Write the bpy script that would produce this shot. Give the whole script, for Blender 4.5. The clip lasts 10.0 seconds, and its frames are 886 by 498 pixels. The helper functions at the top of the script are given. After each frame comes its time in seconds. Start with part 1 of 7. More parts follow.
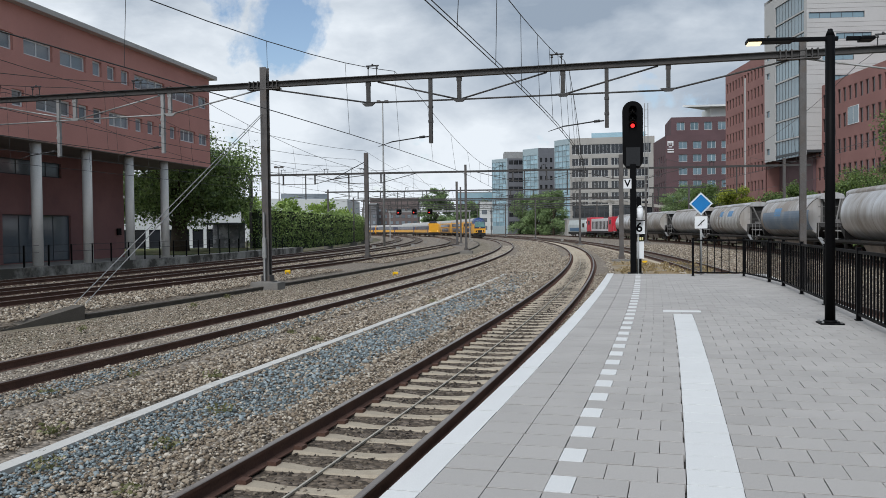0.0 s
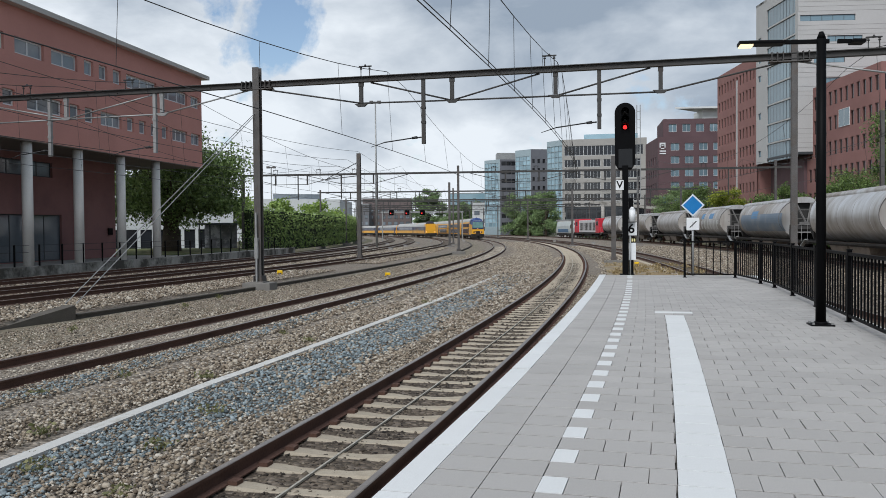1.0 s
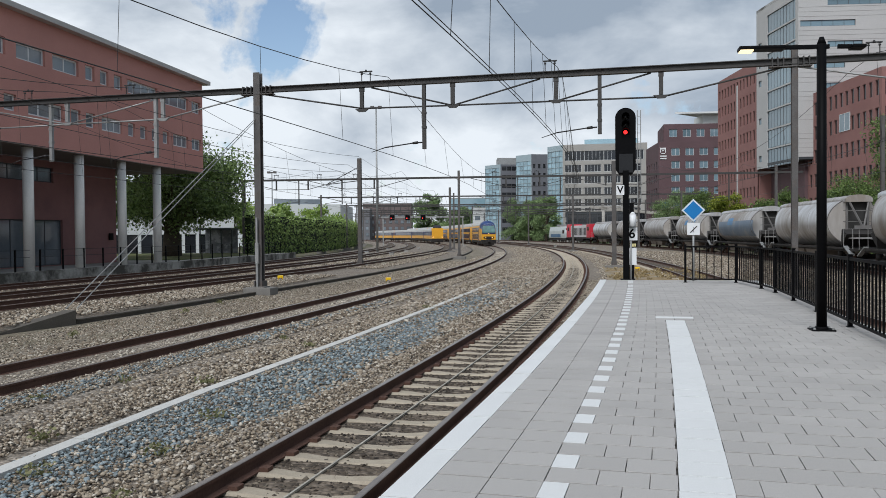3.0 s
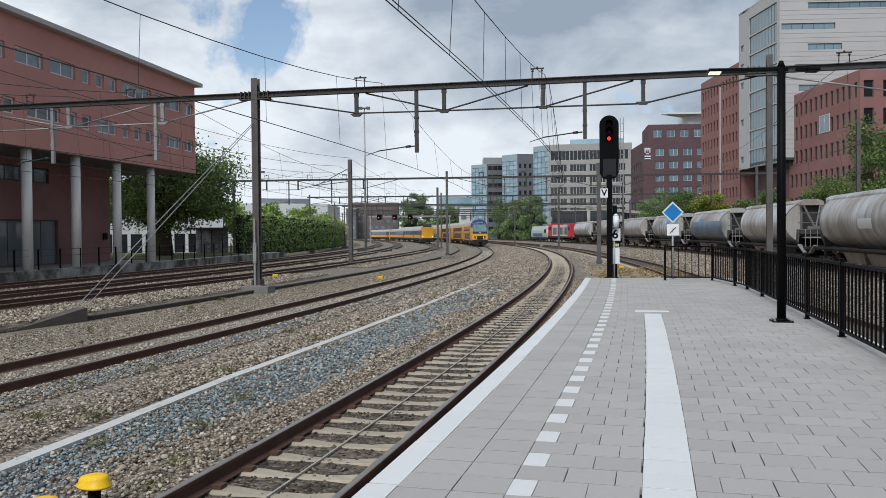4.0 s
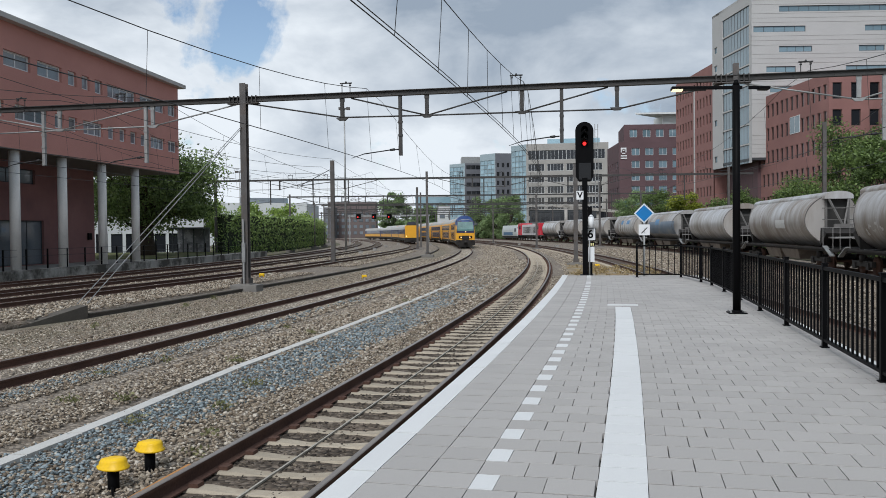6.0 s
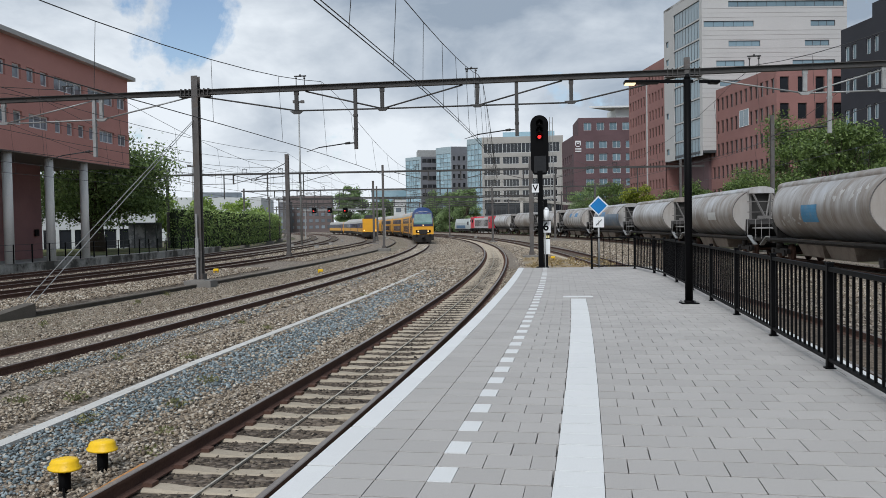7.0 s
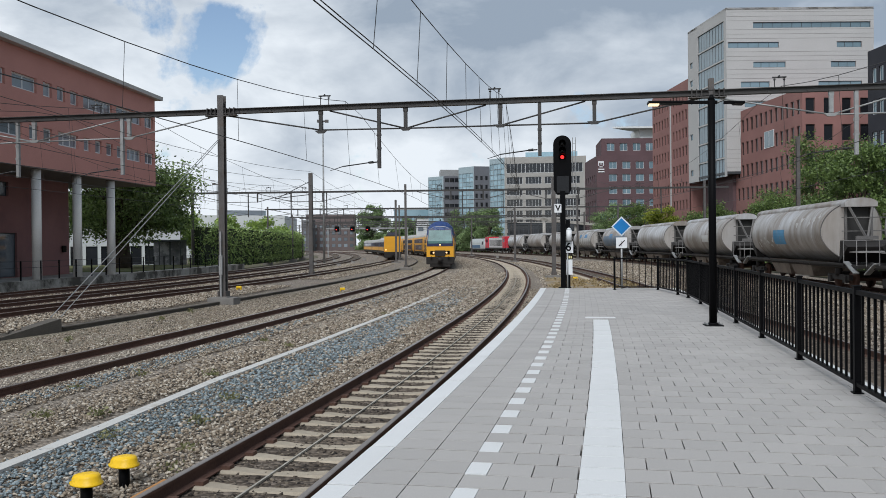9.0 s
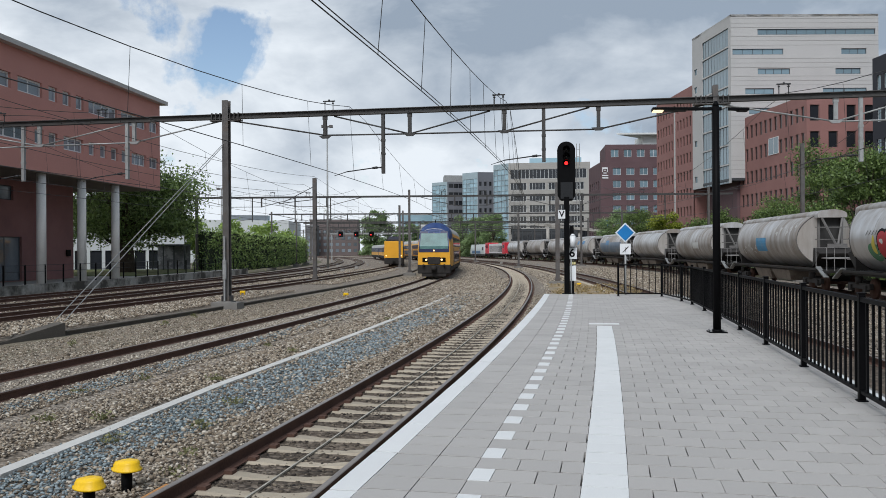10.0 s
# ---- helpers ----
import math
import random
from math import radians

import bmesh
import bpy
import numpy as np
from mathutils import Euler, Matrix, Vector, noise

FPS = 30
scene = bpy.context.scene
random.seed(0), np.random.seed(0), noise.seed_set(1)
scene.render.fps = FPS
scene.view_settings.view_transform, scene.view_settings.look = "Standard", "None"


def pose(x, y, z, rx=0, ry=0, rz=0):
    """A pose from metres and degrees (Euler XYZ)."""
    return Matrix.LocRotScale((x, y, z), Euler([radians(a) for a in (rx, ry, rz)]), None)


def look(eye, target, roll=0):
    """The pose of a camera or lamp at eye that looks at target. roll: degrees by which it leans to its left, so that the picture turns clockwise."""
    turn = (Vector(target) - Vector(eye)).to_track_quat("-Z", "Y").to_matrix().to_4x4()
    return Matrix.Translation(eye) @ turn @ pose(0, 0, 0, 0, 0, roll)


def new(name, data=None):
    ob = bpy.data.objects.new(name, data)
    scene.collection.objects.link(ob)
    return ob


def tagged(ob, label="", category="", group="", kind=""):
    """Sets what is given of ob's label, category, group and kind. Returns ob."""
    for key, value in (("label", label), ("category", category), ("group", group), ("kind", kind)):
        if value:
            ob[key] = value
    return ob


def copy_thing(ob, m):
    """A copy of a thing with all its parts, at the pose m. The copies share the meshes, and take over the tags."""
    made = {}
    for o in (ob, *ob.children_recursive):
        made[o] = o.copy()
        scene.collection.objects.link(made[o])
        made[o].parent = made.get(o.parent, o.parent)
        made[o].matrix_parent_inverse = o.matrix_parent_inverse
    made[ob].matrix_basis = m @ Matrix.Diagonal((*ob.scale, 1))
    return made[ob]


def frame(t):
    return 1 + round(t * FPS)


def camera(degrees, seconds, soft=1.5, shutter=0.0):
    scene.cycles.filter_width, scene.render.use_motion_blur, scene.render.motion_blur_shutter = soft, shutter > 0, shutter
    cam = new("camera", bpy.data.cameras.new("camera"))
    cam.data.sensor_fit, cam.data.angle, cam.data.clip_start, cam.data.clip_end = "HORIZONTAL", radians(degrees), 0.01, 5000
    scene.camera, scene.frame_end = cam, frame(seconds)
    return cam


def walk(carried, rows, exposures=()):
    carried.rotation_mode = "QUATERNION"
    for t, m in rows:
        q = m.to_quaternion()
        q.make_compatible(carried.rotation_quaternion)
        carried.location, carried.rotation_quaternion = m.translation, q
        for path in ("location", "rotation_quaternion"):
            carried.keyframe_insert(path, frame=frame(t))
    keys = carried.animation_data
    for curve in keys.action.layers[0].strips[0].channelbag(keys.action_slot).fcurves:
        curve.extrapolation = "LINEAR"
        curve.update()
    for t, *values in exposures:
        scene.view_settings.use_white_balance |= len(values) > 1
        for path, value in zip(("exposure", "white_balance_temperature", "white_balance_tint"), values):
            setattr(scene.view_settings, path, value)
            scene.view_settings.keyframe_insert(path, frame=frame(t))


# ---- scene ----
EYE = 2.31
# seconds, x, y, z over the eye's height, yaw, pitch, roll
ROWS = [
    (0.0, 0.46, 2.8, -0.10, 1.54, -1.44, 0.67),
    (0.5, 0.46, 2.8, -0.10, 1.39, -1.46, 0.62),
    (1.0, 0.46, 2.8, -0.10, 1.01, -1.39, 0.51),
    (1.5, 0.46, 2.8, -0.10, 0.72, -1.32, 0.20),
    (2.0, 0.46, 2.8, -0.10, 0.88, -1.11, 0.29),
    (2.5, 0.46, 2.8, -0.10, 1.09, -1.05, 0.49),
    (3.0, 0.46, 2.8, -0.10, 1.05, -1.04, 0.51),
    (3.6, 0.46, 2.8, -0.10, 0.88, -1.02, 0.55),
    (3.8, 0.45, 2.75, -0.10, 0.75, -1.00, 0.56),
    (4.0, 0.23, 1.42, -0.05, 0.06, -1.11, 0.52),
    (4.2, 0.03, 0.20, 0, -0.80, -1.20, 0.38),
    (4.3, 0, 0, 0, -0.91, -1.17, 0.35),
    (4.5, 0, 0, 0, -0.93, -1.14, 0.31),
    (5.0, 0, 0, 0, -0.94, -0.94, 0.21),
    (5.2, 0, 0, 0, -0.94, -0.87, 0.20),
    (5.8, 0, 0, 0, -1.32, -1.10, 0.50),
    (6.3, 0, 0, 0, -2.15, -1.51, 0.95),
    (6.5, 0, 0, 0, -3.20, -1.75, 1.12),
    (7.0, 0, 0, 0, -4.51, -1.71, 1.03),
    (7.5, 0, 0, 0, -4.71, -1.10, 0.73),
    (8.0, 0, 0, 0, -4.13, -0.80, 0.72),
    (8.5, 0, 0, 0, -3.33, -0.66, 0.68),
    (9.0, 0, 0, 0, -2.99, -0.33, 0.58),
    (9.5, 0, 0, 0, -2.93, -0.02, 0.58),
    (10.0, 0, 0, 0, -2.74, 0.06, 0.35),
]
cam = camera(56.9, 10.0, soft=0.55)
walk(cam, [(t, pose(x, y, EYE + z, 0, 0, yaw) @ pose(0, 0, 0, 90 + pitch) @ pose(0, 0, 0, 0, 0, -roll)) for t, x, y, z, yaw, pitch, roll in ROWS])

# ---- sky and sun ----
world = bpy.data.worlds.new("sky")
scene.world = world
world.use_nodes = True
wn, wl = world.node_tree.nodes, world.node_tree.links
wn.clear()


def wnode(kind, **sets):
    n = wn.new(kind)
    for k, v in sets.items():
        n.inputs[k].default_value = v
    return n


sky = wn.new("ShaderNodeTexSky")
sky.sky_type, sky.sun_disc = "NISHITA", False
sky.sun_elevation, sky.sun_rotation = radians(46), radians(194)
tc = wn.new("ShaderNodeTexCoord")
# cloud deck: the direction is laid onto a flat layer overhead
sep = wn.new("ShaderNodeSeparateXYZ")
wl.new(tc.outputs["Generated"], sep.inputs[0])
up = wn.new("ShaderNodeMath"); up.operation = "ADD"; up.inputs[1].default_value = 0.16
wl.new(sep.outputs["Z"], up.inputs[0])
upc = wn.new("ShaderNodeMath"); upc.operation = "MAXIMUM"; upc.inputs[1].default_value = 0.05
wl.new(up.outputs[0], upc.inputs[0])
dx = wn.new("ShaderNodeMath"); dx.operation = "DIVIDE"
wl.new(sep.outputs["X"], dx.inputs[0]); wl.new(upc.outputs[0], dx.inputs[1])
dy = wn.new("ShaderNodeMath"); dy.operation = "DIVIDE"
wl.new(sep.outputs["Y"], dy.inputs[0]); wl.new(upc.outputs[0], dy.inputs[1])
flat = wn.new("ShaderNodeCombineXYZ")
wl.new(dx.outputs[0], flat.inputs[0]); wl.new(dy.outputs[0], flat.inputs[1])
big = wnode("ShaderNodeTexNoise", Scale=0.62, Detail=9.0, Roughness=0.58, Distortion=0.25)
wl.new(flat.outputs[0], big.inputs["Vector"])
cover = wn.new("ShaderNodeValToRGB")
cover.color_ramp.elements[0].position, cover.color_ramp.elements[0].color = 0.27, (0, 0, 0, 1)
cover.color_ramp.elements[1].position, cover.color_ramp.elements[1].color = 0.37, (1, 1, 1, 1)
ragged = wnode("ShaderNodeTexNoise", Scale=9.0, Detail=9.0, Roughness=0.6, Distortion=0.2)
wl.new(tc.outputs["Generated"], ragged.inputs["Vector"])
# gaps of blue where the deck is thin
gap_sum = big.outputs["Fac"]
for direction, inner, outer, depth in (((-0.192, 0.955, 0.228), 0.9999, 0.9980, 0.24), ((-0.275, 0.92, 0.275), 0.9999, 0.9990, 0.13)):
    dot = wn.new("ShaderNodeVectorMath"); dot.operation = "DOT_PRODUCT"
    dot.inputs[1].default_value = Vector(direction).normalized()
    wl.new(tc.outputs["Generated"], dot.inputs[0])
    mr = wn.new("ShaderNodeMapRange")
    mr.inputs["From Min"].default_value, mr.inputs["From Max"].default_value, mr.inputs["To Max"].default_value = outer, inner, depth
    wl.new(dot.outputs["Value"], mr.inputs["Value"])
    sub = wn.new("ShaderNodeMath"); sub.operation = "SUBTRACT"
    wl.new(gap_sum, sub.inputs[0]); wl.new(mr.outputs[0], sub.inputs[1])
    gap_sum = sub.outputs[0]
rag = wn.new("ShaderNodeMath"); rag.operation = "MULTIPLY_ADD"; rag.inputs[1].default_value = 0.95
wl.new(ragged.outputs["Fac"], rag.inputs[0]); wl.new(gap_sum, rag.inputs[2])
ragm = wn.new("ShaderNodeMath"); ragm.operation = "SUBTRACT"; ragm.inputs[1].default_value = 0.475
wl.new(rag.outputs[0], ragm.inputs[0])
wl.new(ragm.outputs[0], cover.inputs[0])
fine = wnode("ShaderNodeTexNoise", Scale=4.2, Detail=10.0, Roughness=0.55, Distortion=0.25)
puff = wn.new("ShaderNodeMapping"); puff.inputs["Scale"].default_value = (1.0, 1.0, 1.9)
wl.new(tc.outputs["Generated"], puff.inputs["Vector"])
wl.new(puff.outputs[0], fine.inputs["Vector"])
shade = wn.new("ShaderNodeValToRGB")
shade.color_ramp.elements[0].position, shade.color_ramp.elements[0].color = 0.37, (0.865, 0.93, 1.0, 1)
shade.color_ramp.elements[1].position, shade.color_ramp.elements[1].color = 0.68, (0.325, 0.40, 0.50, 1)
# the deck is thicker and greyer overhead, thin and bright towards the horizon
thick = wn.new("ShaderNodeMapRange")
thick.inputs["From Min"].default_value, thick.inputs["From Max"].default_value = 0.02, 0.34
thick.inputs["To Min"].default_value, thick.inputs["To Max"].default_value = -0.12, 0.13
wl.new(sep.outputs["Z"], thick.inputs["Value"])
tadd = wn.new("ShaderNodeMath"); tadd.operation = "ADD"
# and thickest to the east
east = wn.new("ShaderNodeMath"); east.operation = "MULTIPLY"
wl.new(sep.outputs["X"], east.inputs[0]); wl.new(sep.outputs["Z"], east.inputs[1])
thicker = wn.new("ShaderNodeMath"); thicker.operation = "ADD"
wl.new(thick.outputs[0], thicker.inputs[0]); wl.new(east.outputs[0], thicker.inputs[1])
wl.new(fine.outputs["Fac"], tadd.inputs[0]); wl.new(thicker.outputs[0], tadd.inputs[1])
wl.new(tadd.outputs[0], shade.inputs[0])
skyb = wnode("ShaderNodeBackground", Strength=0.125)
wl.new(sky.outputs[0], skyb.inputs[0])
cloudb = wnode("ShaderNodeBackground", Strength=0.96)
wl.new(shade.outputs[0], cloudb.inputs[0])
mixs = wn.new("ShaderNodeMixShader")
wl.new(cover.outputs[0], mixs.inputs[0]); wl.new(skyb.outputs[0], mixs.inputs[1]); wl.new(cloudb.outputs[0], mixs.inputs[2])
wo = wn.new("ShaderNodeOutputWorld")
wl.new(mixs.outputs[0], wo.inputs[0])

sun = new("sun", bpy.data.lights.new("sun", "SUN"))
sun.data.energy, sun.data.angle, sun.data.color = 2.4, radians(25), (0.955, 0.965, 0.995)
sun.matrix_world = look((0, 0, 40), (9, 37, 0))
# ---- materials ----
def mat(name, color, rough=0.7, metal=0.0, var=0.12, scale=3.0, bump=0.0, bscale=40.0, spec=0.35, stain=None, rnd=0.0, emit=None, estr=0.0, coords="Object", island=0.0):
    m = bpy.data.materials.new(name)
    m.use_nodes = True
    n, l = m.node_tree.nodes, m.node_tree.links
    b = n["Principled BSDF"]
    b.inputs["Roughness"].default_value = rough
    b.inputs["Metallic"].default_value = metal
    b.inputs["Specular IOR Level"].default_value = spec
    co = n.new("ShaderNodeTexCoord")
    src = co.outputs[coords]
    if coords == "World":
        src = None
    n1 = n.new("ShaderNodeTexNoise"); n1.inputs["Scale"].default_value = scale; n1.inputs["Detail"].default_value = 6
    n2 = n.new("ShaderNodeTexNoise"); n2.inputs["Scale"].default_value = bscale; n2.inputs["Detail"].default_value = 4
    l.new(src, n1.inputs["Vector"]); l.new(src, n2.inputs["Vector"])
    add = n.new("ShaderNodeMath"); add.operation = "ADD"
    l.new(n1.outputs["Fac"], add.inputs[0]); l.new(n2.outputs["Fac"], add.inputs[1])
    last = add.outputs[0]
    if rnd:
        oi = n.new("ShaderNodeObjectInfo")
        k = n.new("ShaderNodeMath"); k.operation = "MULTIPLY_ADD"; k.inputs[1].default_value = rnd
        l.new(oi.outputs["Random"], k.inputs[0]); l.new(last, k.inputs[2])
        last = k.outputs[0]
    if island:
        gi = n.new("ShaderNodeNewGeometry")
        k = n.new("ShaderNodeMath"); k.operation = "MULTIPLY_ADD"; k.inputs[1].default_value = island
        l.new(gi.outputs["Random Per Island"], k.inputs[0]); l.new(last, k.inputs[2])
        last = k.outputs[0]
    mr = n.new("ShaderNodeMapRange")
    top = 1.35 + rnd + island
    mr.inputs["From Min"].default_value, mr.inputs["From Max"].default_value = 0.65, top
    mr.inputs["To Min"].default_value, mr.inputs["To Max"].default_value = 1 - var, 1 + var
    l.new(last, mr.inputs["Value"])
    mul = n.new("ShaderNodeVectorMath"); mul.operation = "SCALE"
    mul.inputs[0].default_value = color
    l.new(mr.outputs[0], mul.inputs["Scale"])
    out = mul.outputs[0]
    if stain:
        scol, sscale, lo, hi = stain
        n3 = n.new("ShaderNodeTexNoise"); n3.inputs["Scale"].default_value = sscale; n3.inputs["Detail"].default_value = 8; n3.inputs["Roughness"].default_value = 0.65
        l.new(src, n3.inputs["Vector"])
        r3 = n.new("ShaderNodeMapRange"); r3.inputs["From Min"].default_value, r3.inputs["From Max"].default_value = lo, hi
        l.new(n3.outputs["Fac"], r3.inputs["Value"])
        mx = n.new("ShaderNodeMix"); mx.data_type = "RGBA"
        l.new(r3.outputs[0], mx.inputs["Factor"]); l.new(out, mx.inputs["A"]); mx.inputs["B"].default_value = (*scol, 1)
        out = mx.outputs["Result"]
    l.new(out, b.inputs["Base Color"])
    if bump:
        bp = n.new("ShaderNodeBump"); bp.inputs["Strength"].default_value = bump; bp.inputs["Distance"].default_value = 0.02
        l.new(n2.outputs["Fac"], bp.inputs["Height"]); l.new(bp.outputs[0], b.inputs["Normal"])
    if emit:
        b.inputs["Emission Color"].default_value = (*emit, 1)
        b.inputs["Emission Strength"].default_value = estr
    return m


M_RAIL = mat("rail_rust", (0.095, 0.05, 0.036), 0.85, 0.0, 0.3, 2.0, 0.2)
M_RAILTOP = mat("rail_head", (0.27, 0.225, 0.195), 0.34, 0.75, 0.25, 1.5)
M_SLEEPER = mat("sleeper_concrete", (0.39, 0.335, 0.258), 0.85, 0, 0.22, 4.0, 0.3, 60, rnd=0.4, stain=((0.25, 0.20, 0.145), 2.5, 0.52, 0.8))
M_PAVE = mat("paving", (0.375, 0.357, 0.338), 0.8, 0, 0.16, 1.2, 0.15, 150, rnd=0.3)
M_PAVEBASE = mat("paving_joint", (0.14, 0.13, 0.118), 0.95, 0, 0.2, 4.0)
M_WHITE = mat("white_paving", (0.63, 0.635, 0.625), 0.7, 0, 0.07, 2.0, 0.1, 120, rnd=0.2)
M_CONCRETE = mat("concrete", (0.36, 0.34, 0.31), 0.88, 0, 0.2, 1.5, 0.25, 50, stain=((0.14, 0.13, 0.11), 0.9, 0.5, 0.72))
M_DARKCONC = mat("dark_concrete", (0.10, 0.088, 0.075), 0.9, 0, 0.3, 2.0, 0.3, 50, stain=((0.08, 0.075, 0.06), 0.9, 0.45, 0.7))
M_BLACK = mat("black_paint", (0.004, 0.004, 0.0045), 0.5, 0.0, 0.2, 4.0, spec=0.06)
M_GALV = mat("galvanised_steel", (0.33, 0.335, 0.33), 0.55, 0.5, 0.2, 3.0, stain=((0.2, 0.19, 0.17), 2.0, 0.5, 0.8))
M_MAST = mat("weathered_steel", (0.115, 0.108, 0.104), 0.65, 0.3, 0.3, 2.0, stain=((0.10, 0.07, 0.05), 1.5, 0.5, 0.75))
M_WIRE = mat("wire", (0.05, 0.05, 0.05), 0.6, 0.5, 0.1, 3.0)
M_YELLOW = mat("train_yellow", (0.76, 0.37, 0.03), 0.4, 0, 0.08, 1.0, stain=((0.4, 0.24, 0.05), 1.2, 0.6, 0.95))
M_YCAP = mat("yellow_plastic", (0.85, 0.52, 0.01), 0.45, 0, 0.08, 5.0)
M_BLUE = mat("train_blue", (0.06, 0.12, 0.33), 0.4, 0, 0.1, 1.0)
M_BRICKRED = mat("red_brick", (0.28, 0.142, 0.127), 0.85, 0, 0.16, 0.25, 0.2, 30, stain=((0.25, 0.125, 0.112), 0.12, 0.45, 0.75))
M_BRICKDARK = mat("dark_brick", (0.115, 0.07, 0.075), 0.85, 0, 0.16, 0.3, 0.2, 20)
M_UNDER = mat("underframe", (0.028, 0.025, 0.023), 0.8, 0.1, 0.3, 2.0)
M_BARK = mat("bark", (0.07, 0.055, 0.04), 0.95, 0, 0.3, 3.0, 0.5, 12)
# ---- shapes ----
def link(name, bm, material, parent=None, label="", smooth=False):
    me = bpy.data.meshes.new(name)
    bm.to_mesh(me); bm.free()
    for m in (material if isinstance(material, (list, tuple)) else (material,)):
        me.materials.append(m)
    if smooth:
        for p in me.polygons:
            p.use_smooth = True
    ob = new(name, me)
    if parent is not None:
        ob.parent = parent
    if label:
        ob["label"] = label
    return ob


def part(name, bm, material, parent, label="", smooth=False):
    return link(name, bm, material, parent, label, smooth)


def empty(name, m=None, label="", category="", group="", kind=""):
    ob = new(name)
    if m is not None:
        ob.matrix_basis = m
    return tagged(ob, label, category, group, kind)


def box(bm, x0, x1, y0, y1, z0, z1, bevel=0.0, mi=0, m=None):
    vs = [bm.verts.new((x, y, z)) for z in (z0, z1) for y in (y0, y1) for x in (x0, x1)]
    if m is not None:
        for v in vs:
            v.co = m @ v.co
    fs = [bm.faces.new([vs[i] for i in f]) for f in ((0, 2, 3, 1), (4, 5, 7, 6), (0, 1, 5, 4), (2, 6, 7, 3), (0, 4, 6, 2), (1, 3, 7, 5))]
    for f in fs:
        f.material_index = mi
    if bevel:
        es = list({e for f in fs for e in f.edges})
        r = bmesh.ops.bevel(bm, geom=es, offset=bevel, segments=2, affect="EDGES", profile=0.7)
        for f in r["faces"]:
            f.material_index = mi
    return fs


def tube(bm, a, b, r0, r1=None, n=8, mi=0, caps=True):
    a, b = Vector(a), Vector(b)
    r1 = r0 if r1 is None else r1
    q = (b - a).to_track_quat("Z", "Y")
    ra = [bm.verts.new(a + q @ Vector((r0 * math.cos(2 * math.pi * i / n), r0 * math.sin(2 * math.pi * i / n), 0))) for i in range(n)]
    rb = [bm.verts.new(b + q @ Vector((r1 * math.cos(2 * math.pi * i / n), r1 * math.sin(2 * math.pi * i / n), 0))) for i in range(n)]
    fs = [bm.faces.new((ra[i], ra[(i + 1) % n], rb[(i + 1) % n], rb[i])) for i in range(n)]
    if caps:
        fs += [bm.faces.new(ra[::-1]), bm.faces.new(rb)]
    for f in fs:
        f.material_index = mi
        f.smooth = n > 6
    return fs


def cable(bm, pts, r, n=4):
    """One unbroken round line through the points."""
    rings = []
    for i, p in enumerate(pts):
        q = (pts[min(i + 1, len(pts) - 1)] - pts[max(i - 1, 0)]).to_track_quat("Z", "Y")
        rings.append([bm.verts.new(p + q @ Vector((r * math.cos(2 * math.pi * k / n), r * math.sin(2 * math.pi * k / n), 0))) for k in range(n)])
    for a, b in zip(rings, rings[1:]):
        for k in range(n):
            bm.faces.new((a[k], a[(k + 1) % n], b[(k + 1) % n], b[k]))


def beam(bm, a, b, w, h, mi=0, up=(0, 0, 1)):
    """A square bar from a to b."""
    a, b = Vector(a), Vector(b)
    d = (b - a).normalized()
    s = d.cross(Vector(up))
    s = s.normalized() if s.length > 1e-4 else Vector((1, 0, 0))
    u = s.cross(d)
    vs = [bm.verts.new(p + s * (i * w / 2) + u * (j * h / 2)) for p in (a, b) for i, j in ((-1, -1), (1, -1), (1, 1), (-1, 1))]
    for f in ((0, 1, 2, 3), (7, 6, 5, 4), (0, 4, 5, 1), (1, 5, 6, 2), (2, 6, 7, 3), (3, 7, 4, 0)):
        bm.faces.new([vs[i] for i in f]).material_index = mi


def curve_x(y):
    return -11.092 + 0.27980 * y - 0.0012524 * y * y + 1.051e-6 * y ** 3


def slope(y):
    return 0.27980 - 0.0025048 * y + 3.153e-6 * y * y


def at(off, y, z=0.0):
    """The point off metres to the right of the main line, at its station y."""
    s = slope(y); k = 1 / math.sqrt(1 + s * s)
    return Vector((curve_x(y) + off * k, y - off * s * k, z))


def head(y):
    """The main line's direction at station y, degrees from +y towards -x."""
    return -math.degrees(math.atan(slope(y)))


# stations by running length, for even spacing
ST = [(-60.0, 0.0)]
while ST[-1][0] < 420:
    y0, s0 = ST[-1]
    ST.append((y0 + 1.0, s0 + math.sqrt(1 + slope(y0 + 0.5) ** 2)))
ST_Y = np.array([a for a, _ in ST]); ST_S = np.array([b for _, b in ST])


def y_of(s):
    return float(np.interp(s, ST_S, ST_Y))


def s_of(y):
    return float(np.interp(y, ST_Y, ST_S))


def strip(bm, profile, off, y0, y1, step=3.0, mi=0, closed=True):
    """A profile of (across, z) swept along the line at a distance off from it."""
    n = max(2, int((y1 - y0) / step) + 1)
    rows = []
    for i in range(n):
        y = y0 + (y1 - y0) * i / (n - 1)
        o = off(y) if callable(off) else off
        rows.append([bm.verts.new(at(o + a, y, z)) for a, z in profile])
    k = len(profile)
    for r, q in zip(rows, rows[1:]):
        for j in range(k if closed else k - 1):
            bm.faces.new((r[j], r[(j + 1) % k], q[(j + 1) % k], q[j])).material_index = mi
    if closed and k > 2:
        bm.faces.new(rows[0][::-1]).material_index = mi
        bm.faces.new(rows[-1]).material_index = mi


def offset_of(pts):
    ys, os = zip(*pts)
    return lambda y: float(np.interp(y, ys, os))

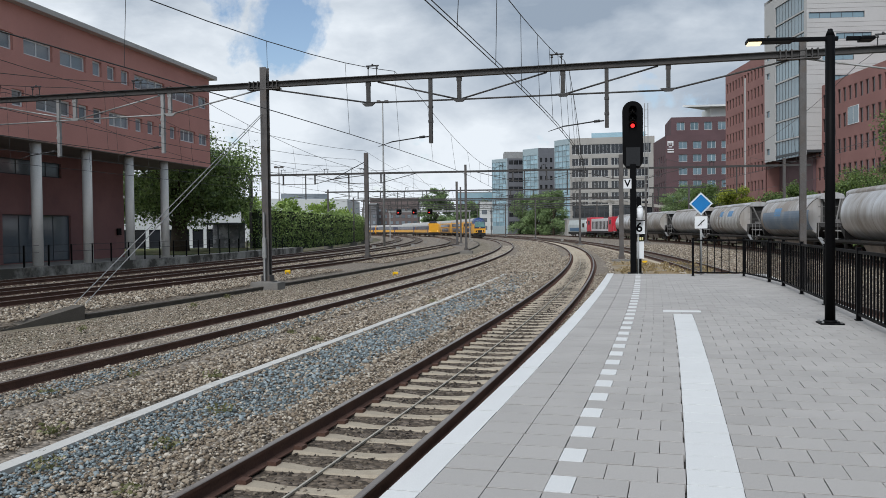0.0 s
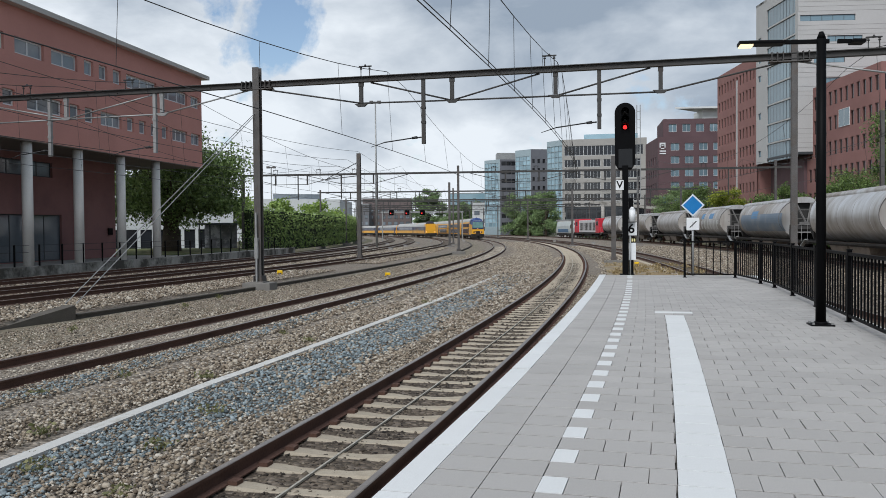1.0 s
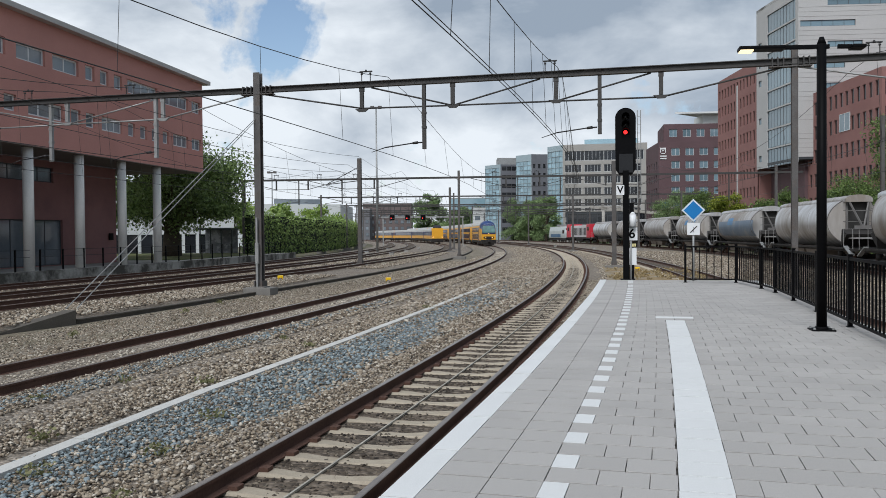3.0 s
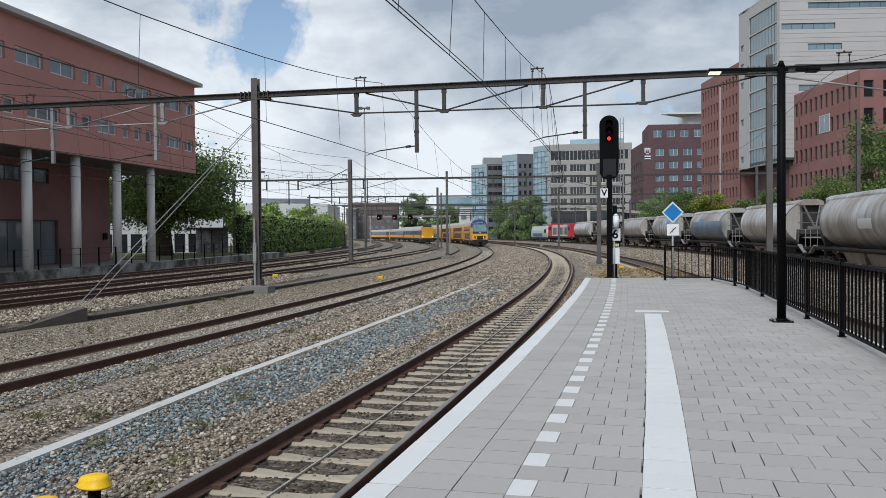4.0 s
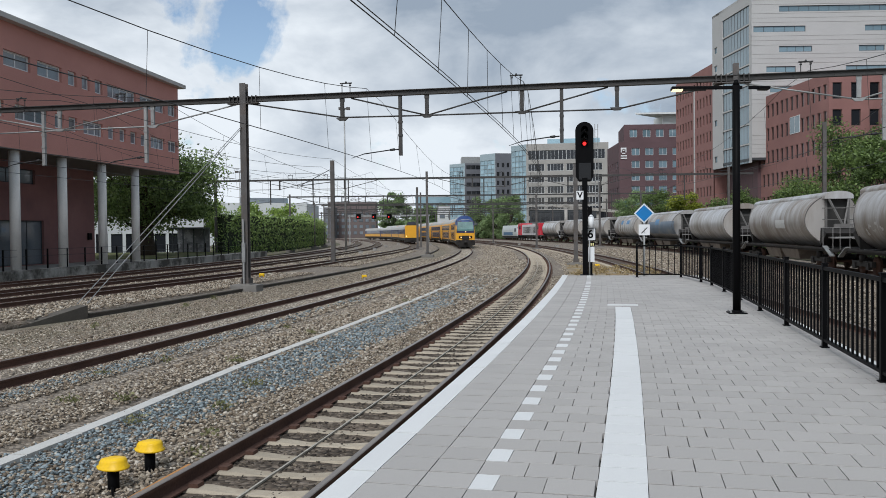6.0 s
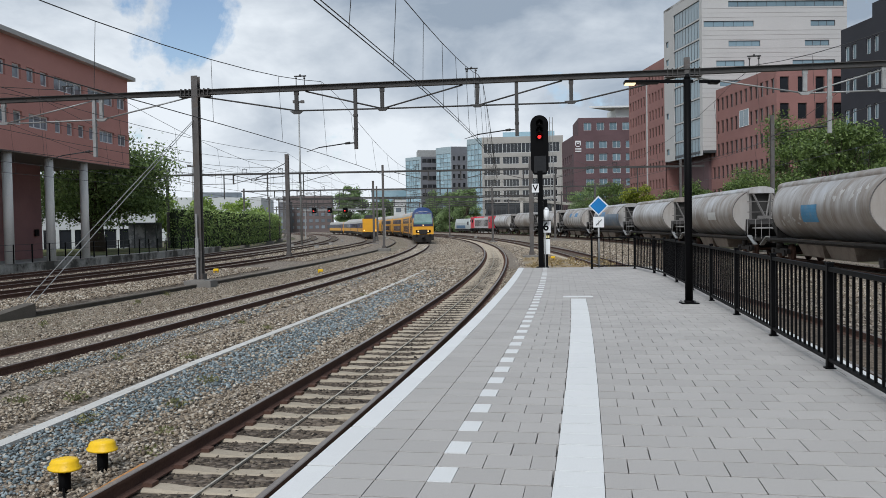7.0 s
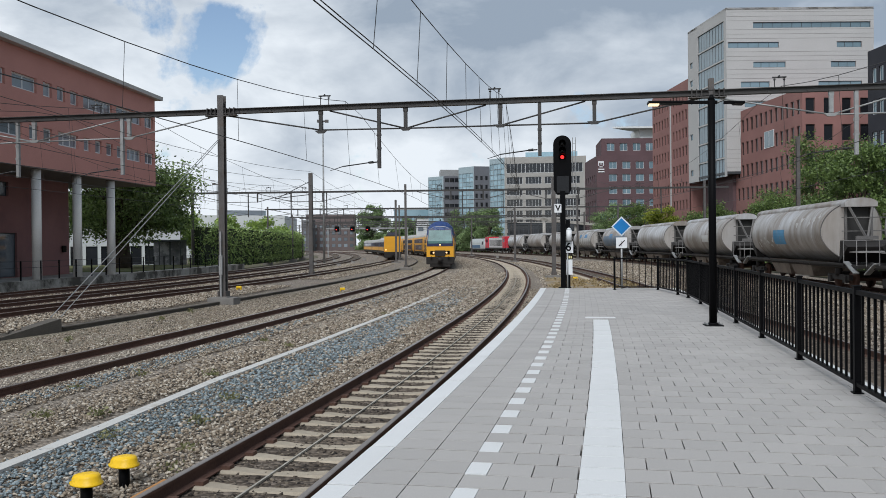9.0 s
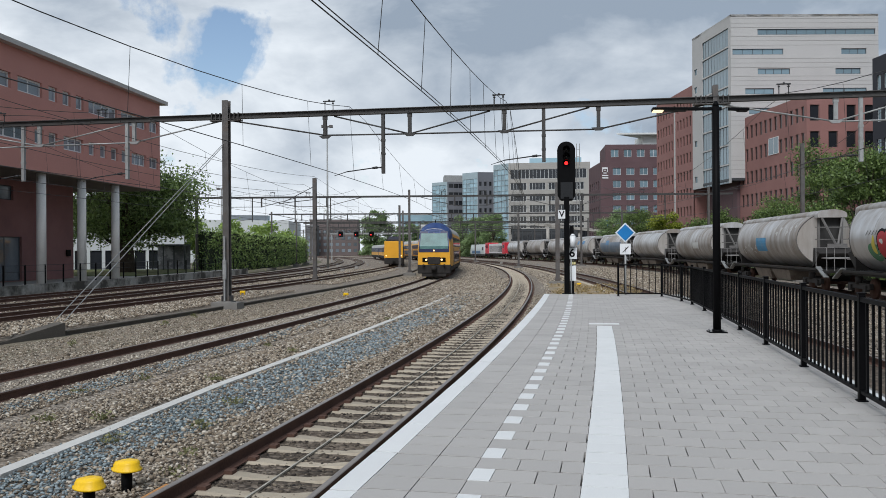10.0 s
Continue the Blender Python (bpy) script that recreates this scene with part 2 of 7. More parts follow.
# ---- ground, ballast and tracks ----
def island_mat(name, cols, rough=0.9, patch=0.25, blue=None):
    """Loose stones: a colour for each stone, with broad patches of another colour."""
    m = bpy.data.materials.new(name); m.use_nodes = True
    n, l = m.node_tree.nodes, m.node_tree.links
    b = n["Principled BSDF"]; b.inputs["Roughness"].default_value = rough
    gi = n.new("ShaderNodeNewGeometry")
    r = n.new("ShaderNodeValToRGB")
    e = r.color_ramp.elements
    e[0].position, e[0].color = 0.0, (*cols[0], 1)
    e[1].position, e[1].color = 1.0, (*cols[-1], 1)
    for k, c in enumerate(cols[1:-1]):
        x = e.new((k + 1) / (len(cols) - 1)); x.color = (*c, 1)
    l.new(gi.outputs["Random Per Island"], r.inputs[0])
    out = r.outputs[0]
    if blue:
        at_ = n.new("ShaderNodeAttribute"); at_.attribute_name = "patch"
        r2 = n.new("ShaderNodeValToRGB"); e = r2.color_ramp.elements
        e[0].color = (*blue[0], 1); e[1].color = (*blue[1], 1)
        l.new(gi.outputs["Random Per Island"], r2.inputs[0])
        mx = n.new("ShaderNodeMix"); mx.data_type = "RGBA"
        l.new(at_.outputs["Fac"], mx.inputs["Factor"]); l.new(out, mx.inputs["A"]); l.new(r2.outputs[0], mx.inputs["B"])
        out = mx.outputs["Result"]
    l.new(out, b.inputs["Base Color"])
    return m


def gravel_mat(name, a, b_, c, blue=None, grass=0.0, size=16.0):
    """A bed of stones seen from afar: cells of uneven colour, broad stains, relief, shade painted into the gaps."""
    m = bpy.data.materials.new(name); m.use_nodes = True
    n, l = m.node_tree.nodes, m.node_tree.links
    bs = n["Principled BSDF"]; bs.inputs["Roughness"].default_value = 0.95; bs.inputs["Specular IOR Level"].default_value = 0.2
    co = n.new("ShaderNodeTexCoord")
    v = n.new("ShaderNodeTexVoronoi"); v.inputs["Scale"].default_value = size
    l.new(co.outputs["Object"], v.inputs["Vector"])
    sp = n.new("ShaderNodeSeparateColor"); l.new(v.outputs["Color"], sp.inputs[0])
    r = n.new("ShaderNodeValToRGB"); e = r.color_ramp.elements
    e[0].color = (*a, 1); e[1].color = (*c, 1); x = e.new(0.55); x.color = (*b_, 1)
    l.new(sp.outputs[0], r.inputs[0])
    out = r.outputs[0]

    def blend(col, scale, lo, hi, amount):
        nonlocal out
        t = n.new("ShaderNodeTexNoise"); t.inputs["Scale"].default_value = scale; t.inputs["Detail"].default_value = 7
        l.new(co.outputs["Object"], t.inputs["Vector"])
        q = n.new("ShaderNodeMapRange"); q.inputs["From Min"].default_value, q.inputs["From Max"].default_value, q.inputs["To Max"].default_value = lo, hi, amount
        l.new(t.outputs["Fac"], q.inputs["Value"])
        mx = n.new("ShaderNodeMix"); mx.data_type = "RGBA"
        l.new(q.outputs[0], mx.inputs["Factor"]); l.new(out, mx.inputs["A"]); mx.inputs["B"].default_value = (*col, 1)
        out = mx.outputs["Result"]
    blend((0.24, 0.19, 0.14), 0.35, 0.45, 0.7, 0.5)
    if blue:
        blend(blue, 0.3, 0.5, 0.62, 0.8)
    if grass:
        blend((0.13, 0.12, 0.045), 0.5, 0.45, 0.66, grass)
    # shade between the stones, multiplied into the colour towards each cell's edge
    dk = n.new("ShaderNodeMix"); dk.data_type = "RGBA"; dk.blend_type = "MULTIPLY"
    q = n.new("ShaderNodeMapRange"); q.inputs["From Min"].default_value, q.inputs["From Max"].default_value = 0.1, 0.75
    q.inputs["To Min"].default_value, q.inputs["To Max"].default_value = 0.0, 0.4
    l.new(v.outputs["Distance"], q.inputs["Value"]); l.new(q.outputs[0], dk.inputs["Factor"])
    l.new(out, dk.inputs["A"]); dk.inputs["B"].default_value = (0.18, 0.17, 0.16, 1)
    l.new(dk.outputs["Result"], bs.inputs["Base Color"])
    bp = n.new("ShaderNodeBump"); bp.invert = True; bp.inputs["Strength"].default_value = 0.9; bp.inputs["Distance"].default_value = 0.05
    l.new(v.outputs["Distance"], bp.inputs["Height"]); l.new(bp.outputs[0], bs.inputs["Normal"])
    return m


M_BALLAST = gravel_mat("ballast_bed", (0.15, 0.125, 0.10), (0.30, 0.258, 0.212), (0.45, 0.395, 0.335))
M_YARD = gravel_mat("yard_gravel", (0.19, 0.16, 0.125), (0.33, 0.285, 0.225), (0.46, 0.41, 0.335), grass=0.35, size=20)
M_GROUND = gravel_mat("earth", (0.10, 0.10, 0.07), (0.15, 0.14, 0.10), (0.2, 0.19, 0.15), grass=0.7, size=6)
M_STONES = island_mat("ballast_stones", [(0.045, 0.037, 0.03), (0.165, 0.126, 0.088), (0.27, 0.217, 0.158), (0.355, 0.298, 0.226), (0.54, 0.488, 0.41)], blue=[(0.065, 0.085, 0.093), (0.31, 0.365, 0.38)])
M_LAWN = mat("grass", (0.075, 0.10, 0.028), 0.95, 0, 0.35, 0.8, 0.6, 25, stain=((0.17, 0.14, 0.06), 0.4, 0.42, 0.66))
M_DRYGRASS = mat("dry_grass", (0.26, 0.185, 0.095), 0.95, 0, 0.35, 1.2, 0.6, 25, stain=((0.27, 0.24, 0.19), 0.5, 0.45, 0.6))

bm = bmesh.new()
bmesh.ops.create_grid(bm, x_segments=40, y_segments=40, size=2400)
for v in bm.verts:
    v.co.z = -0.62
tagged(link("ground", bm, M_GROUND), "flat earth and rough grass reaching the horizon", "ground", kind="structure")

OFF = {
    "near": lambda y: 7.1,
    "main": lambda y: 0.0,
    "third": offset_of([(-60, -11.2), (30, -11.0), (50, -10.2), (75, -9.7), (108, -8.5), (122, -7.9), (140, -7.7), (184, -7.7), (233, -7.6), (260, -9), (300, -15), (340, -24), (420, -48)]),
    "fourth": lambda y: -14.5,
    "fifth": lambda y: -18.8,
    "goods_near": offset_of([(-60, 17.5), (20, 15.5), (45, 13.6), (60, 13.0), (85, 12.0), (120, 11.6), (420, 11.0)]),
    "goods": lambda y: 24.0,
}
WALL_OFF = offset_of([(-60, -7.2), (20, -6.6), (26, -6.3), (50, -5.8), (85, -4.6), (127, -3.8), (420, -3.5)])

bm = bmesh.new()
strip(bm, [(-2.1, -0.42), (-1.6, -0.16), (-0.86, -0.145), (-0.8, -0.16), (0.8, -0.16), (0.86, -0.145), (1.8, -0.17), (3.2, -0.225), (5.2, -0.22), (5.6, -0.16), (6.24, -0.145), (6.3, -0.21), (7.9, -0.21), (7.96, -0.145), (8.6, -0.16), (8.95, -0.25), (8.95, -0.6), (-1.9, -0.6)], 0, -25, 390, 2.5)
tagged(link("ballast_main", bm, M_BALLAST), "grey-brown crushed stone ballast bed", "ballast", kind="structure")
bm = bmesh.new()
n_ = 120
rows = []
for i in range(n_):
    y = -25 + 415 * i / (n_ - 1)
    w = WALL_OFF(y)
    rows.append([bm.verts.new(at(o, y, z)) for o, z in ((-23.0, -0.6), (-22.6, -0.26), (-17, -0.21), (-9, -0.2), (w - 0.12, -0.26), (w - 0.1, -0.6))])
for r, q in zip(rows, rows[1:]):
    for j in range(5):
        bm.faces.new((r[j], r[j + 1], q[j + 1], q[j]))
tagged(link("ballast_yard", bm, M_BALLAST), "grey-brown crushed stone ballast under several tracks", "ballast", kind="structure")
bm = bmesh.new()
rows = []
for i in range(n_):
    y = -25 + 415 * i / (n_ - 1)
    w = WALL_OFF(y)
    rows.append([bm.verts.new(at(o, y, z)) for o, z in ((w - 0.05, -0.37), (w + 1.2, -0.38), (-1.7, -0.37), (-1.3, -0.6))])
for r, q in zip(rows, rows[1:]):
    for j in range(3):
        bm.faces.new((r[j], r[j + 1], q[j + 1], q[j]))
tagged(link("gravel_yard", bm, M_YARD), "trodden gravel with sparse weeds between the tracks", "gravel", kind="structure")
bm = bmesh.new()
strip(bm, [(8.9, -0.6), (8.9, -0.26), (11, -0.3), (13.4, -0.3), (16, -0.24), (27.5, -0.22), (29, -0.6)], 0, -25, 390, 2.5)
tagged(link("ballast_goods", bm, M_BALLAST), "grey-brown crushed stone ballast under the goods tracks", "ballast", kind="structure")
bm = bmesh.new()
strip(bm, [(8.85, -0.5), (8.95, -0.22), (12.4, -0.2), (14.4, -0.22), (14.7, -0.5)], 0, 30.2, 62, 2.0)
tagged(link("grass_strip", bm, M_DRYGRASS), "dry yellowed grass patch beyond the platform's end", "grass", kind="structure")

M_RUSTBED = gravel_mat("rust_stained_ballast", (0.06, 0.048, 0.038), (0.13, 0.103, 0.08), (0.24, 0.198, 0.16), size=14)
for nm in ("third", "fourth", "fifth", "near", "goods_near", "goods"):
    bm = bmesh.new()
    rows = []
    w1, w2, zt = (0.74, 0.73, -0.2) if nm == "near" else (0.98, 0.88, -0.165)
    for i in range(190):
        y = 3 + 377 * i / 189
        rows.append([bm.verts.new(at(OFF[nm](y) + o, y, z)) for o, z in ((-w1, zt - 0.065), (-w2, zt), (w2, zt), (w1, zt - 0.065))])
    for r, q in zip(rows, rows[1:]):
        for j in range(3):
            bm.faces.new((r[j], r[j + 1], q[j + 1], q[j]))
    tagged(link("stained_ballast", bm, M_RUSTBED), "rust-brown stained ballast between the yard rails", "ballast", kind="structure")

# low retaining wall between the main line and the yard
bm = bmesh.new()
rows = []
for i in range(90):
    y = 25.5 + 150 * i / 89
    w = WALL_OFF(y)
    rows.append([bm.verts.new(at(w + a, y, z)) for a, z in ((-0.12, -0.6), (-0.12, -0.22), (0.1, -0.22), (0.1, -0.26), (0.06, -0.27), (0.06, -0.6))])
for r, q in zip(rows, rows[1:]):
    for j in range(5):
        bm.faces.new((r[j], r[j + 1], q[j + 1], q[j]))
bm.faces.new(rows[0])
tagged(link("retaining_wall", bm, M_DARKCONC), "low dark weathered concrete kerb wall beside the tracks", "wall", kind="structure")
bm = bmesh.new()
a0, a1 = at(-6.4, 25.4), at(-6.9, 22.0)
for p, q, zz in ((a0, a1, 0.0),):
    d = (q - p).normalized(); s = Vector((d.y, -d.x, 0)) * 0.22
    v = [bm.verts.new(c) for c in (p - s + Vector((0, 0, -0.6)), p + s + Vector((0, 0, -0.6)), p + s + Vector((0, 0, 0.06)), p - s + Vector((0, 0, 0.06)), q - s + Vector((0, 0, -0.6)), q + s + Vector((0, 0, -0.6)), q + s + Vector((0, 0, -0.45)), q - s + Vector((0, 0, -0.45)))]
    for f in ((0, 1, 2, 3), (7, 6, 5, 4), (0, 4, 5, 1), (1, 5, 6, 2), (2, 6, 7, 3), (3, 7, 4, 0)):
        bm.faces.new([v[i] for i in f])
tagged(link("wall_end_ramp", bm, M_DARKCONC), "sloping dark concrete end of a low wall", "wall", kind="structure")

# rails and sleepers
SLEEPER = bmesh.new()
xs = [(-1.3, 0.10), (-1.24, 0.125), (-1.0, 0.125), (-0.5, 0.122), (-0.25, 0.105), (0.25, 0.105), (0.5, 0.122), (1.0, 0.125), (1.24, 0.13), (1.3, 0.10)]
prev = None
for x, hw in xs:
    zt = -0.165 if abs(x) > 0.45 else -0.185
    cur = [SLEEPER.verts.new((x, a, z)) for a, z in ((-hw, -0.32), (-hw, zt - 0.025), (-hw + 0.03, zt), (hw - 0.03, zt), (hw, zt - 0.025), (hw, -0.32))]
    if prev:
        for j in range(5):
            SLEEPER.faces.new((prev[j], cur[j], cur[j + 1], prev[j + 1]))
    else:
        SLEEPER.faces.new(cur)
    prev = cur
SLEEPER.faces.new(prev[::-1])
sleeper_me = bpy.data.meshes.new("sleeper")
SLEEPER.to_mesh(sleeper_me); sleeper_me.materials.append(M_SLEEPER)
CLIP = bmesh.new()
for sx in (-0.7525, 0.7525):
    for d in (-0.115, 0.115):
        box(CLIP, sx + d - 0.05, sx + d + 0.05, -0.06, 0.06, -0.165, -0.125)
clip_me = bpy.data.meshes.new("rail_clip")
CLIP.to_mesh(clip_me); clip_me.materials.append(M_RAIL)


def joined(name, me, poses, kind="stuff", parent=None, label="", category=""):
    """Many copies of one mesh in one object."""
    v0 = np.array([v.co for v in me.vertices]); nv = len(v0)
    f0 = [tuple(p.vertices) for p in me.polygons]
    vs = np.concatenate([v0 @ np.array(m.to_3x3()).T + np.array(m.translation) for m in poses])
    fs = [tuple(i + k * nv for i in f) for k in range(len(poses)) for f in f0]
    out = bpy.data.meshes.new(name)
    out.from_pydata(vs.tolist(), [], fs); out.update()
    for m in me.materials:
        out.materials.append(m)
    ob = new(name, out); ob.parent = parent
    return tagged(ob, label, category, kind=kind)


for nm, off in OFF.items():
    lo, hi = (-18, 385) if nm in ("near", "main") else (5, 385)
    tr = empty("track_" + nm, None, "curved railway track with rusty rails on concrete sleepers", "railway track", kind="structure")
    for sd in (-0.7525, 0.7525):
        bm = bmesh.new()
        prof = [(-.075, -.172), (.075, -.172), (.075, -.158), (.012, -.14), (.012, -.045), (.037, -.035), (.037, -.006), (.028, .0), (-.028, .0), (-.037, -.006), (-.037, -.035), (-.012, -.045), (-.012, -.14), (-.075, -.158)]
        n = int((hi - lo) / 2)
        rows = []
        for i in range(n + 1):
            y = lo + (hi - lo) * i / n
            rows.append([bm.verts.new(at(off(y) + sd + a, y, z)) for a, z in prof])
        for r, q in zip(rows, rows[1:]):
            for j in range(len(prof)):
                bm.faces.new((r[j], r[(j + 1) % len(prof)], q[(j + 1) % len(prof)], q[j])).material_index = 1 if j in (6, 7, 8) else 0
        part("rail", bm, (M_RAIL, M_RAILTOP), tr)
    near = nm == "near"
    s, top, ps, k = s_of(lo), s_of(230 if near or nm == "main" else 120), [], 0
    while s < top:
        y = y_of(s)
        m = Matrix.Translation(at(off(y), y, random.uniform(-0.006, 0.0) - (0 if near else 0.012))) @ pose(0, 0, 0, 0, 0, head(y) + random.uniform(-0.4, 0.4))
        if nm not in ("near", "goods_near"):
            break
        if near and 3 < y < 75:
            ob = new("sleeper", sleeper_me); ob.parent = tr; ob.matrix_basis = m
            ob = new("rail_clip", clip_me); ob.parent = tr; ob.matrix_basis = m
        else:
            ps.append(m)
        s += 0.6
    if ps:
        joined("sleepers", sleeper_me, ps, parent=tr)

# cable laid along the middle of the near track
bm = bmesh.new()
for o in (0.0,):
    strip(bm, [(o - .011, -.19), (o + .011, -.19), (o + .011, -.168), (o - .011, -.168)], 7.02, 4, 70, 1.0)
tagged(link("track_cable", bm, mat("pale_cable", (0.36, 0.34, 0.29), 0.7, 0, 0.3, 14.0)), "grey signal cable lying along the sleepers", "cable")

# concrete cable trough: lid slabs end to end
bm = bmesh.new()
s = s_of(-8)
TROUGH = offset_of([(-60, 4.2), (5, 4.0), (11, 3.84), (16, 3.52), (26, 3.44), (45, 3.42)])
while s < s_of(45.5):
    y = y_of(s); y2 = y_of(s + 0.985)
    p, q = at(TROUGH(y), y, -0.2), at(TROUGH(y2), y2, -0.2)
    beam(bm, p + Vector((0, 0, random.uniform(-.004, .004))), q, 0.2, 0.07)
    s += 1.0
tagged(link("cable_trough", bm, mat("trough_lid", (0.52, 0.51, 0.48), 0.85, 0, 0.12, 2.0, 0.2, 60, island=0.5, stain=((0.28, 0.25, 0.2), 2.0, 0.55, 0.8))), "pale concrete cable trough lids laid flush in the ballast", "cable trough", kind="structure")


# loose stones on the beds nearest the platform
def stones(name, zones, label, material=None):
    """zones: (offset from, to, station from, to, stones per square metre, size, height at)."""
    rng = np.random.default_rng(7)
    P, S, B = [], [], []
    for o0, o1, y0, y1, dens, size, zf in zones:
        n = int((o1 - o0) * (y1 - y0) * dens)
        o, y = rng.uniform(o0, o1, n), rng.uniform(y0, y1, n)
        s = 0.27980 - 0.0025048 * y + 3.153e-6 * y * y
        k = 1 / np.sqrt(1 + s * s)
        x = -11.092 + 0.27980 * y - 0.0012524 * y * y + 1.051e-6 * y ** 3 + o * k
        P.append(np.stack([x, y - o * s * k, zf + rng.uniform(-0.012, 0.018, n)], 1))
        S.append(size * rng.lognormal(0, 0.28, n))
        w = 0.6 * np.sin(y * 0.9) + 0.5 * np.sin(y * 0.37 + 1.0) + 0.3 * np.sin(y * 2.3 + o * 2)
        edge = np.clip((o - 3.45 - 0.1) / 0.3, 0, 1) * np.clip((5.35 + 0.28 * w - o) / 0.5, 0, 1)
        edge2 = np.clip((o - 0.95) / 0.2, 0, 1) * np.clip((1.75 + 0.2 * w - o) / 0.4, 0, 1)
        B.append((rng.uniform(0, 1, n) < np.maximum(0.75 * edge, 0.5 * edge2) * np.clip((48 - y) / 25, 0, 1)).astype(float))
    P, S, B = np.concatenate(P), np.concatenate(S), np.concatenate(B)
    n = len(P)
    base = np.array([(1, 0, 0), (-1, 0, 0), (0, 1, 0), (0, -1, 0), (0.35, 0.3, 0.72), (-0.4, -0.2, 0.66), (0.1, -0.1, -0.6)], float)
    F = np.array([(0, 2, 4), (2, 5, 4), (2, 1, 5), (1, 3, 5), (3, 4, 5), (3, 0, 4), (2, 0, 6), (1, 2, 6), (3, 1, 6), (0, 3, 6)])
    V = base[None] * rng.uniform(0.6, 1.3, (n, 7, 3)) * S[:, None, None] * np.array([1.0, 0.8, 0.75])
    a, t = rng.uniform(0, 2 * np.pi, n), rng.normal(0, 0.5, n)
    ca, sa, ct, st = np.cos(a)[:, None], np.sin(a)[:, None], np.cos(t)[:, None], np.sin(t)[:, None]
    x, y, z = V[..., 0], V[..., 1], V[..., 2]
    y, z = ct * y - st * z, st * y + ct * z
    V = np.stack([ca * x - sa * y, sa * x + ca * y, z], -1) + P[:, None]
    V = V.reshape(-1, 3)
    FF = (F[None] + 7 * np.arange(n)[:, None, None]).reshape(-1, 3)
    me = bpy.data.meshes.new(name)
    me.vertices.add(len(V)); me.vertices.foreach_set("co", V.ravel())
    me.loops.add(len(FF) * 3); me.loops.foreach_set("vertex_index", FF.ravel())
    me.polygons.add(len(FF)); me.polygons.foreach_set("loop_start", np.arange(len(FF)) * 3)
    at_ = me.attributes.new("patch", "FLOAT", "POINT"); at_.data.foreach_set("value", np.repeat(B, 7))
    me.update(calc_edges=True); me.validate()
    me.materials.append(material or M_STONES)
    return tagged(new(name, me), label, "ballast", kind="stuff")


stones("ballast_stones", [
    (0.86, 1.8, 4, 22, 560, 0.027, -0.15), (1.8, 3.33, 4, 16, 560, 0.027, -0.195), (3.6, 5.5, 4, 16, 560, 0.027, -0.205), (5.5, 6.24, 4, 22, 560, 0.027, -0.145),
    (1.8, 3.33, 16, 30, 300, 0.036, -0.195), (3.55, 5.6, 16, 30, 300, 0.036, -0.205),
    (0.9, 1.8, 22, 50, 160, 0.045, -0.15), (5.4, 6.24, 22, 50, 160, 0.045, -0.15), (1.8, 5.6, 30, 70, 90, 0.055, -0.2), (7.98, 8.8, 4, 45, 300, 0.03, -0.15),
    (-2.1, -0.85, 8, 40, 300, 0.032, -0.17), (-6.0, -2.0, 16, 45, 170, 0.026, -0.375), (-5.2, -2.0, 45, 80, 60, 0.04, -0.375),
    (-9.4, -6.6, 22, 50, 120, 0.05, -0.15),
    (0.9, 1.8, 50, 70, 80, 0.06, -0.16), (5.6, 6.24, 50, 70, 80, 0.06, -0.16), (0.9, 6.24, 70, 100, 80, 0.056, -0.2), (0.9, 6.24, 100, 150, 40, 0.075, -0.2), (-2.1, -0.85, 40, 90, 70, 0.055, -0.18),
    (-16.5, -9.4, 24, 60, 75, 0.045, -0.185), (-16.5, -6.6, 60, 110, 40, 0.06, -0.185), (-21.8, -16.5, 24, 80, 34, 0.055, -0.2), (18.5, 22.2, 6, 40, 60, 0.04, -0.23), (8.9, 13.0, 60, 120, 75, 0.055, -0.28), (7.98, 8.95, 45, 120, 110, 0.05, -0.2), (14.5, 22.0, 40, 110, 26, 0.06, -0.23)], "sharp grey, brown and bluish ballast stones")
M_RUSTSTONES = island_mat("rusty_stones", [(0.012, 0.009, 0.007), (0.035, 0.026, 0.019), (0.065, 0.05, 0.036), (0.11, 0.088, 0.064), (0.24, 0.2, 0.15)], blue=[(0.04, 0.04, 0.04), (0.12, 0.115, 0.11)])
stones("stained_ballast_stones", [(6.4, 7.76, 4, 22, 460, 0.024, -0.214), (6.38, 7.78, 22, 60, 200, 0.03, -0.21)], "rust-brown oily ballast stones between the rails", M_RUSTSTONES)
M_DUSTSTONES = island_mat("dusty_stones", [(0.12, 0.10, 0.08), (0.27, 0.225, 0.175), (0.37, 0.315, 0.25), (0.44, 0.385, 0.31), (0.56, 0.51, 0.43)])
stones("dusty_ballast_stones", [(-0.5, 0.62, 8, 30, 240, 0.028, -0.165), (-0.5, 0.62, 30, 110, 80, 0.048, -0.175)], "pale dusty ballast stones between the main rails", M_DUSTSTONES)
M_DULLSTONES = island_mat("dull_stones", [(0.04, 0.034, 0.027), (0.125, 0.10, 0.077), (0.205, 0.17, 0.134), (0.29, 0.245, 0.196), (0.43, 0.385, 0.325)])
stones("goods_ballast_stones", [(12.8, 18.5, 6, 40, 90, 0.036, -0.21), (22.2, 26.5, 6, 60, 40, 0.045, -0.2)], "dull brown ballast stones around the goods tracks", M_DULLSTONES)

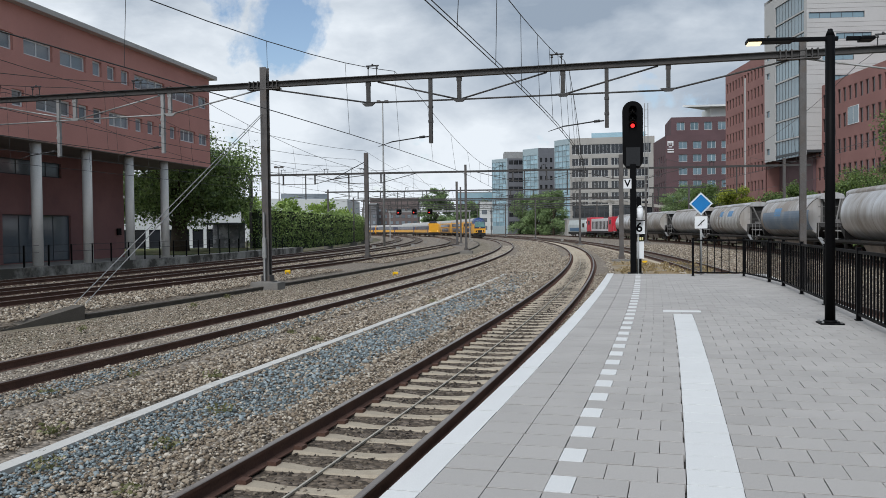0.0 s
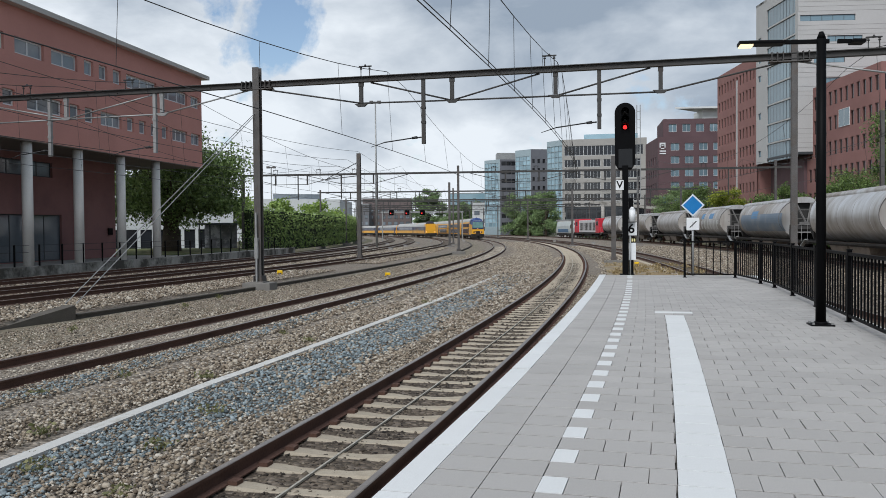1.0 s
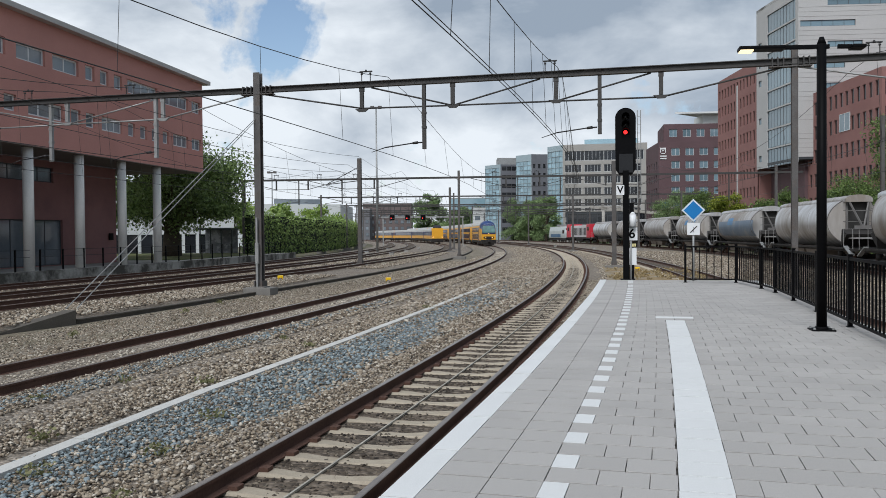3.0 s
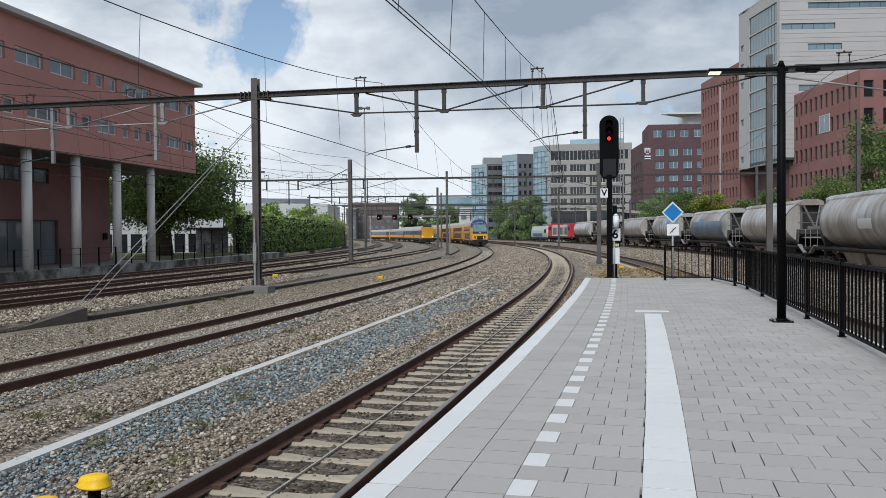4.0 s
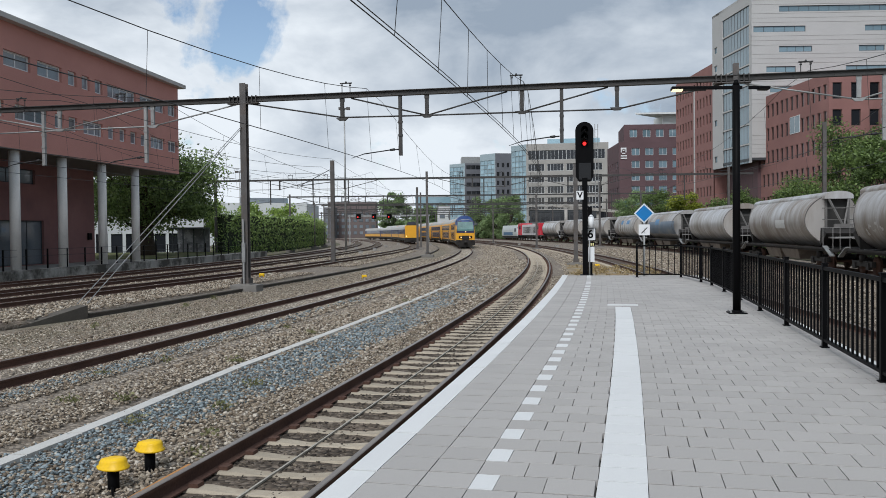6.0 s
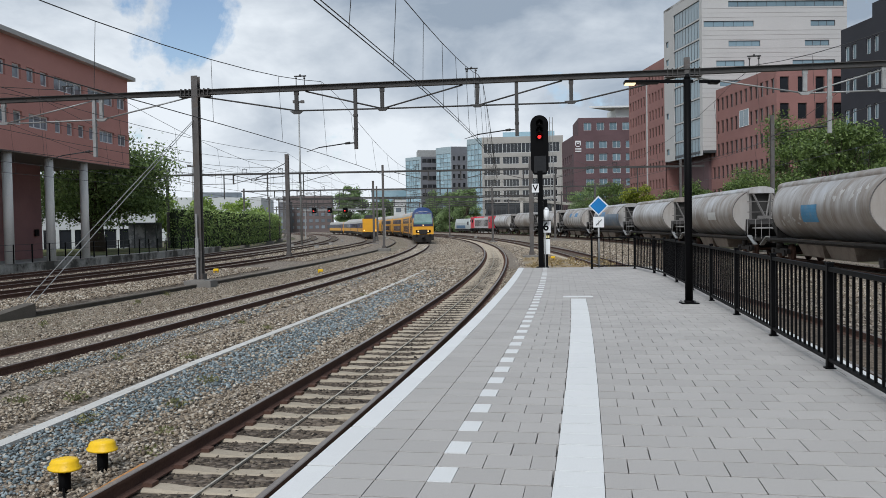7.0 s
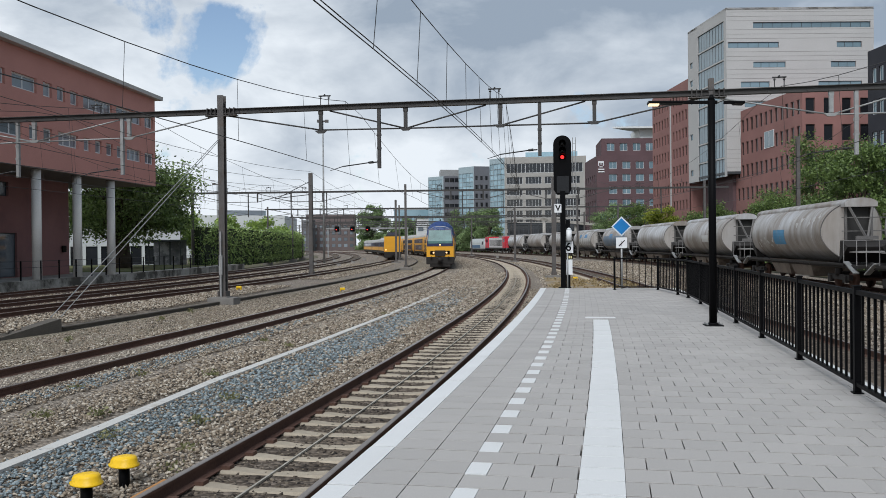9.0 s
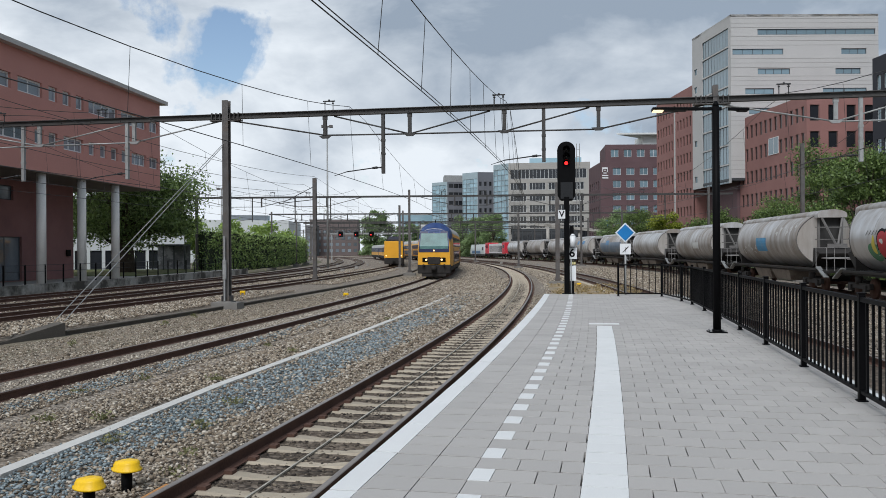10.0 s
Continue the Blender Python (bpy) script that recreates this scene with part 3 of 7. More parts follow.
# timber lengths lying against the near rails
for o, y0, y1 in ((6.2, 9.0, 10.0), (7.98, 8.2, 9.1)):
    bm = bmesh.new(); beam(bm, at(o, y0, -0.1), at(o, y1, -0.085), 0.07, 0.05)
    tagged(link("timber_batten", bm, mat("orange_timber", (0.42, 0.2, 0.07), 0.8, 0, 0.2, 6.0)), "short orange-brown timber batten lying beside the rail", "timber batten", "timber battens")
# ---- platform ----
ST0, ST1, EDGE, BACK = -9.0, 29.7, 8.84, 13.25
bm = bmesh.new()
strip(bm, [(EDGE + 0.08, -0.6), (EDGE + 0.08, 0.70), (BACK, 0.70), (BACK, -0.6)], 0, ST0, ST1, 1.0)
platform = tagged(link("platform", bm, (M_PAVEBASE)), "curved railway platform paved with pale grey concrete tiles", "platform", kind="structure")
bm = bmesh.new()
strip(bm, [(BACK, -0.6), (BACK, 0.765), (BACK + 0.14, 0.765), (BACK + 0.14, -0.6)], 0, ST0, ST1, 1.0)
part("back_kerb", bm, M_WHITE, platform)
bm = bmesh.new()
rows = [[bm.verts.new(at(o, y, z)) for o, z in ((EDGE, -0.6), (EDGE, 0.76), (BACK + 0.14, 0.76), (BACK + 0.14, -0.6))] for y in (ST1, ST1 + 0.12)]
for j in range(4):
    bm.faces.new((rows[0][j], rows[0][(j + 1) % 4], rows[1][(j + 1) % 4], rows[1][j]))
bm.faces.new(rows[0][::-1]); bm.faces.new(rows[1])
part("end_kerb", bm, M_CONCRETE, platform)


def tile_mesh(name, w, d, material, top=0.762, thick=0.05, gap=0.0055, ch=0.005):
    b = bmesh.new()
    x, y = w / 2 - gap / 2, d / 2 - gap
    lo = [b.verts.new((sx * x, sy * y, top - thick)) for sx, sy in ((-1, -1), (1, -1), (1, 1), (-1, 1))]
    mid = [b.verts.new((sx * x, sy * y, top - ch)) for sx, sy in ((-1, -1), (1, -1), (1, 1), (-1, 1))]
    hi = [b.verts.new((sx * (x - ch), sy * (y - ch), top)) for sx, sy in ((-1, -1), (1, -1), (1, 1), (-1, 1))]
    for j in range(4):
        b.faces.new((lo[j], lo[(j + 1) % 4], mid[(j + 1) % 4], mid[j]))
        b.faces.new((mid[j], mid[(j + 1) % 4], hi[(j + 1) % 4], hi[j]))
    b.faces.new(hi)
    me = bpy.data.meshes.new(name); b.to_mesh(me); b.free()
    me.materials.append(material)
    return me


M_PAVEFAR = mat("paving_run", (0.375, 0.357, 0.338), 0.8, 0, 0.16, 1.2, 0.15, 150, island=0.3)
M_WHITEFAR = mat("white_paving_run", (0.63, 0.635, 0.625), 0.7, 0, 0.07, 2.0, 0.1, 120, island=0.2)
near_bits, far_bits = [], {}


def lay(w, d, off, s, white, name):
    y = y_of(s)
    m = Matrix.Translation(at(off, y, random.uniform(-0.0015, 0.0015))) @ pose(0, 0, 0, random.uniform(-.12, .12), random.uniform(-.12, .12), head(y))
    key = (round(w, 2), round(d, 2), white)
    (near_bits if 6.2 < y < 11.4 else far_bits.setdefault(key, [])).append((key, m, name) if 6.2 < y < 11.4 else m)


s, end, row = s_of(7.34) - 0.3 * 54, s_of(ST1), 0
while s < end - 0.05:
    c = s + 0.15
    y = y_of(c)
    if y > ST0 + 0.2:
        for o, w in ((9.195, 0.33), (9.52, 0.32)):
            lay(w, 0.3, o, c, False, "tile")
        if row % 2 == 0:
            lay(0.15, 0.3, 9.755, c, True, "white_tile")
            x = 9.83
        else:
            lay(0.3, 0.3, 9.83, c, False, "tile")
            x = 9.98
        strip_on = y < 18.75
        bar_row = 19.08 < y <= 19.08 + 0.3 / math.sqrt(1 + slope(y) ** 2)
        while x < BACK - 0.05:
            w = 0.3
            if bar_row and x < 10.27 and x + w > 10.28:
                w = 10.28 - x
            if bar_row and abs(x - 10.28) < 0.02:
                lay(0.62, 0.3, 10.59, c, True, "guide_tile")
                x = 10.9
                w = 0.15
            if strip_on and x < 10.44 - 0.02 and x + w > 10.44:
                w = 10.44 - x
            if strip_on and abs(x - 10.44) < 0.02:
                lay(0.30, 0.3, 10.59, c, True, "guide_tile")
                x = 10.74
                w = 0.3 if row % 2 == 0 else 0.15
            w = min(w, BACK - x)
            lay(w, 0.3, x + w / 2, c, False, "tile")
            x += w
    s += 0.3; row += 1
s = s_of(ST0 + 0.2)
while s < end - 0.3:
    lay(0.19, 1.0, EDGE + 0.095, s + 0.5, True, "edge_slab")
    s += 1.0
tile_mes = {}
for key, m, name in near_bits:
    if key not in tile_mes:
        tile_mes[key] = tile_mesh("tile", key[0], key[1], M_WHITE if key[2] else M_PAVE, gap=0.0016 if key[2] else 0.0055, ch=0.001 if key[2] else 0.0015)
    ob = new(name, tile_mes[key]); ob.parent = platform; ob.matrix_basis = m
for key, ms in far_bits.items():
    me = tile_mesh("tile_run", key[0], key[1], M_WHITEFAR if key[2] else M_PAVEFAR, gap=0.0016 if key[2] else 0.0055, ch=0.001 if key[2] else 0.0015)
    joined("tile_run", me, ms, parent=platform)


# ---- fence ----
M_BAR = M_BLACK
fence = empty("platform_fence", None, "black painted steel bar fence along the platform's back edge", "fence")
FPTS = [at(13.1, 11.22 - 2.35 * k) for k in range(4, 0, -1)] + [at(13.1, y) for y in (11.22, 13.54, 15.88, 18.16, 20.5, 22.78, 25.0)] + [at(12.98, 26.3), at(12.66, 28.65), at(11.29, 28.7)]
post_bm = bmesh.new()
box(post_bm, -0.032, 0.032, -0.032, 0.032, 0.765, 1.84, 0.004); box(post_bm, -0.04, 0.04, -0.04, 0.04, 1.84, 1.855); box(post_bm, -0.055, 0.055, -0.05, 0.05, 0.76, 0.775)
post_me = bpy.data.meshes.new("post"); post_bm.to_mesh(post_me); post_me.materials.append(M_BAR)
bar_bm = bmesh.new(); box(bar_bm, -0.012, 0.012, -0.012, 0.012, 0.86, 1.76)
bar_me = bpy.data.meshes.new("bar"); bar_bm.to_mesh(bar_me); bar_me.materials.append(M_BAR)
for p, q in zip(FPTS, FPTS[1:] + [None]):
    d = ((q or p + (p - FPTS[-2])) - p); a = math.degrees(math.atan2(d.y, d.x))
    ob = new("post", post_me); ob.parent = fence; ob.matrix_basis = pose(p.x, p.y, 0, 0, 0, a)
    if q is None:
        break
    for z, h in ((1.785, 0.045), (0.86, 0.035)):
        bm = bmesh.new(); beam(bm, (p.x, p.y, z), (q.x, q.y, z), 0.045, h); part("rail", bm, M_BAR, fence)
    n = max(2, round(d.length / 0.19))
    for i in range(1, n):
        c = p + d * (i / n)
        ob = new("bar", bar_me); ob.parent = fence; ob.matrix_basis = pose(c.x, c.y, 0, 0, 0, a)

# ---- platform lamp ----
lamp = empty("platform_lamp", pose(5.74, 14.77, 0.76, 0, 0, -10), "tall black platform lamp with two slim arms, one lit", "lamp post")
bm = bmesh.new(); box(bm, -0.16, 0.16, -0.16, 0.16, 0.0, 0.025, 0.006); tube(bm, (0, 0, 0.02), (0, 0, 0.06), 0.11, 0.085, 16)
base = part("base_plate", bm, M_BLACK, lamp)
for sx in (-1, 1):
    for sy in (-1, 1):
        bm = bmesh.new(); tube(bm, (sx * .125, sy * .125, 0.02), (sx * .125, sy * .125, 0.05), 0.018, n=6); part("bolt", bm, M_GALV, base)
bm = bmesh.new(); tube(bm, (0, 0, 0.03), (0, 0, 4.15), 0.072, 0.066, 16); part("pole", bm, M_BLACK, lamp)
bm = bmesh.new(); tube(bm, (0, 0, 4.15), (0, 0, 4.25), 0.066, 0.03, 16); part("pole_cap", bm, M_BLACK, lamp)
for sx, ln in ((-1, 1.12), (1, 0.32)):
    bm = bmesh.new()
    box(bm, min(0, sx * ln * 0.62), max(0, sx * ln * 0.62), -0.025, 0.025, 4.08, 4.14, 0.01)
    arm = part("arm", bm, M_BLACK, lamp)
    arm.matrix_basis = pose(0, 0, 0, 0, 3 if sx > 0 else 1.5, 0)
    bm = bmesh.new()
    x0, x1 = sorted((sx * ln * 0.55, sx * ln * 1.12))
    box(bm, x0, x1, -0.13, 0.13, 4.075, 4.125, 0.018)
    hd = part("lamp_head", bm, M_BLACK, arm)
    if sx < 0:
        bm = bmesh.new(); box(bm, x0 + 0.02, x0 + 0.2, -0.10, 0.10, 4.055, 4.08)
        part("diffuser", bm, mat("lit_lens", (0.9, 0.8, 0.6), 0.4, emit=(1.0, 0.78, 0.45), estr=1.3), arm, "lit warm white lens")

# ---- main signal on the platform's end ----
M_RED = mat("red_light", (0.6, 0.02, 0.02), 0.3, emit=(1.0, 0.03, 0.03), estr=1.8)
M_SIGNW = mat("sign_white", (0.72, 0.73, 0.73), 0.5, 0, 0.05, 3.0)
M_DARKLENS = mat("dark_lens", (0.012, 0.012, 0.013), 0.15)


def disc(bm, c, r, n=20, y0=-0.02, y1=0.0, mi=0):
    tube(bm, (c[0], y0, c[1]), (c[0], y1, c[1]), r, r, n, mi)


def stadium(bm, w, z0, z1, y0, y1, n=14):
    r = w / 2
    pts = [(r * math.cos(math.pi * i / n), z1 - r + r * math.sin(math.pi * i / n)) for i in range(n + 1)] + [(-r * 0.98, z0 + 0.18), (-r * 0.62, z0), (r * 0.62, z0), (r * 0.98, z0 + 0.18)]
    a = [bm.verts.new((x, y0, z)) for x, z in pts]; b = [bm.verts.new((x, y1, z)) for x, z in pts]
    bm.faces.new(a); bm.faces.new(b[::-1])
    for i in range(len(pts)):
        j = (i + 1) % len(pts)
        bm.faces.new((a[i], b[i], b[j], a[j]))


sig = empty("railway_signal", pose(5.62, 28.0, 0.76, 0, 0, -9), "black railway signal on a post, showing red", "signal")
bm = bmesh.new(); box(bm, -0.09, 0.09, -0.09, 0.09, 0.0, 3.35, 0.01); part("post", bm, M_BLACK, sig)
bm = bmesh.new(); box(bm, -0.17, 0.26, -0.15, 0.15, 0.0, 0.03); part("base_plate", bm, M_BLACK, sig)
bm = bmesh.new(); box(bm, 0.10, 0.24, -0.03, 0.1, 0.0, 1.0); part("cable_duct", bm, M_BLACK, sig)
bm = bmesh.new(); box(bm, 0.10, 0.24, -0.03, 0.1, 1.7, 2.35); part("cable_duct", bm, M_BLACK, sig)
bm = bmesh.new(); stadium(bm, 0.62, 3.22, 5.27, 0.0, 0.06); bkd = part("backboard", bm, M_BLACK, sig)
bm = bmesh.new(); box(bm, -0.19, 0.19, 0.06, 0.42, 3.5, 5.0, 0.03); part("housing", bm, M_BLACK, bkd)
bm = bmesh.new(); box(bm, -0.2, 0.22, -0.03, 0.0, 3.28, 3.86, 0.01); part("number_screen", bm, M_DARKLENS, bkd)
for i, z in enumerate((4.99, 4.75, 4.52)):
    bm = bmesh.new()
    n = 16
    for k in range(n):
        a0_, a1_ = math.pi * (-0.15 + 1.3 * k / n), math.pi * (-0.15 + 1.3 * (k + 1) / n)
        vs = [bm.verts.new((r * math.cos(a), yy, z + r * math.sin(a))) for r in (0.115, 0.105) for a, yy in ((a0_, 0.0), (a1_, 0.0), (a1_, -0.2), (a0_, -0.2))]
        bm.faces.new(vs[:4]); bm.faces.new(vs[4:][::-1])
    hood = part("hood", bm, M_BLACK, bkd)
    bm = bmesh.new(); disc(bm, (0, z), 0.062 if i == 2 else 0.095, 18, -0.012, -0.001)
    part("lens", bm, M_RED if i == 2 else M_DARKLENS, bkd, "lit red lens" if i == 2 else "")


def text_part(name, body, size, material, parent, m):
    cu = bpy.data.curves.new(name, "FONT"); cu.body = body; cu.size = size; cu.extrude = 0.003; cu.align_x = "CENTER"; cu.align_y = "CENTER"; cu.offset = 0.006 * size / 0.3
    tmp = bpy.data.objects.new(name, cu)
    scene.collection.objects.link(tmp)
    me = bpy.data.meshes.new_from_object(tmp.evaluated_get(bpy.context.evaluated_depsgraph_get()))
    bpy.data.objects.remove(tmp)
    me.materials.clear(); me.materials.append(material)
    ob = new(name, me); ob.parent = parent; ob.matrix_basis = m
    return ob


bm = bmesh.new(); box(bm, -0.29, -0.05, -0.11, -0.095, 2.60, 2.90, 0.004); pl = part("letter_plate", bm, M_SIGNW, sig)
text_part("letter", "V", 0.30, M_BLACK, pl, pose(-0.17, -0.114, 2.75, 90))
bm = bmesh.new(); box(bm, -0.04, 0.37, 0.112, 0.127, 1.18, 1.63, 0.004); pl = part("number_plate", bm, M_BLACK, sig)
bm = bmesh.new(); box(bm, -0.02, 0.35, 0.106, 0.112, 1.205, 1.605); part("plate_face", bm, M_SIGNW, pl)
text_part("digit", "6", 0.40, M_BLACK, pl, pose(0.185, 0.102, 1.405, 90))
bm = bmesh.new(); tube(bm, (0.2, 0, 1.63), (0.2, 0, 2.0), 0.1, 0.1, 14); tube(bm, (0.2, 0, 2.0), (0.2, 0, 2.08), 0.1, 0.04, 14); part("white_canister", bm, M_SIGNW, sig)
bm = bmesh.new(); box(bm, 0.10, 0.32, -0.055, -0.04, 0.99, 1.14); pl = part("small_plate", bm, M_BLACK, sig)
bm = bmesh.new()
for k in range(3):
    box(bm, 0.115 + k * 0.066, 0.16 + k * 0.066, -0.061, -0.055, 1.02, 1.11)
part("plate_bars", bm, mat("pale_yellow", (0.7, 0.62, 0.3), 0.5), pl)
bm = bmesh.new(); box(bm, 0.10, 0.31, -0.055, -0.04, 0.46, 0.98); part("white_plate", bm, M_SIGNW, sig)
bm = bmesh.new()
for x in (0.36, 0.46):
    tube(bm, (x, 0.1, 2.35), (x, 0.1, 5.2), 0.012, n=6)
for k in range(11):
    tube(bm, (0.36, 0.1, 2.5 + 0.25 * k), (0.46, 0.1, 2.5 + 0.25 * k), 0.008, n=5)
part("ladder", bm, M_GALV, sig)
bm = bmesh.new(); tube(bm, (0.14, -0.13, 0.0), (0.14, -0.13, 1.2), 0.025, n=8); part("support_tube", bm, M_GALV, sig)

# ---- blue diamond sign ----
dia = empty("diamond_sign", pose(7.42, 27.1, 0.76, 0, 0, -13), "blue diamond sign over a small white plate on a thin post", "sign")
bm = bmesh.new(); tube(bm, (0, 0, 0), (0, 0, 1.85), 0.032, n=10); part("post", bm, M_GALV, dia)
for nm_, h, y, m_ in (("border", 0.335, -0.04, mat("sign_rim", (0.62, 0.68, 0.72), 0.5)), ("field", 0.275, -0.052, mat("sign_blue", (0.008, 0.17, 0.44), 0.4)),):
    bm = bmesh.new()
    a = [bm.verts.new((x, y, 2.09 + z)) for x, z in ((0, -h), (h, 0), (0, h), (-h, 0))]
    b = [bm.verts.new((x, y + 0.012, 2.09 + z)) for x, z in ((0, -h), (h, 0), (0, h), (-h, 0))]
    bm.faces.new(a); bm.faces.new(b[::-1])
    for i in range(4):
        bm.faces.new((a[i], b[i], b[(i + 1) % 4], a[(i + 1) % 4]))
    part(nm_, bm, m_, dia)
bm = bmesh.new(); box(bm, -0.18, 0.18, -0.05, -0.035, 1.36, 1.72, 0.004); pl = part("plate", bm, M_SIGNW, dia)
bm = bmesh.new(); beam(bm, (-0.09, -0.054, 1.43), (0.10, -0.054, 1.62), 0.006, 0.025); beam(bm, (-0.0, -0.054, 1.44), (-0.0, -0.054, 1.6), 0.006, 0.05); part("pictogram_bars", bm, M_BLACK, pl)

# ---- yellow capped posts beside the near track ----
for o, y in ((5.76, 9.36), (5.74, 9.98)):
    p = at(o, y)
    th = empty("marker_post", pose(p.x, p.y, -0.2, 0, 0, head(y) - 25), "short black post with a bright yellow plastic cap", "marker post", "yellow capped posts")
    bm = bmesh.new(); tube(bm, (0, 0, -0.05), (0, 0, 0.30), 0.055, 0.055, 12); tube(bm, (0, 0, -0.02), (0, 0, 0.03), 0.13, 0.1, 12); part("post", bm, M_BLACK, th)
    bm = bmesh.new()
    n, rings = 20, [(0.17, 0.27), (0.175, 0.285), (0.15, 0.295), (0.148, 0.335), (0.13, 0.36), (0.07, 0.372)]
    prev = None
    for r, z in rings:
        cur = [bm.verts.new((1.05 * r * math.cos(2 * math.pi * i / n), 0.8 * r * math.sin(2 * math.pi * i / n), z + 0.03 * (math.cos(2 * math.pi * i / n) if z > 0.3 else 0) * (r / 0.15) * 0.5)) for i in range(n)]
        if prev:
            for i in range(n):
                bm.faces.new((prev[i], prev[(i + 1) % n], cur[(i + 1) % n], cur[i])).smooth = True
        else:
            bm.faces.new(cur[::-1])
        prev = cur
    bm.faces.new(prev)
    part("cap", bm, M_YCAP, th)
    bm = bmesh.new(); tube(bm, (0.06, -0.05, 0.1), (0.25, -0.15, 0.02), 0.012, n=6); tube(bm, (0.25, -0.15, 0.02), (0.9, -0.35, 0.0), 0.012, n=6); part("cable", bm, M_BLACK, th)
for p in (at(-2.7, 46.6, -0.35), at(-10.4 + 2.2, 44.9, -0.15), at(11.0, 56, -0.2)):
    th = empty("track_marker", pose(p.x, p.y, p.z), "small yellow marker box beside the track", "marker box", "yellow marker boxes")
    bm = bmesh.new(); box(bm, -0.15, 0.15, -0.1, 0.1, 0.1, 0.24, 0.05); part("cap", bm, M_YCAP, th)
    bm = bmesh.new(); box(bm, -0.14, -0.08, -0.05, 0.05, 0, 0.14); box(bm, 0.08, 0.14, -0.05, 0.05, 0, 0.14); part("foot", bm, M_YCAP, th)
# ---- overhead line: portals, masts, wires ----
M_GDARK = mat("portal_steel", (0.06, 0.058, 0.056), 0.65, 0.2, 0.25, 1.5, stain=((0.07, 0.06, 0.055), 1.0, 0.5, 0.75))


M_FOUND = mat("foundation_concrete", (0.19, 0.18, 0.165), 0.9, 0, 0.25, 1.5, 0.3, 40)


def h_post(bm, z0, z1, w=0.26, t=0.02):
    """A rolled I-section upright."""
    box(bm, -w / 2, w / 2, -w / 2, -w / 2 + t, z0, z1); box(bm, -w / 2, w / 2, w / 2 - t, w / 2, z0, z1); box(bm, -t / 2, t / 2, -w / 2 + t, w / 2 - t, z0, z1)


def mast(parent, x, y, z0, z1, turn, w=0.26, block=True):
    bm = bmesh.new(); h_post(bm, z0, z1, w)
    ob = part("mast", bm, M_MAST, parent); ob.matrix_basis = pose(x, y, 0, 0, 0, turn)
    if block:
        bm = bmesh.new(); box(bm, -0.65, 0.65, -0.4, 0.4, -0.7, z0 + 0.0, 0.03); box(bm, -0.3, 0.3, -0.3, 0.3, z0, z0 + 0.05)
        f = part("foundation", bm, M_FOUND, ob)
        bm = bmesh.new(); box(bm, -0.2, -0.14, -0.25, 0.25, z0 + 0.05, z0 + 0.3); box(bm, 0.14, 0.2, -0.25, 0.25, z0 + 0.05, z0 + 0.3)
        part("foot_plate", bm, M_MAST, ob)
    return ob


def horn(parent, m):
    """The insulated wire saddle on top of a beam."""
    bm = bmesh.new()
    for sx in (-0.19, 0.19):
        tube(bm, (sx, 0, 0), (sx, 0, 0.36), 0.02, n=6)
        for z in (0.3, 0.38):
            tube(bm, (sx, 0, z), (sx, 0, z + 0.05), 0.055, 0.04, 8)
    beam(bm, (-0.28, 0, 0.42), (0.28, 0, 0.42), 0.05, 0.05)
    tube(bm, (0, 0, 0.4), (0, 0, 0.5), 0.07, 0.03, 8)
    ob = part("wire_saddle", bm, M_WIRE, parent); ob.matrix_basis = m
    return ob


# nearest portal, across all tracks
L, R = Vector((-8.2, 38.4, 0)), Vector((12.9, 33.75, 0))
dirn = (R - L).normalized(); ang = math.degrees(math.atan2(dirn.y, dirn.x))
portal = empty("catenary_portal", pose(L.x, L.y, 0, 0, 0, ang), "long steel catenary portal with trussed beam on two masts", "catenary portal", "catenary portals")
BZ = 8.55
mast(portal, 0, 0, -0.05, 9.3, 0, 0.3)
mast(portal, 21.8, 0, -0.05, 9.15, 0, 0.22)
bm = bmesh.new()
for z0, z1 in ((BZ + 0.09, BZ + 0.12), (BZ - 0.12, BZ - 0.09)):
    box(bm, -26, 36, -0.13, 0.13, z0, z1)
box(bm, -26, 36, -0.03, 0.03, BZ - 0.09, BZ + 0.09)
x = -25.5
while x < 36:
    box(bm, x - 0.06, x + 0.06, -0.12, 0.12, BZ - 0.088, BZ - 0.04)
    x += 1.55
part("beam", bm, M_GDARK, portal)
for c in (0, 21.65):
    bm = bmesh.new()
    box(bm, c - 0.75, c + 0.75, -0.16, 0.16, BZ - 0.21, BZ - 0.17)
    seat = part("beam_seat", bm, M_MAST, portal)
    for s_ in (-1, 1):
        for k in range(3):
            bm = bmesh.new()
            box(bm, c + s_ * (0.25 + 0.2 * k) - 0.02, c + s_ * (0.25 + 0.2 * k) + 0.02, -0.17, 0.17, BZ - 0.19, BZ + 0.16)
            part("clamp", bm, M_GDARK, seat)
# hanging truss ties
TRUSS = [[(0.3, BZ - 0.2), (4.77, 7.55), (8.7, 7.5), (12.3, BZ - 0.15)], [(5.2, BZ - 0.15), (8.7, 7.5)], [(8.7, 7.5), (12.93, 7.48), (16.98, 7.45), (21.4, BZ - 0.2)], [(12.93, 7.48), (16.6, BZ - 0.15)], [(-0.3, BZ - 0.2), (-4.64, 7.48), (-9.6, 7.45), (-14.6, BZ - 0.15)], [(-4.9, BZ - 0.15), (-9.6, 7.45)], [(21.9, BZ - 0.2), (26.53, 7.47), (29.6, 7.47), (34, BZ - 0.15)], [(26.53, 7.47), (29.9, BZ - 0.15)], [(-9.6, 7.45), (-14.5, 7.4), (-19, 7.4)]]
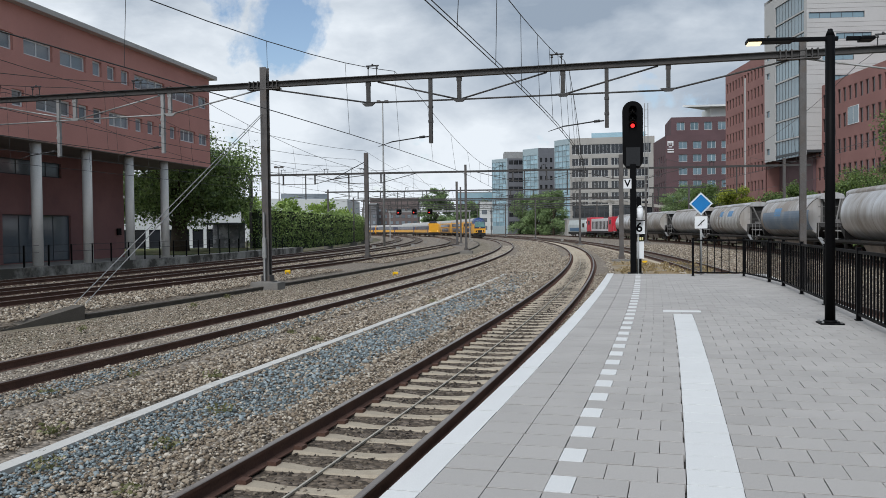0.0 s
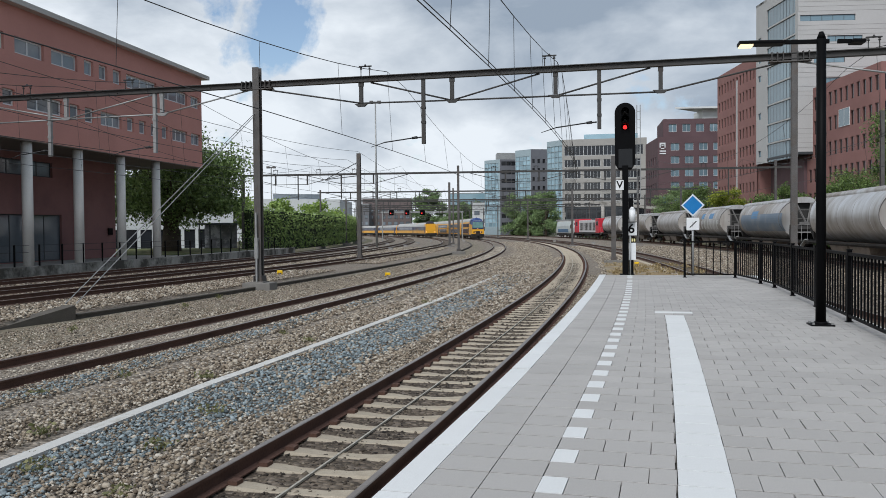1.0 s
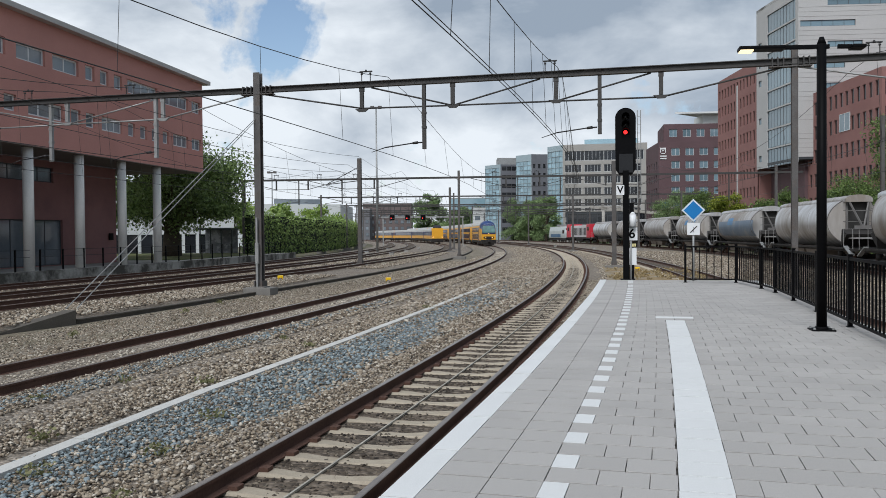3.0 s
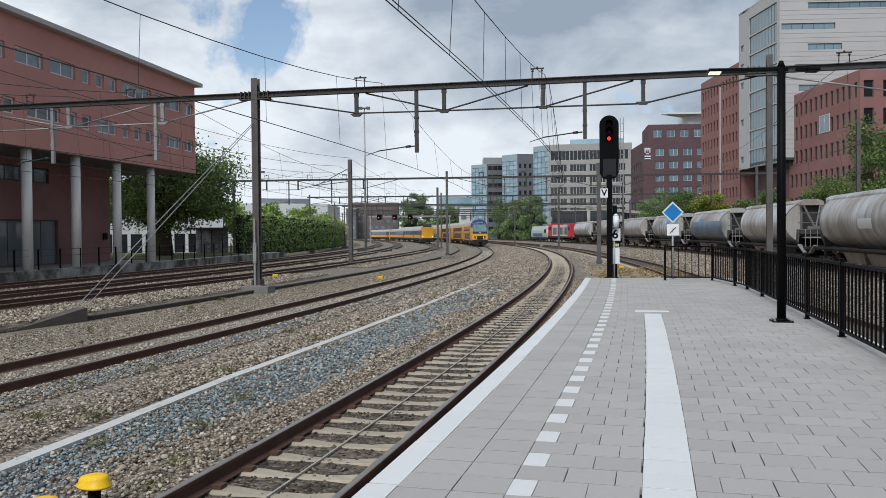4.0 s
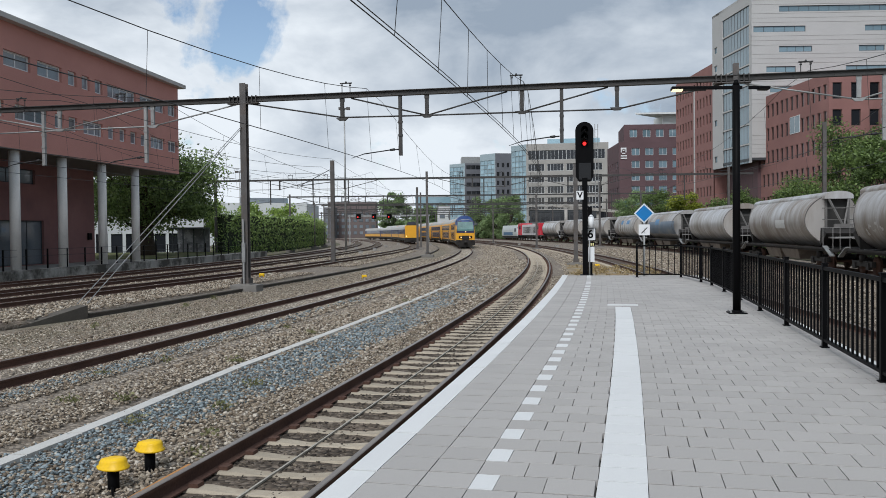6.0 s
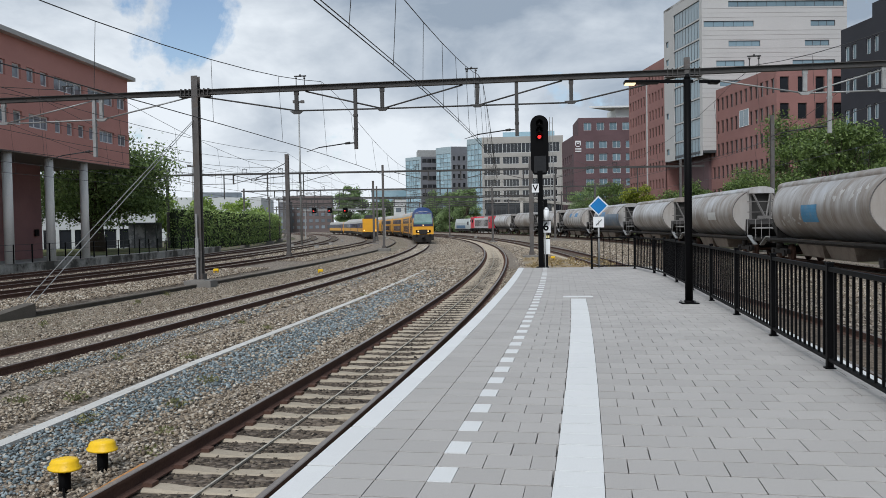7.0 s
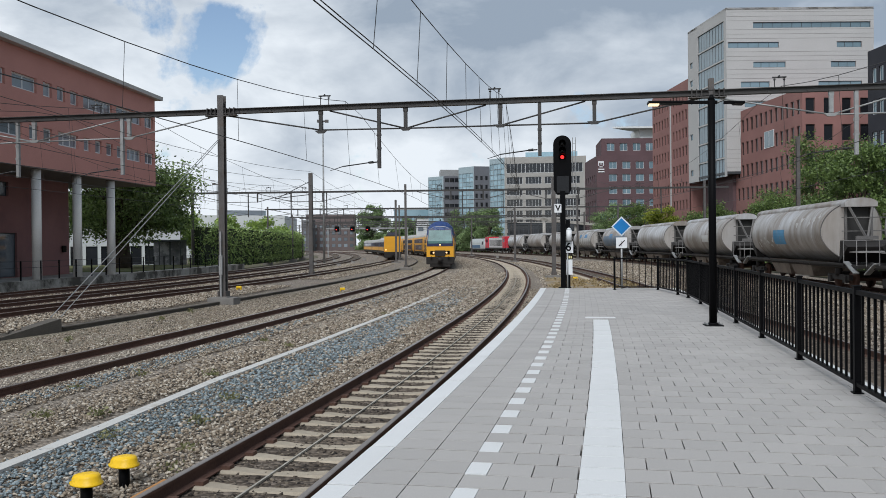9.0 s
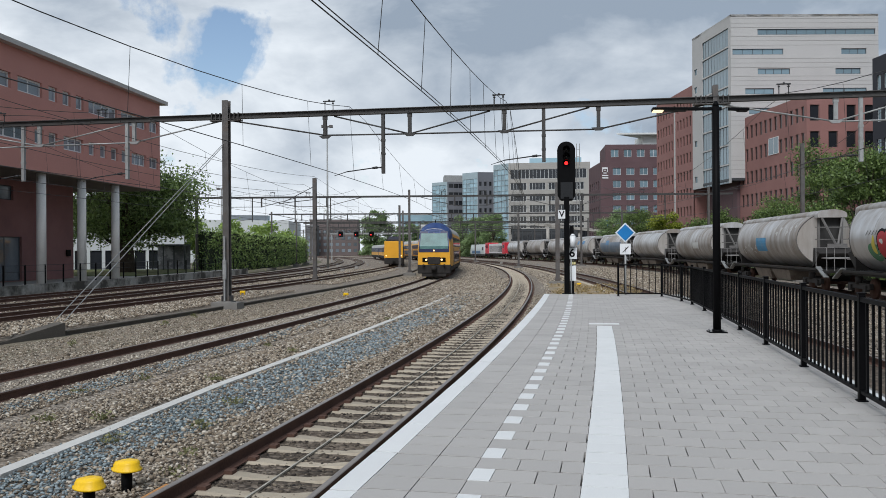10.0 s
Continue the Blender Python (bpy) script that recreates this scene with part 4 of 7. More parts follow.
for line in TRUSS:
    bm = bmesh.new()
    for (x0, z0), (x1, z1) in zip(line, line[1:]):
        tube(bm, (x0, 0, z0), (x1, 0, z1), 0.035, n=8)
    part("tie_rod", bm, M_GALV if line[0][0] < 0 or line[0][0] > 20 else M_GDARK, portal)
for x in (4.77, 8.7, 12.93, 16.98, -4.64, -9.6, 26.53, 29.6):
    bm = bmesh.new()
    box(bm, x - 0.08, x + 0.08, -0.06, 0.06, 7.55, BZ - 0.12); box(bm, x - 0.1, x + 0.1, -0.07, 0.07, BZ - 0.3, BZ - 0.12)
    vs = [(x - 0.3, 7.53), (x + 0.3, 7.53), (x + 0.14, 7.4), (x - 0.14, 7.4)]
    a = [bm.verts.new((p, -0.05, z)) for p, z in vs]; b = [bm.verts.new((p, 0.05, z)) for p, z in vs]
    bm.faces.new(a); bm.faces.new(b[::-1])
    for i in range(4):
        bm.faces.new((a[i], a[(i + 1) % 4], b[(i + 1) % 4], b[i]))
    part("strut", bm, M_GDARK if 0 < x < 21 else M_GALV, portal)
for x, low in ((7.48, 5.75), (14.64, 6.1), (-5.0, 5.75), (-10.48, 5.75), (27.49, 5.8)):
    bm = bmesh.new(); box(bm, x - 0.075, x + 0.075, -0.075, 0.075, low, BZ - 0.1, 0.01)
    for z in (7.2, 6.6):
        box(bm, x - 0.09, x + 0.09, -0.09, 0.09, z, z + 0.1)
    dp = part("drop_tube", bm, M_GDARK if 0 < x < 21 else M_GALV, portal)
    z = low + 0.28
    bm = bmesh.new()
    tube(bm, (x - 0.1, 0, z), (x - 0.28, 0, z - 0.01), 0.03, n=8); tube(bm, (x - 0.28, 0, z), (x - 0.5, 0, z - 0.02), 0.06, 0.05, 10)
    tube(bm, (x - 0.5, 0, z - 0.02), (x - 1.7, 0, z - 0.16), 0.026, n=8); tube(bm, (x - 1.7, 0, z - 0.16), (x - 2.3, 0, z - 0.34), 0.022, 0.012, n=8)
    part("steady_arm", bm, M_WIRE, dp)
for x in (4.96, 12.69, 24.52, -6.3, 30.5, -11.7):
    horn(portal, pose(x, 0, BZ + 0.12))

# stay wires of the left mast
for d in (-0.12, 0.12):
    bm = bmesh.new()
    tube(bm, (L.x - 0.1, L.y + d, 7.3), (-11.3 + d, 27.4 + d, 0.05), 0.016, n=5)
    tagged(link("stay_wire", bm, M_GALV), "taut steel stay wire from a mast to the ground", "stay wire", "stay wires")
bm = bmesh.new(); box(bm, -0.08, 0.08, -0.06, 0.06, 1.0, 1.9, 0.02); box(bm, -0.035, 0.035, -0.035, 0.035, 0.0, 3.0)
ob = part("switch_box", bm, M_GALV, portal); ob.matrix_basis = pose(0.0, -0.28, 0)


def far_portal(st, o0, o1, z, masts, trusses, drops):
    p0, p1 = at(o0, st), at(o1, st)
    th = empty("catenary_portal", pose(p0.x, p0.y, 0, 0, 0, math.degrees(math.atan2(p1.y - p0.y, p1.x - p0.x))), "distant steel catenary portal over the tracks", "catenary portal", "catenary portals")
    w = (p1 - p0).length
    bm = bmesh.new(); box(bm, 0, w, -0.1, 0.1, z - 0.1, z + 0.1); part("beam", bm, M_GDARK, th)
    for o, top in masts:
        mast(th, o - o0, 0, -0.1, top, 0, 0.23)
    for a in trusses:
        bm = bmesh.new()
        for q in ((a - 3.6, z - 0.1, a, z - 1.0), (a, z - 1.0, a + 3.4, z - 1.0), (a + 3.4, z - 1.0, a + 7, z - 0.1)):
            tube(bm, (q[0], 0, q[1]), (q[2], 0, q[3]), 0.035, n=6)
        part("tie_rod", bm, M_GDARK, th)
        for q in (a, a + 3.4):
            bm = bmesh.new(); box(bm, q - 0.07, q + 0.07, -0.06, 0.06, z - 1.05, z); part("strut", bm, M_GDARK, th)
    for d in drops:
        bm = bmesh.new(); box(bm, d - 0.05, d + 0.05, -0.05, 0.05, z - 2.6, z); tube(bm, (d, 0, z - 2.3), (d - 1.8, 0, z - 2.5), 0.03, n=6)
        part("drop_tube", bm, M_GDARK, th)
        horn(th, pose(d - 2.4, 0, z + 0.1))
    return th


far_portal(86.3, -27, 30, 8.0, [(-26.6, 7.9), (-3.82, 8.7), (27.5, 8.7)], [4, 11, 28, 38], [6.4, 11, 14.8, 29.2, 33.5, 50])
far_portal(126, -27, 30, 7.9, [(-26.6, 8.3), (-6.5, 8.4), (27.5, 8.4)], [5, 12, 28], [6.4, 11, 14.8, 29, 50])
far_portal(170, -26, 30, 7.9, [(-25.5, 8.3), (9.5, 8.3), (27.5, 8.4)], [6, 24], [6, 12, 18, 27, 34])
far_portal(215, -26, 30, 7.9, [(-25.5, 8.3), (9.5, 8.3)], [6, 24], [6, 12, 18, 27])
far_portal(262, -30, 30, 7.9, [(-29.5, 8.3), (9.5, 8.3)], [6, 24], [12, 18, 27])

far_portal(148, -26, 30, 7.4, [(-25.5, 7.8), (27.5, 8.0)], [8, 30], [9, 17, 29, 40])
far_portal(192, -26, 30, 7.7, [(-25.5, 8.1), (27.5, 8.2)], [5, 26], [7, 13, 20, 36])
far_portal(238, -28, 30, 7.9, [(-27.5, 8.3), (9.5, 8.3)], [7, 24], [12, 19, 28])

# single masts
for o, st, top, w in ((-9.6, 66.2, 8.25, 0.3), (-6.7, 114.7, 8.6, 0.3), (9.85, 61.5, 7.2, 0.3), (9.88, 113.5, 7.4, 0.26), (20.3, 122, 9.5, 0.26), (28.7, 65, 10.3, 0.26), (-31.5, 101.9, 8.9, 0.24)):
    p = at(o, st)
    th = empty("catenary_mast", pose(p.x, p.y, 0, 0, 0, head(st)), "weathered steel catenary mast standing beside the track", "mast", "catenary masts")
    mast(th, 0, 0, -0.1, top, 0, w)
    if o < 0 and st < 70:
        bm = bmesh.new(); tube(bm, (0, 0, 6.5), (-3.0, 0, 6.2), 0.035, n=6); tube(bm, (0, 0, 7.6), (-2.6, 0, 6.3), 0.03, n=6); part("cantilever", bm, M_WIRE, th)
# tall floodlight mast and lamp posts far off
for x, y, h in ((-10.9, 118, 20.5), (-33, 150, 14), (60, 190, 12)):
    th = empty("floodlight_mast", pose(x, y, -0.5), "tall thin grey floodlight mast", "light mast", "light masts")
    bm = bmesh.new(); tube(bm, (0, 0, 0), (0, 0, h), 0.17, 0.09, 10); part("pole", bm, M_GALV, th)
    bm = bmesh.new(); box(bm, -0.7, 0.7, -0.15, 0.15, h, h + 0.2); box(bm, -0.8, -0.3, -0.3, 0.3, h - 0.05, h + 0.3); box(bm, 0.3, 0.8, -0.3, 0.3, h - 0.05, h + 0.3); part("lamp_bar", bm, M_MAST, th)

# red signals on a far signal bridge
p0, p1 = at(-21, 186), at(-2.5, 186)
sb = empty("signal_bridge", pose(p0.x, p0.y, 0, 0, 0, math.degrees(math.atan2(p1.y - p0.y, p1.x - p0.x))), "pale signal bridge carrying three red signals", "signal bridge")
bm = bmesh.new(); box(bm, 0, 18.5, -0.2, 0.2, 5.9, 6.25); part("beam", bm, M_GALV, sb)
for x in (0.4, 18.2):
    bm = bmesh.new(); box(bm, x - 0.12, x + 0.12, -0.12, 0.12, -0.3, 5.9); part("leg", bm, M_GALV, sb)
for x in (2.4, 5.85, 9.3):
    bm = bmesh.new(); box(bm, x - 0.55, x + 0.55, -0.6, -0.4, 5.35, 6.55, 0.25); h = part("signal_head", bm, M_BLACK, sb)
    bm = bmesh.new(); tube(bm, (x - 0.15, -0.62, 5.8), (x - 0.15, -0.6, 5.8), 0.13, n=12); part("lens", bm, M_RED, h, "lit red lens")

# wires: a carrying wire sagging between supports, a level contact wire, droppers between
SUP = [-11.0, 38.0, 86.3, 126.0, 170.0, 215.0, 262.0]


def sag(y, za=8.95, zl=6.9):
    for a, b in zip(SUP, SUP[1:]):
        if a <= y <= b:
            u = (y - a) / (b - a)
            zm = za if a < 80 else za - 0.75
            return zm - (zm - zl) * 4 * u * (1 - u)
    return za - 0.75


for nm, off, y0, y1 in (("near", OFF["near"], -6, 215), ("main", OFF["main"], -2, 262), ("third", OFF["third"], 12, 262), ("fourth", OFF["fourth"], 18, 262), ("fifth", OFF["fifth"], 22, 262), ("goods_near", offset_of([(-60, 22), (36, 18.8), (86, 16), (126, 14), (215, 11.5)]), 10, 215), ("goods", OFF["goods"], 10, 215)):
    th = empty("overhead_wire", None, "dark overhead contact and carrying wires with droppers", "overhead wire", "overhead wires")
    r = 0.013 if nm in ("near", "main") else 0.012
    pts_m, pts_c = [], []
    y = y0
    while y <= y1:
        st = -(0.25 if y < 60 else 0.1) * math.cos(y / 47 * math.pi)
        pts_m.append(at(off(y), y, sag(y))); pts_c.append(at(off(y) + st, y, 5.5))
        y += 3.0
    for name, pts in (("carrying_wire", pts_m), ("contact_wire", pts_c)):
        bm = bmesh.new()
        cable(bm, pts, r)
        if name == "contact_wire" and nm == "near":
            cable(bm, [p + Vector((0.09, 0, 0)) for p in pts], r * 0.9)
        part(name, bm, M_WIRE, th)
    for a, b in list(zip(pts_m, pts_c))[1::(1 if nm == "near" else 2)]:
        if a.y < 90:
            bm = bmesh.new()
            tube(bm, a, b, 0.007, n=4)
            part("dropper", bm, M_WIRE, th)
# feeder wires along the yard
for o, z in ((-8.6, 8.0), (-9.4, 7.4), (-10.0, 6.9), (16.5, 8.6), (17.4, 7.6), (-12.2, 8.3), (-16.6, 8.1), (-20.6, 8.5), (2.6, 8.2), (9.3, 7.9), (20.6, 8.1), (26.6, 8.7)):
    bm = bmesh.new()
    pts = [at(o, y, z - 0.9 * (1 - ((y - 62) % 48 / 24 - 1) ** 2)) for y in range(14 if o in (-8.6, -9.4, -10.0) else 87, 220, 4)]
    cable(bm, pts, 0.011)
    tagged(link("feeder_wire", bm, M_WIRE), "thin dark feeder wire strung along the masts", "wire", "feeder wires")
# ---- buildings ----
def sheet_wall(bm, o, u, n, W, z0, z1, holes, depth=0.22):
    """A wall face with real openings: holes (u0, u1, v0, v1), v from the ground."""
    us = sorted({0.0, W, *[h[0] for h in holes], *[h[1] for h in holes]})
    vs = sorted({z0, z1, *[h[2] for h in holes], *[h[3] for h in holes]})
    P = lambda a, z, d=0.0: Vector((o.x, o.y, 0)) + u * a - n * d + Vector((0, 0, z))
    hs = {(round(h[0], 3), round(h[2], 3)): h for h in holes}
    blocked = set()
    for h in holes:
        i0, i1 = us.index(h[0]), us.index(h[1]); j0, j1 = vs.index(h[2]), vs.index(h[3])
        for i in range(i0, i1):
            for j in range(j0, j1):
                blocked.add((i, j))
    grid = {}

    def V(i, j):
        if (i, j) not in grid:
            grid[(i, j)] = bm.verts.new(P(us[i], vs[j]))
        return grid[(i, j)]
    for i in range(len(us) - 1):
        for j in range(len(vs) - 1):
            if (i, j) not in blocked:
                bm.faces.new((V(i, j), V(i + 1, j), V(i + 1, j + 1), V(i, j + 1)))
    for a0, a1, v0, v1 in holes:
        c = [P(a0, v0), P(a1, v0), P(a1, v1), P(a0, v1)]; d = [p - n * depth for p in c]
        i0, i1, j0, j1 = us.index(a0), us.index(a1), vs.index(v0), vs.index(v1)
        cv, dv = [V(i0, j0), V(i1, j0), V(i1, j1), V(i0, j1)], [bm.verts.new(p) for p in d]
        for k in range(4):
            bm.faces.new((cv[k], cv[(k + 1) % 4], dv[(k + 1) % 4], dv[k]))


WIN_CACHE = {}
M_FRAMEW = mat("window_frame_pale", (0.68, 0.69, 0.69), 0.5)
M_FRAMED = mat("window_frame_dark", (0.05, 0.055, 0.06), 0.5)
# pale pane colour carries a painted reflection of the sky
M_SKYPANE = mat("pane", (0.21, 0.245, 0.275), 0.05, 0, 0.7, 0.15, spec=1.0, rnd=1.2)
M_PANED = mat("pane_dark", (0.02, 0.022, 0.026), 0.08, 0, 0.5, 0.2, spec=0.7, rnd=1.0)
# bluish base colour likewise stands for reflected sky
M_PANEB = mat("pane_sky_tint", (0.16, 0.24, 0.28), 0.06, 0, 0.35, 0.2, spec=1.0, rnd=1.0)


def window(parent, m, w, h, frame_m, pane_m, mull=1, transom=False, fw=0.07):
    key = (round(w, 2), round(h, 2), frame_m.name, pane_m.name, mull, transom, fw)
    if key not in WIN_CACHE:
        bm = bmesh.new()
        for b_ in ((0, w, 0, fw), (0, w, h - fw, h), (0, fw, fw, h - fw), (w - fw, w, fw, h - fw)):
            box(bm, b_[0], b_[1], -0.02, 0.05, b_[2], b_[3])
        for k in range(1, mull):
            x = w * k / mull
            box(bm, x - fw / 2, x + fw / 2, -0.015, 0.05, fw, h - fw)
        if transom:
            box(bm, fw, w - fw, -0.012, 0.05, h * 0.66, h * 0.66 + fw * 0.8)
        f = bpy.data.meshes.new("window"); bm.to_mesh(f); bm.free(); f.materials.append(frame_m)
        bm = bmesh.new(); box(bm, fw * 0.5, w - fw * 0.5, 0.01, 0.03, fw * 0.5, h - fw * 0.5)
        p = bpy.data.meshes.new("pane"); bm.to_mesh(p); bm.free(); p.materials.append(pane_m)
        WIN_CACHE[key] = (f, p)
    f, p = WIN_CACHE[key]
    ob = new("window", f); ob.parent = parent; ob.matrix_basis = m
    pn = new("pane", p); pn.parent = ob
    return ob


def facade(parent, a, b, z0, z1, holes, material, frame_m=None, pane_m=None, depth=0.22, mull=1, transom=False, name="wall", fw=0.07):
    """A wall from a to b, its outer side on the right of that way; holes as in sheet_wall, or with a count of lights as fifth."""
    a, b = Vector((*a, 0)), Vector((*b, 0))
    u = (b - a).normalized(); W = (b - a).length
    n = Vector((u.y, -u.x, 0))
    bm = bmesh.new()
    sheet_wall(bm, a, u, n, W, z0, z1, [h[:4] for h in holes], depth)
    wl_ = part(name, bm, material, parent)
    turn = math.degrees(math.atan2(u.y, u.x))
    for h in holes:
        p = a + u * h[0] - n * (depth - 0.04)
        window(parent, pose(p.x, p.y, h[2], 0, 0, turn), h[1] - h[0], h[3] - h[2], frame_m or M_FRAMEW, pane_m or M_SKYPANE, h[4] if len(h) > 4 else mull, transom, fw)
    return wl_


def plain(parent, name, pts, z0, z1, material):
    """A solid of a plan polygon."""
    bm = bmesh.new()
    lo = [bm.verts.new((x, y, z0)) for x, y in pts]; hi = [bm.verts.new((x, y, z1)) for x, y in pts]
    bm.faces.new(lo[::-1]); bm.faces.new(hi)
    for i in range(len(pts)):
        j = (i + 1) % len(pts)
        bm.faces.new((lo[i], lo[j], hi[j], hi[i]))
    bmesh.ops.recalc_face_normals(bm, faces=bm.faces)
    return part(name, bm, material, parent)


def grid_holes(W, cols, rows, w, h, z0, dz, u0, du, skip=None, mull=1):
    return [(round(u0 + i * du, 3), round(u0 + i * du + w, 3), round(z0 + j * dz, 3), round(z0 + j * dz + h, 3), mull) for i in range(cols) for j in range(rows) if u0 + i * du + w < W - 0.05 and not (skip and skip(i, j))]


# red office on columns beside the yard
def lx(y): return -31.0 + 0.15 * y
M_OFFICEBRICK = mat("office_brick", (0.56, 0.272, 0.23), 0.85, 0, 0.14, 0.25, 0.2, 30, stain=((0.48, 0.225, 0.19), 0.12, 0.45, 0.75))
# ground-floor brick, its colour darkened for the shade of the deep recess
M_SHADEBRICK = mat("shaded_base_brick", (0.27, 0.135, 0.125), 0.85, 0, 0.16, 0.4, 0.2, 30, stain=((0.19, 0.10, 0.095), 0.25, 0.45, 0.75))
office = empty("office_on_columns", None, "red brick office block raised on round concrete columns", "office building")
ye, yn = 70.0, 22.0
Wd = math.hypot(lx(yn) - lx(ye), yn - ye)
holes = []
# upper row, then lower row: distance from the far corner, width, lights
for a, w, k in ((0.4, 1.5, 2), (2.5, 4.1, 3), (7.24, 4.05, 4), (11.95, 0.98, 1), (13.58, 0.96, 1), (15.16, 0.98, 1), (16.84, 2.55, 2), (20.06, 2.5, 2), (23.4, 1.0, 1), (25.2, 1.0, 1), (27.0, 3.0, 2), (31.6, 1.0, 1), (34, 3.0, 2), (39, 1.0, 1), (41.5, 3.0, 2)):
    holes.append((a, a + w, 12.15, 13.1, k))
for a, w, k in ((0.33, 1.6, 2), (2.55, 2.42, 3), (5.64, 0.92, 1), (7.16, 0.98, 1), (8.8, 0.92, 1), (10.38, 0.9, 1), (11.99, 2.45, 3), (15.15, 1.0, 1), (16.7, 0.98, 1), (18.42, 3.2, 3), (22.6, 1.0, 1), (24.4, 1.0, 1), (26.4, 3.2, 3), (31, 1.0, 1), (33, 3.2, 3), (38, 1.0, 1)):
    holes.append((a, a + w, 9.17, 10.1, k))
# the wall runs from the near end to the far end
holes = [(round(Wd - b, 3), round(Wd - a, 3), c, d, k) for a, b, c, d, k in holes if b < Wd - 0.3]
facade(office, (lx(yn), yn), (lx(ye), ye), 7.45, 14.7, holes, M_OFFICEBRICK, M_FRAMEW, M_SKYPANE, fw=0.11)
plain(office, "wall_end", [(lx(ye), ye), (lx(ye) - 0.02, ye + 0.02), (lx(ye) - 16, ye + 2.4), (lx(ye) - 16, ye + 2.38)], 7.45, 14.7, M_OFFICEBRICK)
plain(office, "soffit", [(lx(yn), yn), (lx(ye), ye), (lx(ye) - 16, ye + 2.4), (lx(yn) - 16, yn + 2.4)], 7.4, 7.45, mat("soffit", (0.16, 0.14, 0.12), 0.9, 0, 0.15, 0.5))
plain(office, "roof", [(lx(yn) + 0.5, yn - 0.5), (lx(ye) + 0.55, ye + 0.5), (lx(ye) - 16, ye + 2.9), (lx(yn) - 16, yn + 2.4)], 14.7, 15.0, mat("roof_edge", (0.5, 0.48, 0.45), 0.6, 0.2, 0.1, 0.5))
M_COLUMN = mat("column_concrete", (0.72, 0.70, 0.66), 0.8, 0, 0.12, 0.6, 0.2, 20)
for yc in (63.6, 58.9, 54.1, 49.3, 44.5, 39.7, 34.9):
    bm = bmesh.new(); tube(bm, (0, 0, 0.3), (0, 0, 7.42), 0.3, n=24); part("column", bm, M_COLUMN, office).matrix_basis = pose(lx(yc) - 0.55, yc, 0)
rec = 4.5
a_, b_ = (lx(22) - rec, 22.0), (lx(65) - rec, 65.0)
Wr = math.hypot(b_[0] - a_[0], b_[1] - a_[1])
facade(office, a_, b_, 0.3, 7.4, [(round(Wr - 13.2, 3), round(Wr - 6.5, 3), 0.35, 3.4, 4), (round(Wr - 25, 3), round(Wr - 17, 3), 0.35, 3.4, 4), (round(Wr - 16, 3), round(Wr - 7.4, 3), 5.9, 6.9, 6)], M_SHADEBRICK, M_FRAMED, M_SKYPANE, name="ground_floor_wall")
plain(office, "ground_floor_end", [b_, (b_[0] - 10, b_[1] + 1.5), (b_[0] - 10, b_[1] + 1.6), (b_[0], b_[1] + 0.1)], 0.3, 7.4, M_SHADEBRICK)
bm = bmesh.new(); box(bm, -0.24, 0.24, -0.1, 0, 2.0, 2.5); ob = part("wall_box", bm, M_BLACK, office); ob.matrix_basis = pose(lx(64.2) - rec + 0.06, 64.2, 0, 0, 0, 81)

# yard behind the tracks: quay wall, paving, posts
QO = -22.6
bm = bmesh.new()
strip(bm, [(QO - 0.35, -0.6), (QO - 0.35, 0.32), (QO, 0.32), (QO, -0.6)], 0, 15, 92, 2.5)
tagged(link("quay_wall", bm, mat("stained_concrete", (0.34, 0.33, 0.30), 0.88, 0, 0.2, 1.0, 0.3, 30, stain=((0.07, 0.065, 0.055), 0.45, 0.42, 0.56))), "low stained concrete wall edging the yard", "wall", kind="structure")
bm = bmesh.new()
strip(bm, [(-75, -0.6), (-75, 0.28), (QO - 0.3, 0.28), (QO - 0.3, -0.6)], 0, 15, 92, 4)
tagged(link("yard_paving", bm, M_CONCRETE), "grey paved yard under the office", "paving", kind="structure")
bm = bmesh.new()
strip(bm, [(-60, -0.5), (-60, 0.33), (QO - 2.0, 0.33), (QO - 2.0, -0.5)], 0, 66, 91, 4)
tagged(link("lawn", bm, M_LAWN), "green lawn under the large tree", "lawn", kind="structure")
pf = empty("post_fence", None, "row of thin dark posts along the yard's edge", "fence")
for k in range(34):
    y = 18 + 2.15 * k; p = at(QO - 0.8, y, 0.28)
    bm = bmesh.new(); box(bm, -0.04, 0.04, -0.04, 0.04, 0, 1.25); part("post", bm, M_BLACK, pf).matrix_basis = pose(p.x, p.y, p.z)
for z in (0.9, 1.3):
    bm = bmesh.new()
    for k in range(33):
        tube(bm, at(QO - 0.8, 18 + 2.15 * k, z + 0.2), at(QO - 0.8, 20.15 + 2.15 * k, z + 0.2), 0.012, n=4, caps=False)
    part("wire", bm, M_WIRE, pf)

# white low building behind the tree
wb = empty("white_school", None, "low white building with window bands behind the tree", "building")
M_WHITEW = mat("white_render", (0.62, 0.64, 0.63), 0.8, 0, 0.1, 0.3)
a_, b_ = (-56.0, 104.0), (-31.2, 117.95)
Ww = math.hypot(b_[0] - a_[0], b_[1] - a_[1])
facade(wb, a_, b_, -0.3, 8.4, [(round(0.8 + 1.9 * i, 3), round(2.3 + 1.9 * i, 3), z, z + h, 1) for i in range(18) if 2.3 + 1.9 * i < Ww - .3 for z, h in ((-0.1, 2.6), (4.9, 1.6))], M_WHITEW, M_FRAMED, M_PANED)
plain(wb, "roof", [(-56.3, 103.7), (-30.9, 117.7), (-35, 128), (-60, 114)], 8.4, 8.8, M_CONCRETE)
wh = empty("white_warehouse", None, "long white warehouse roof beyond the hedge", "building")
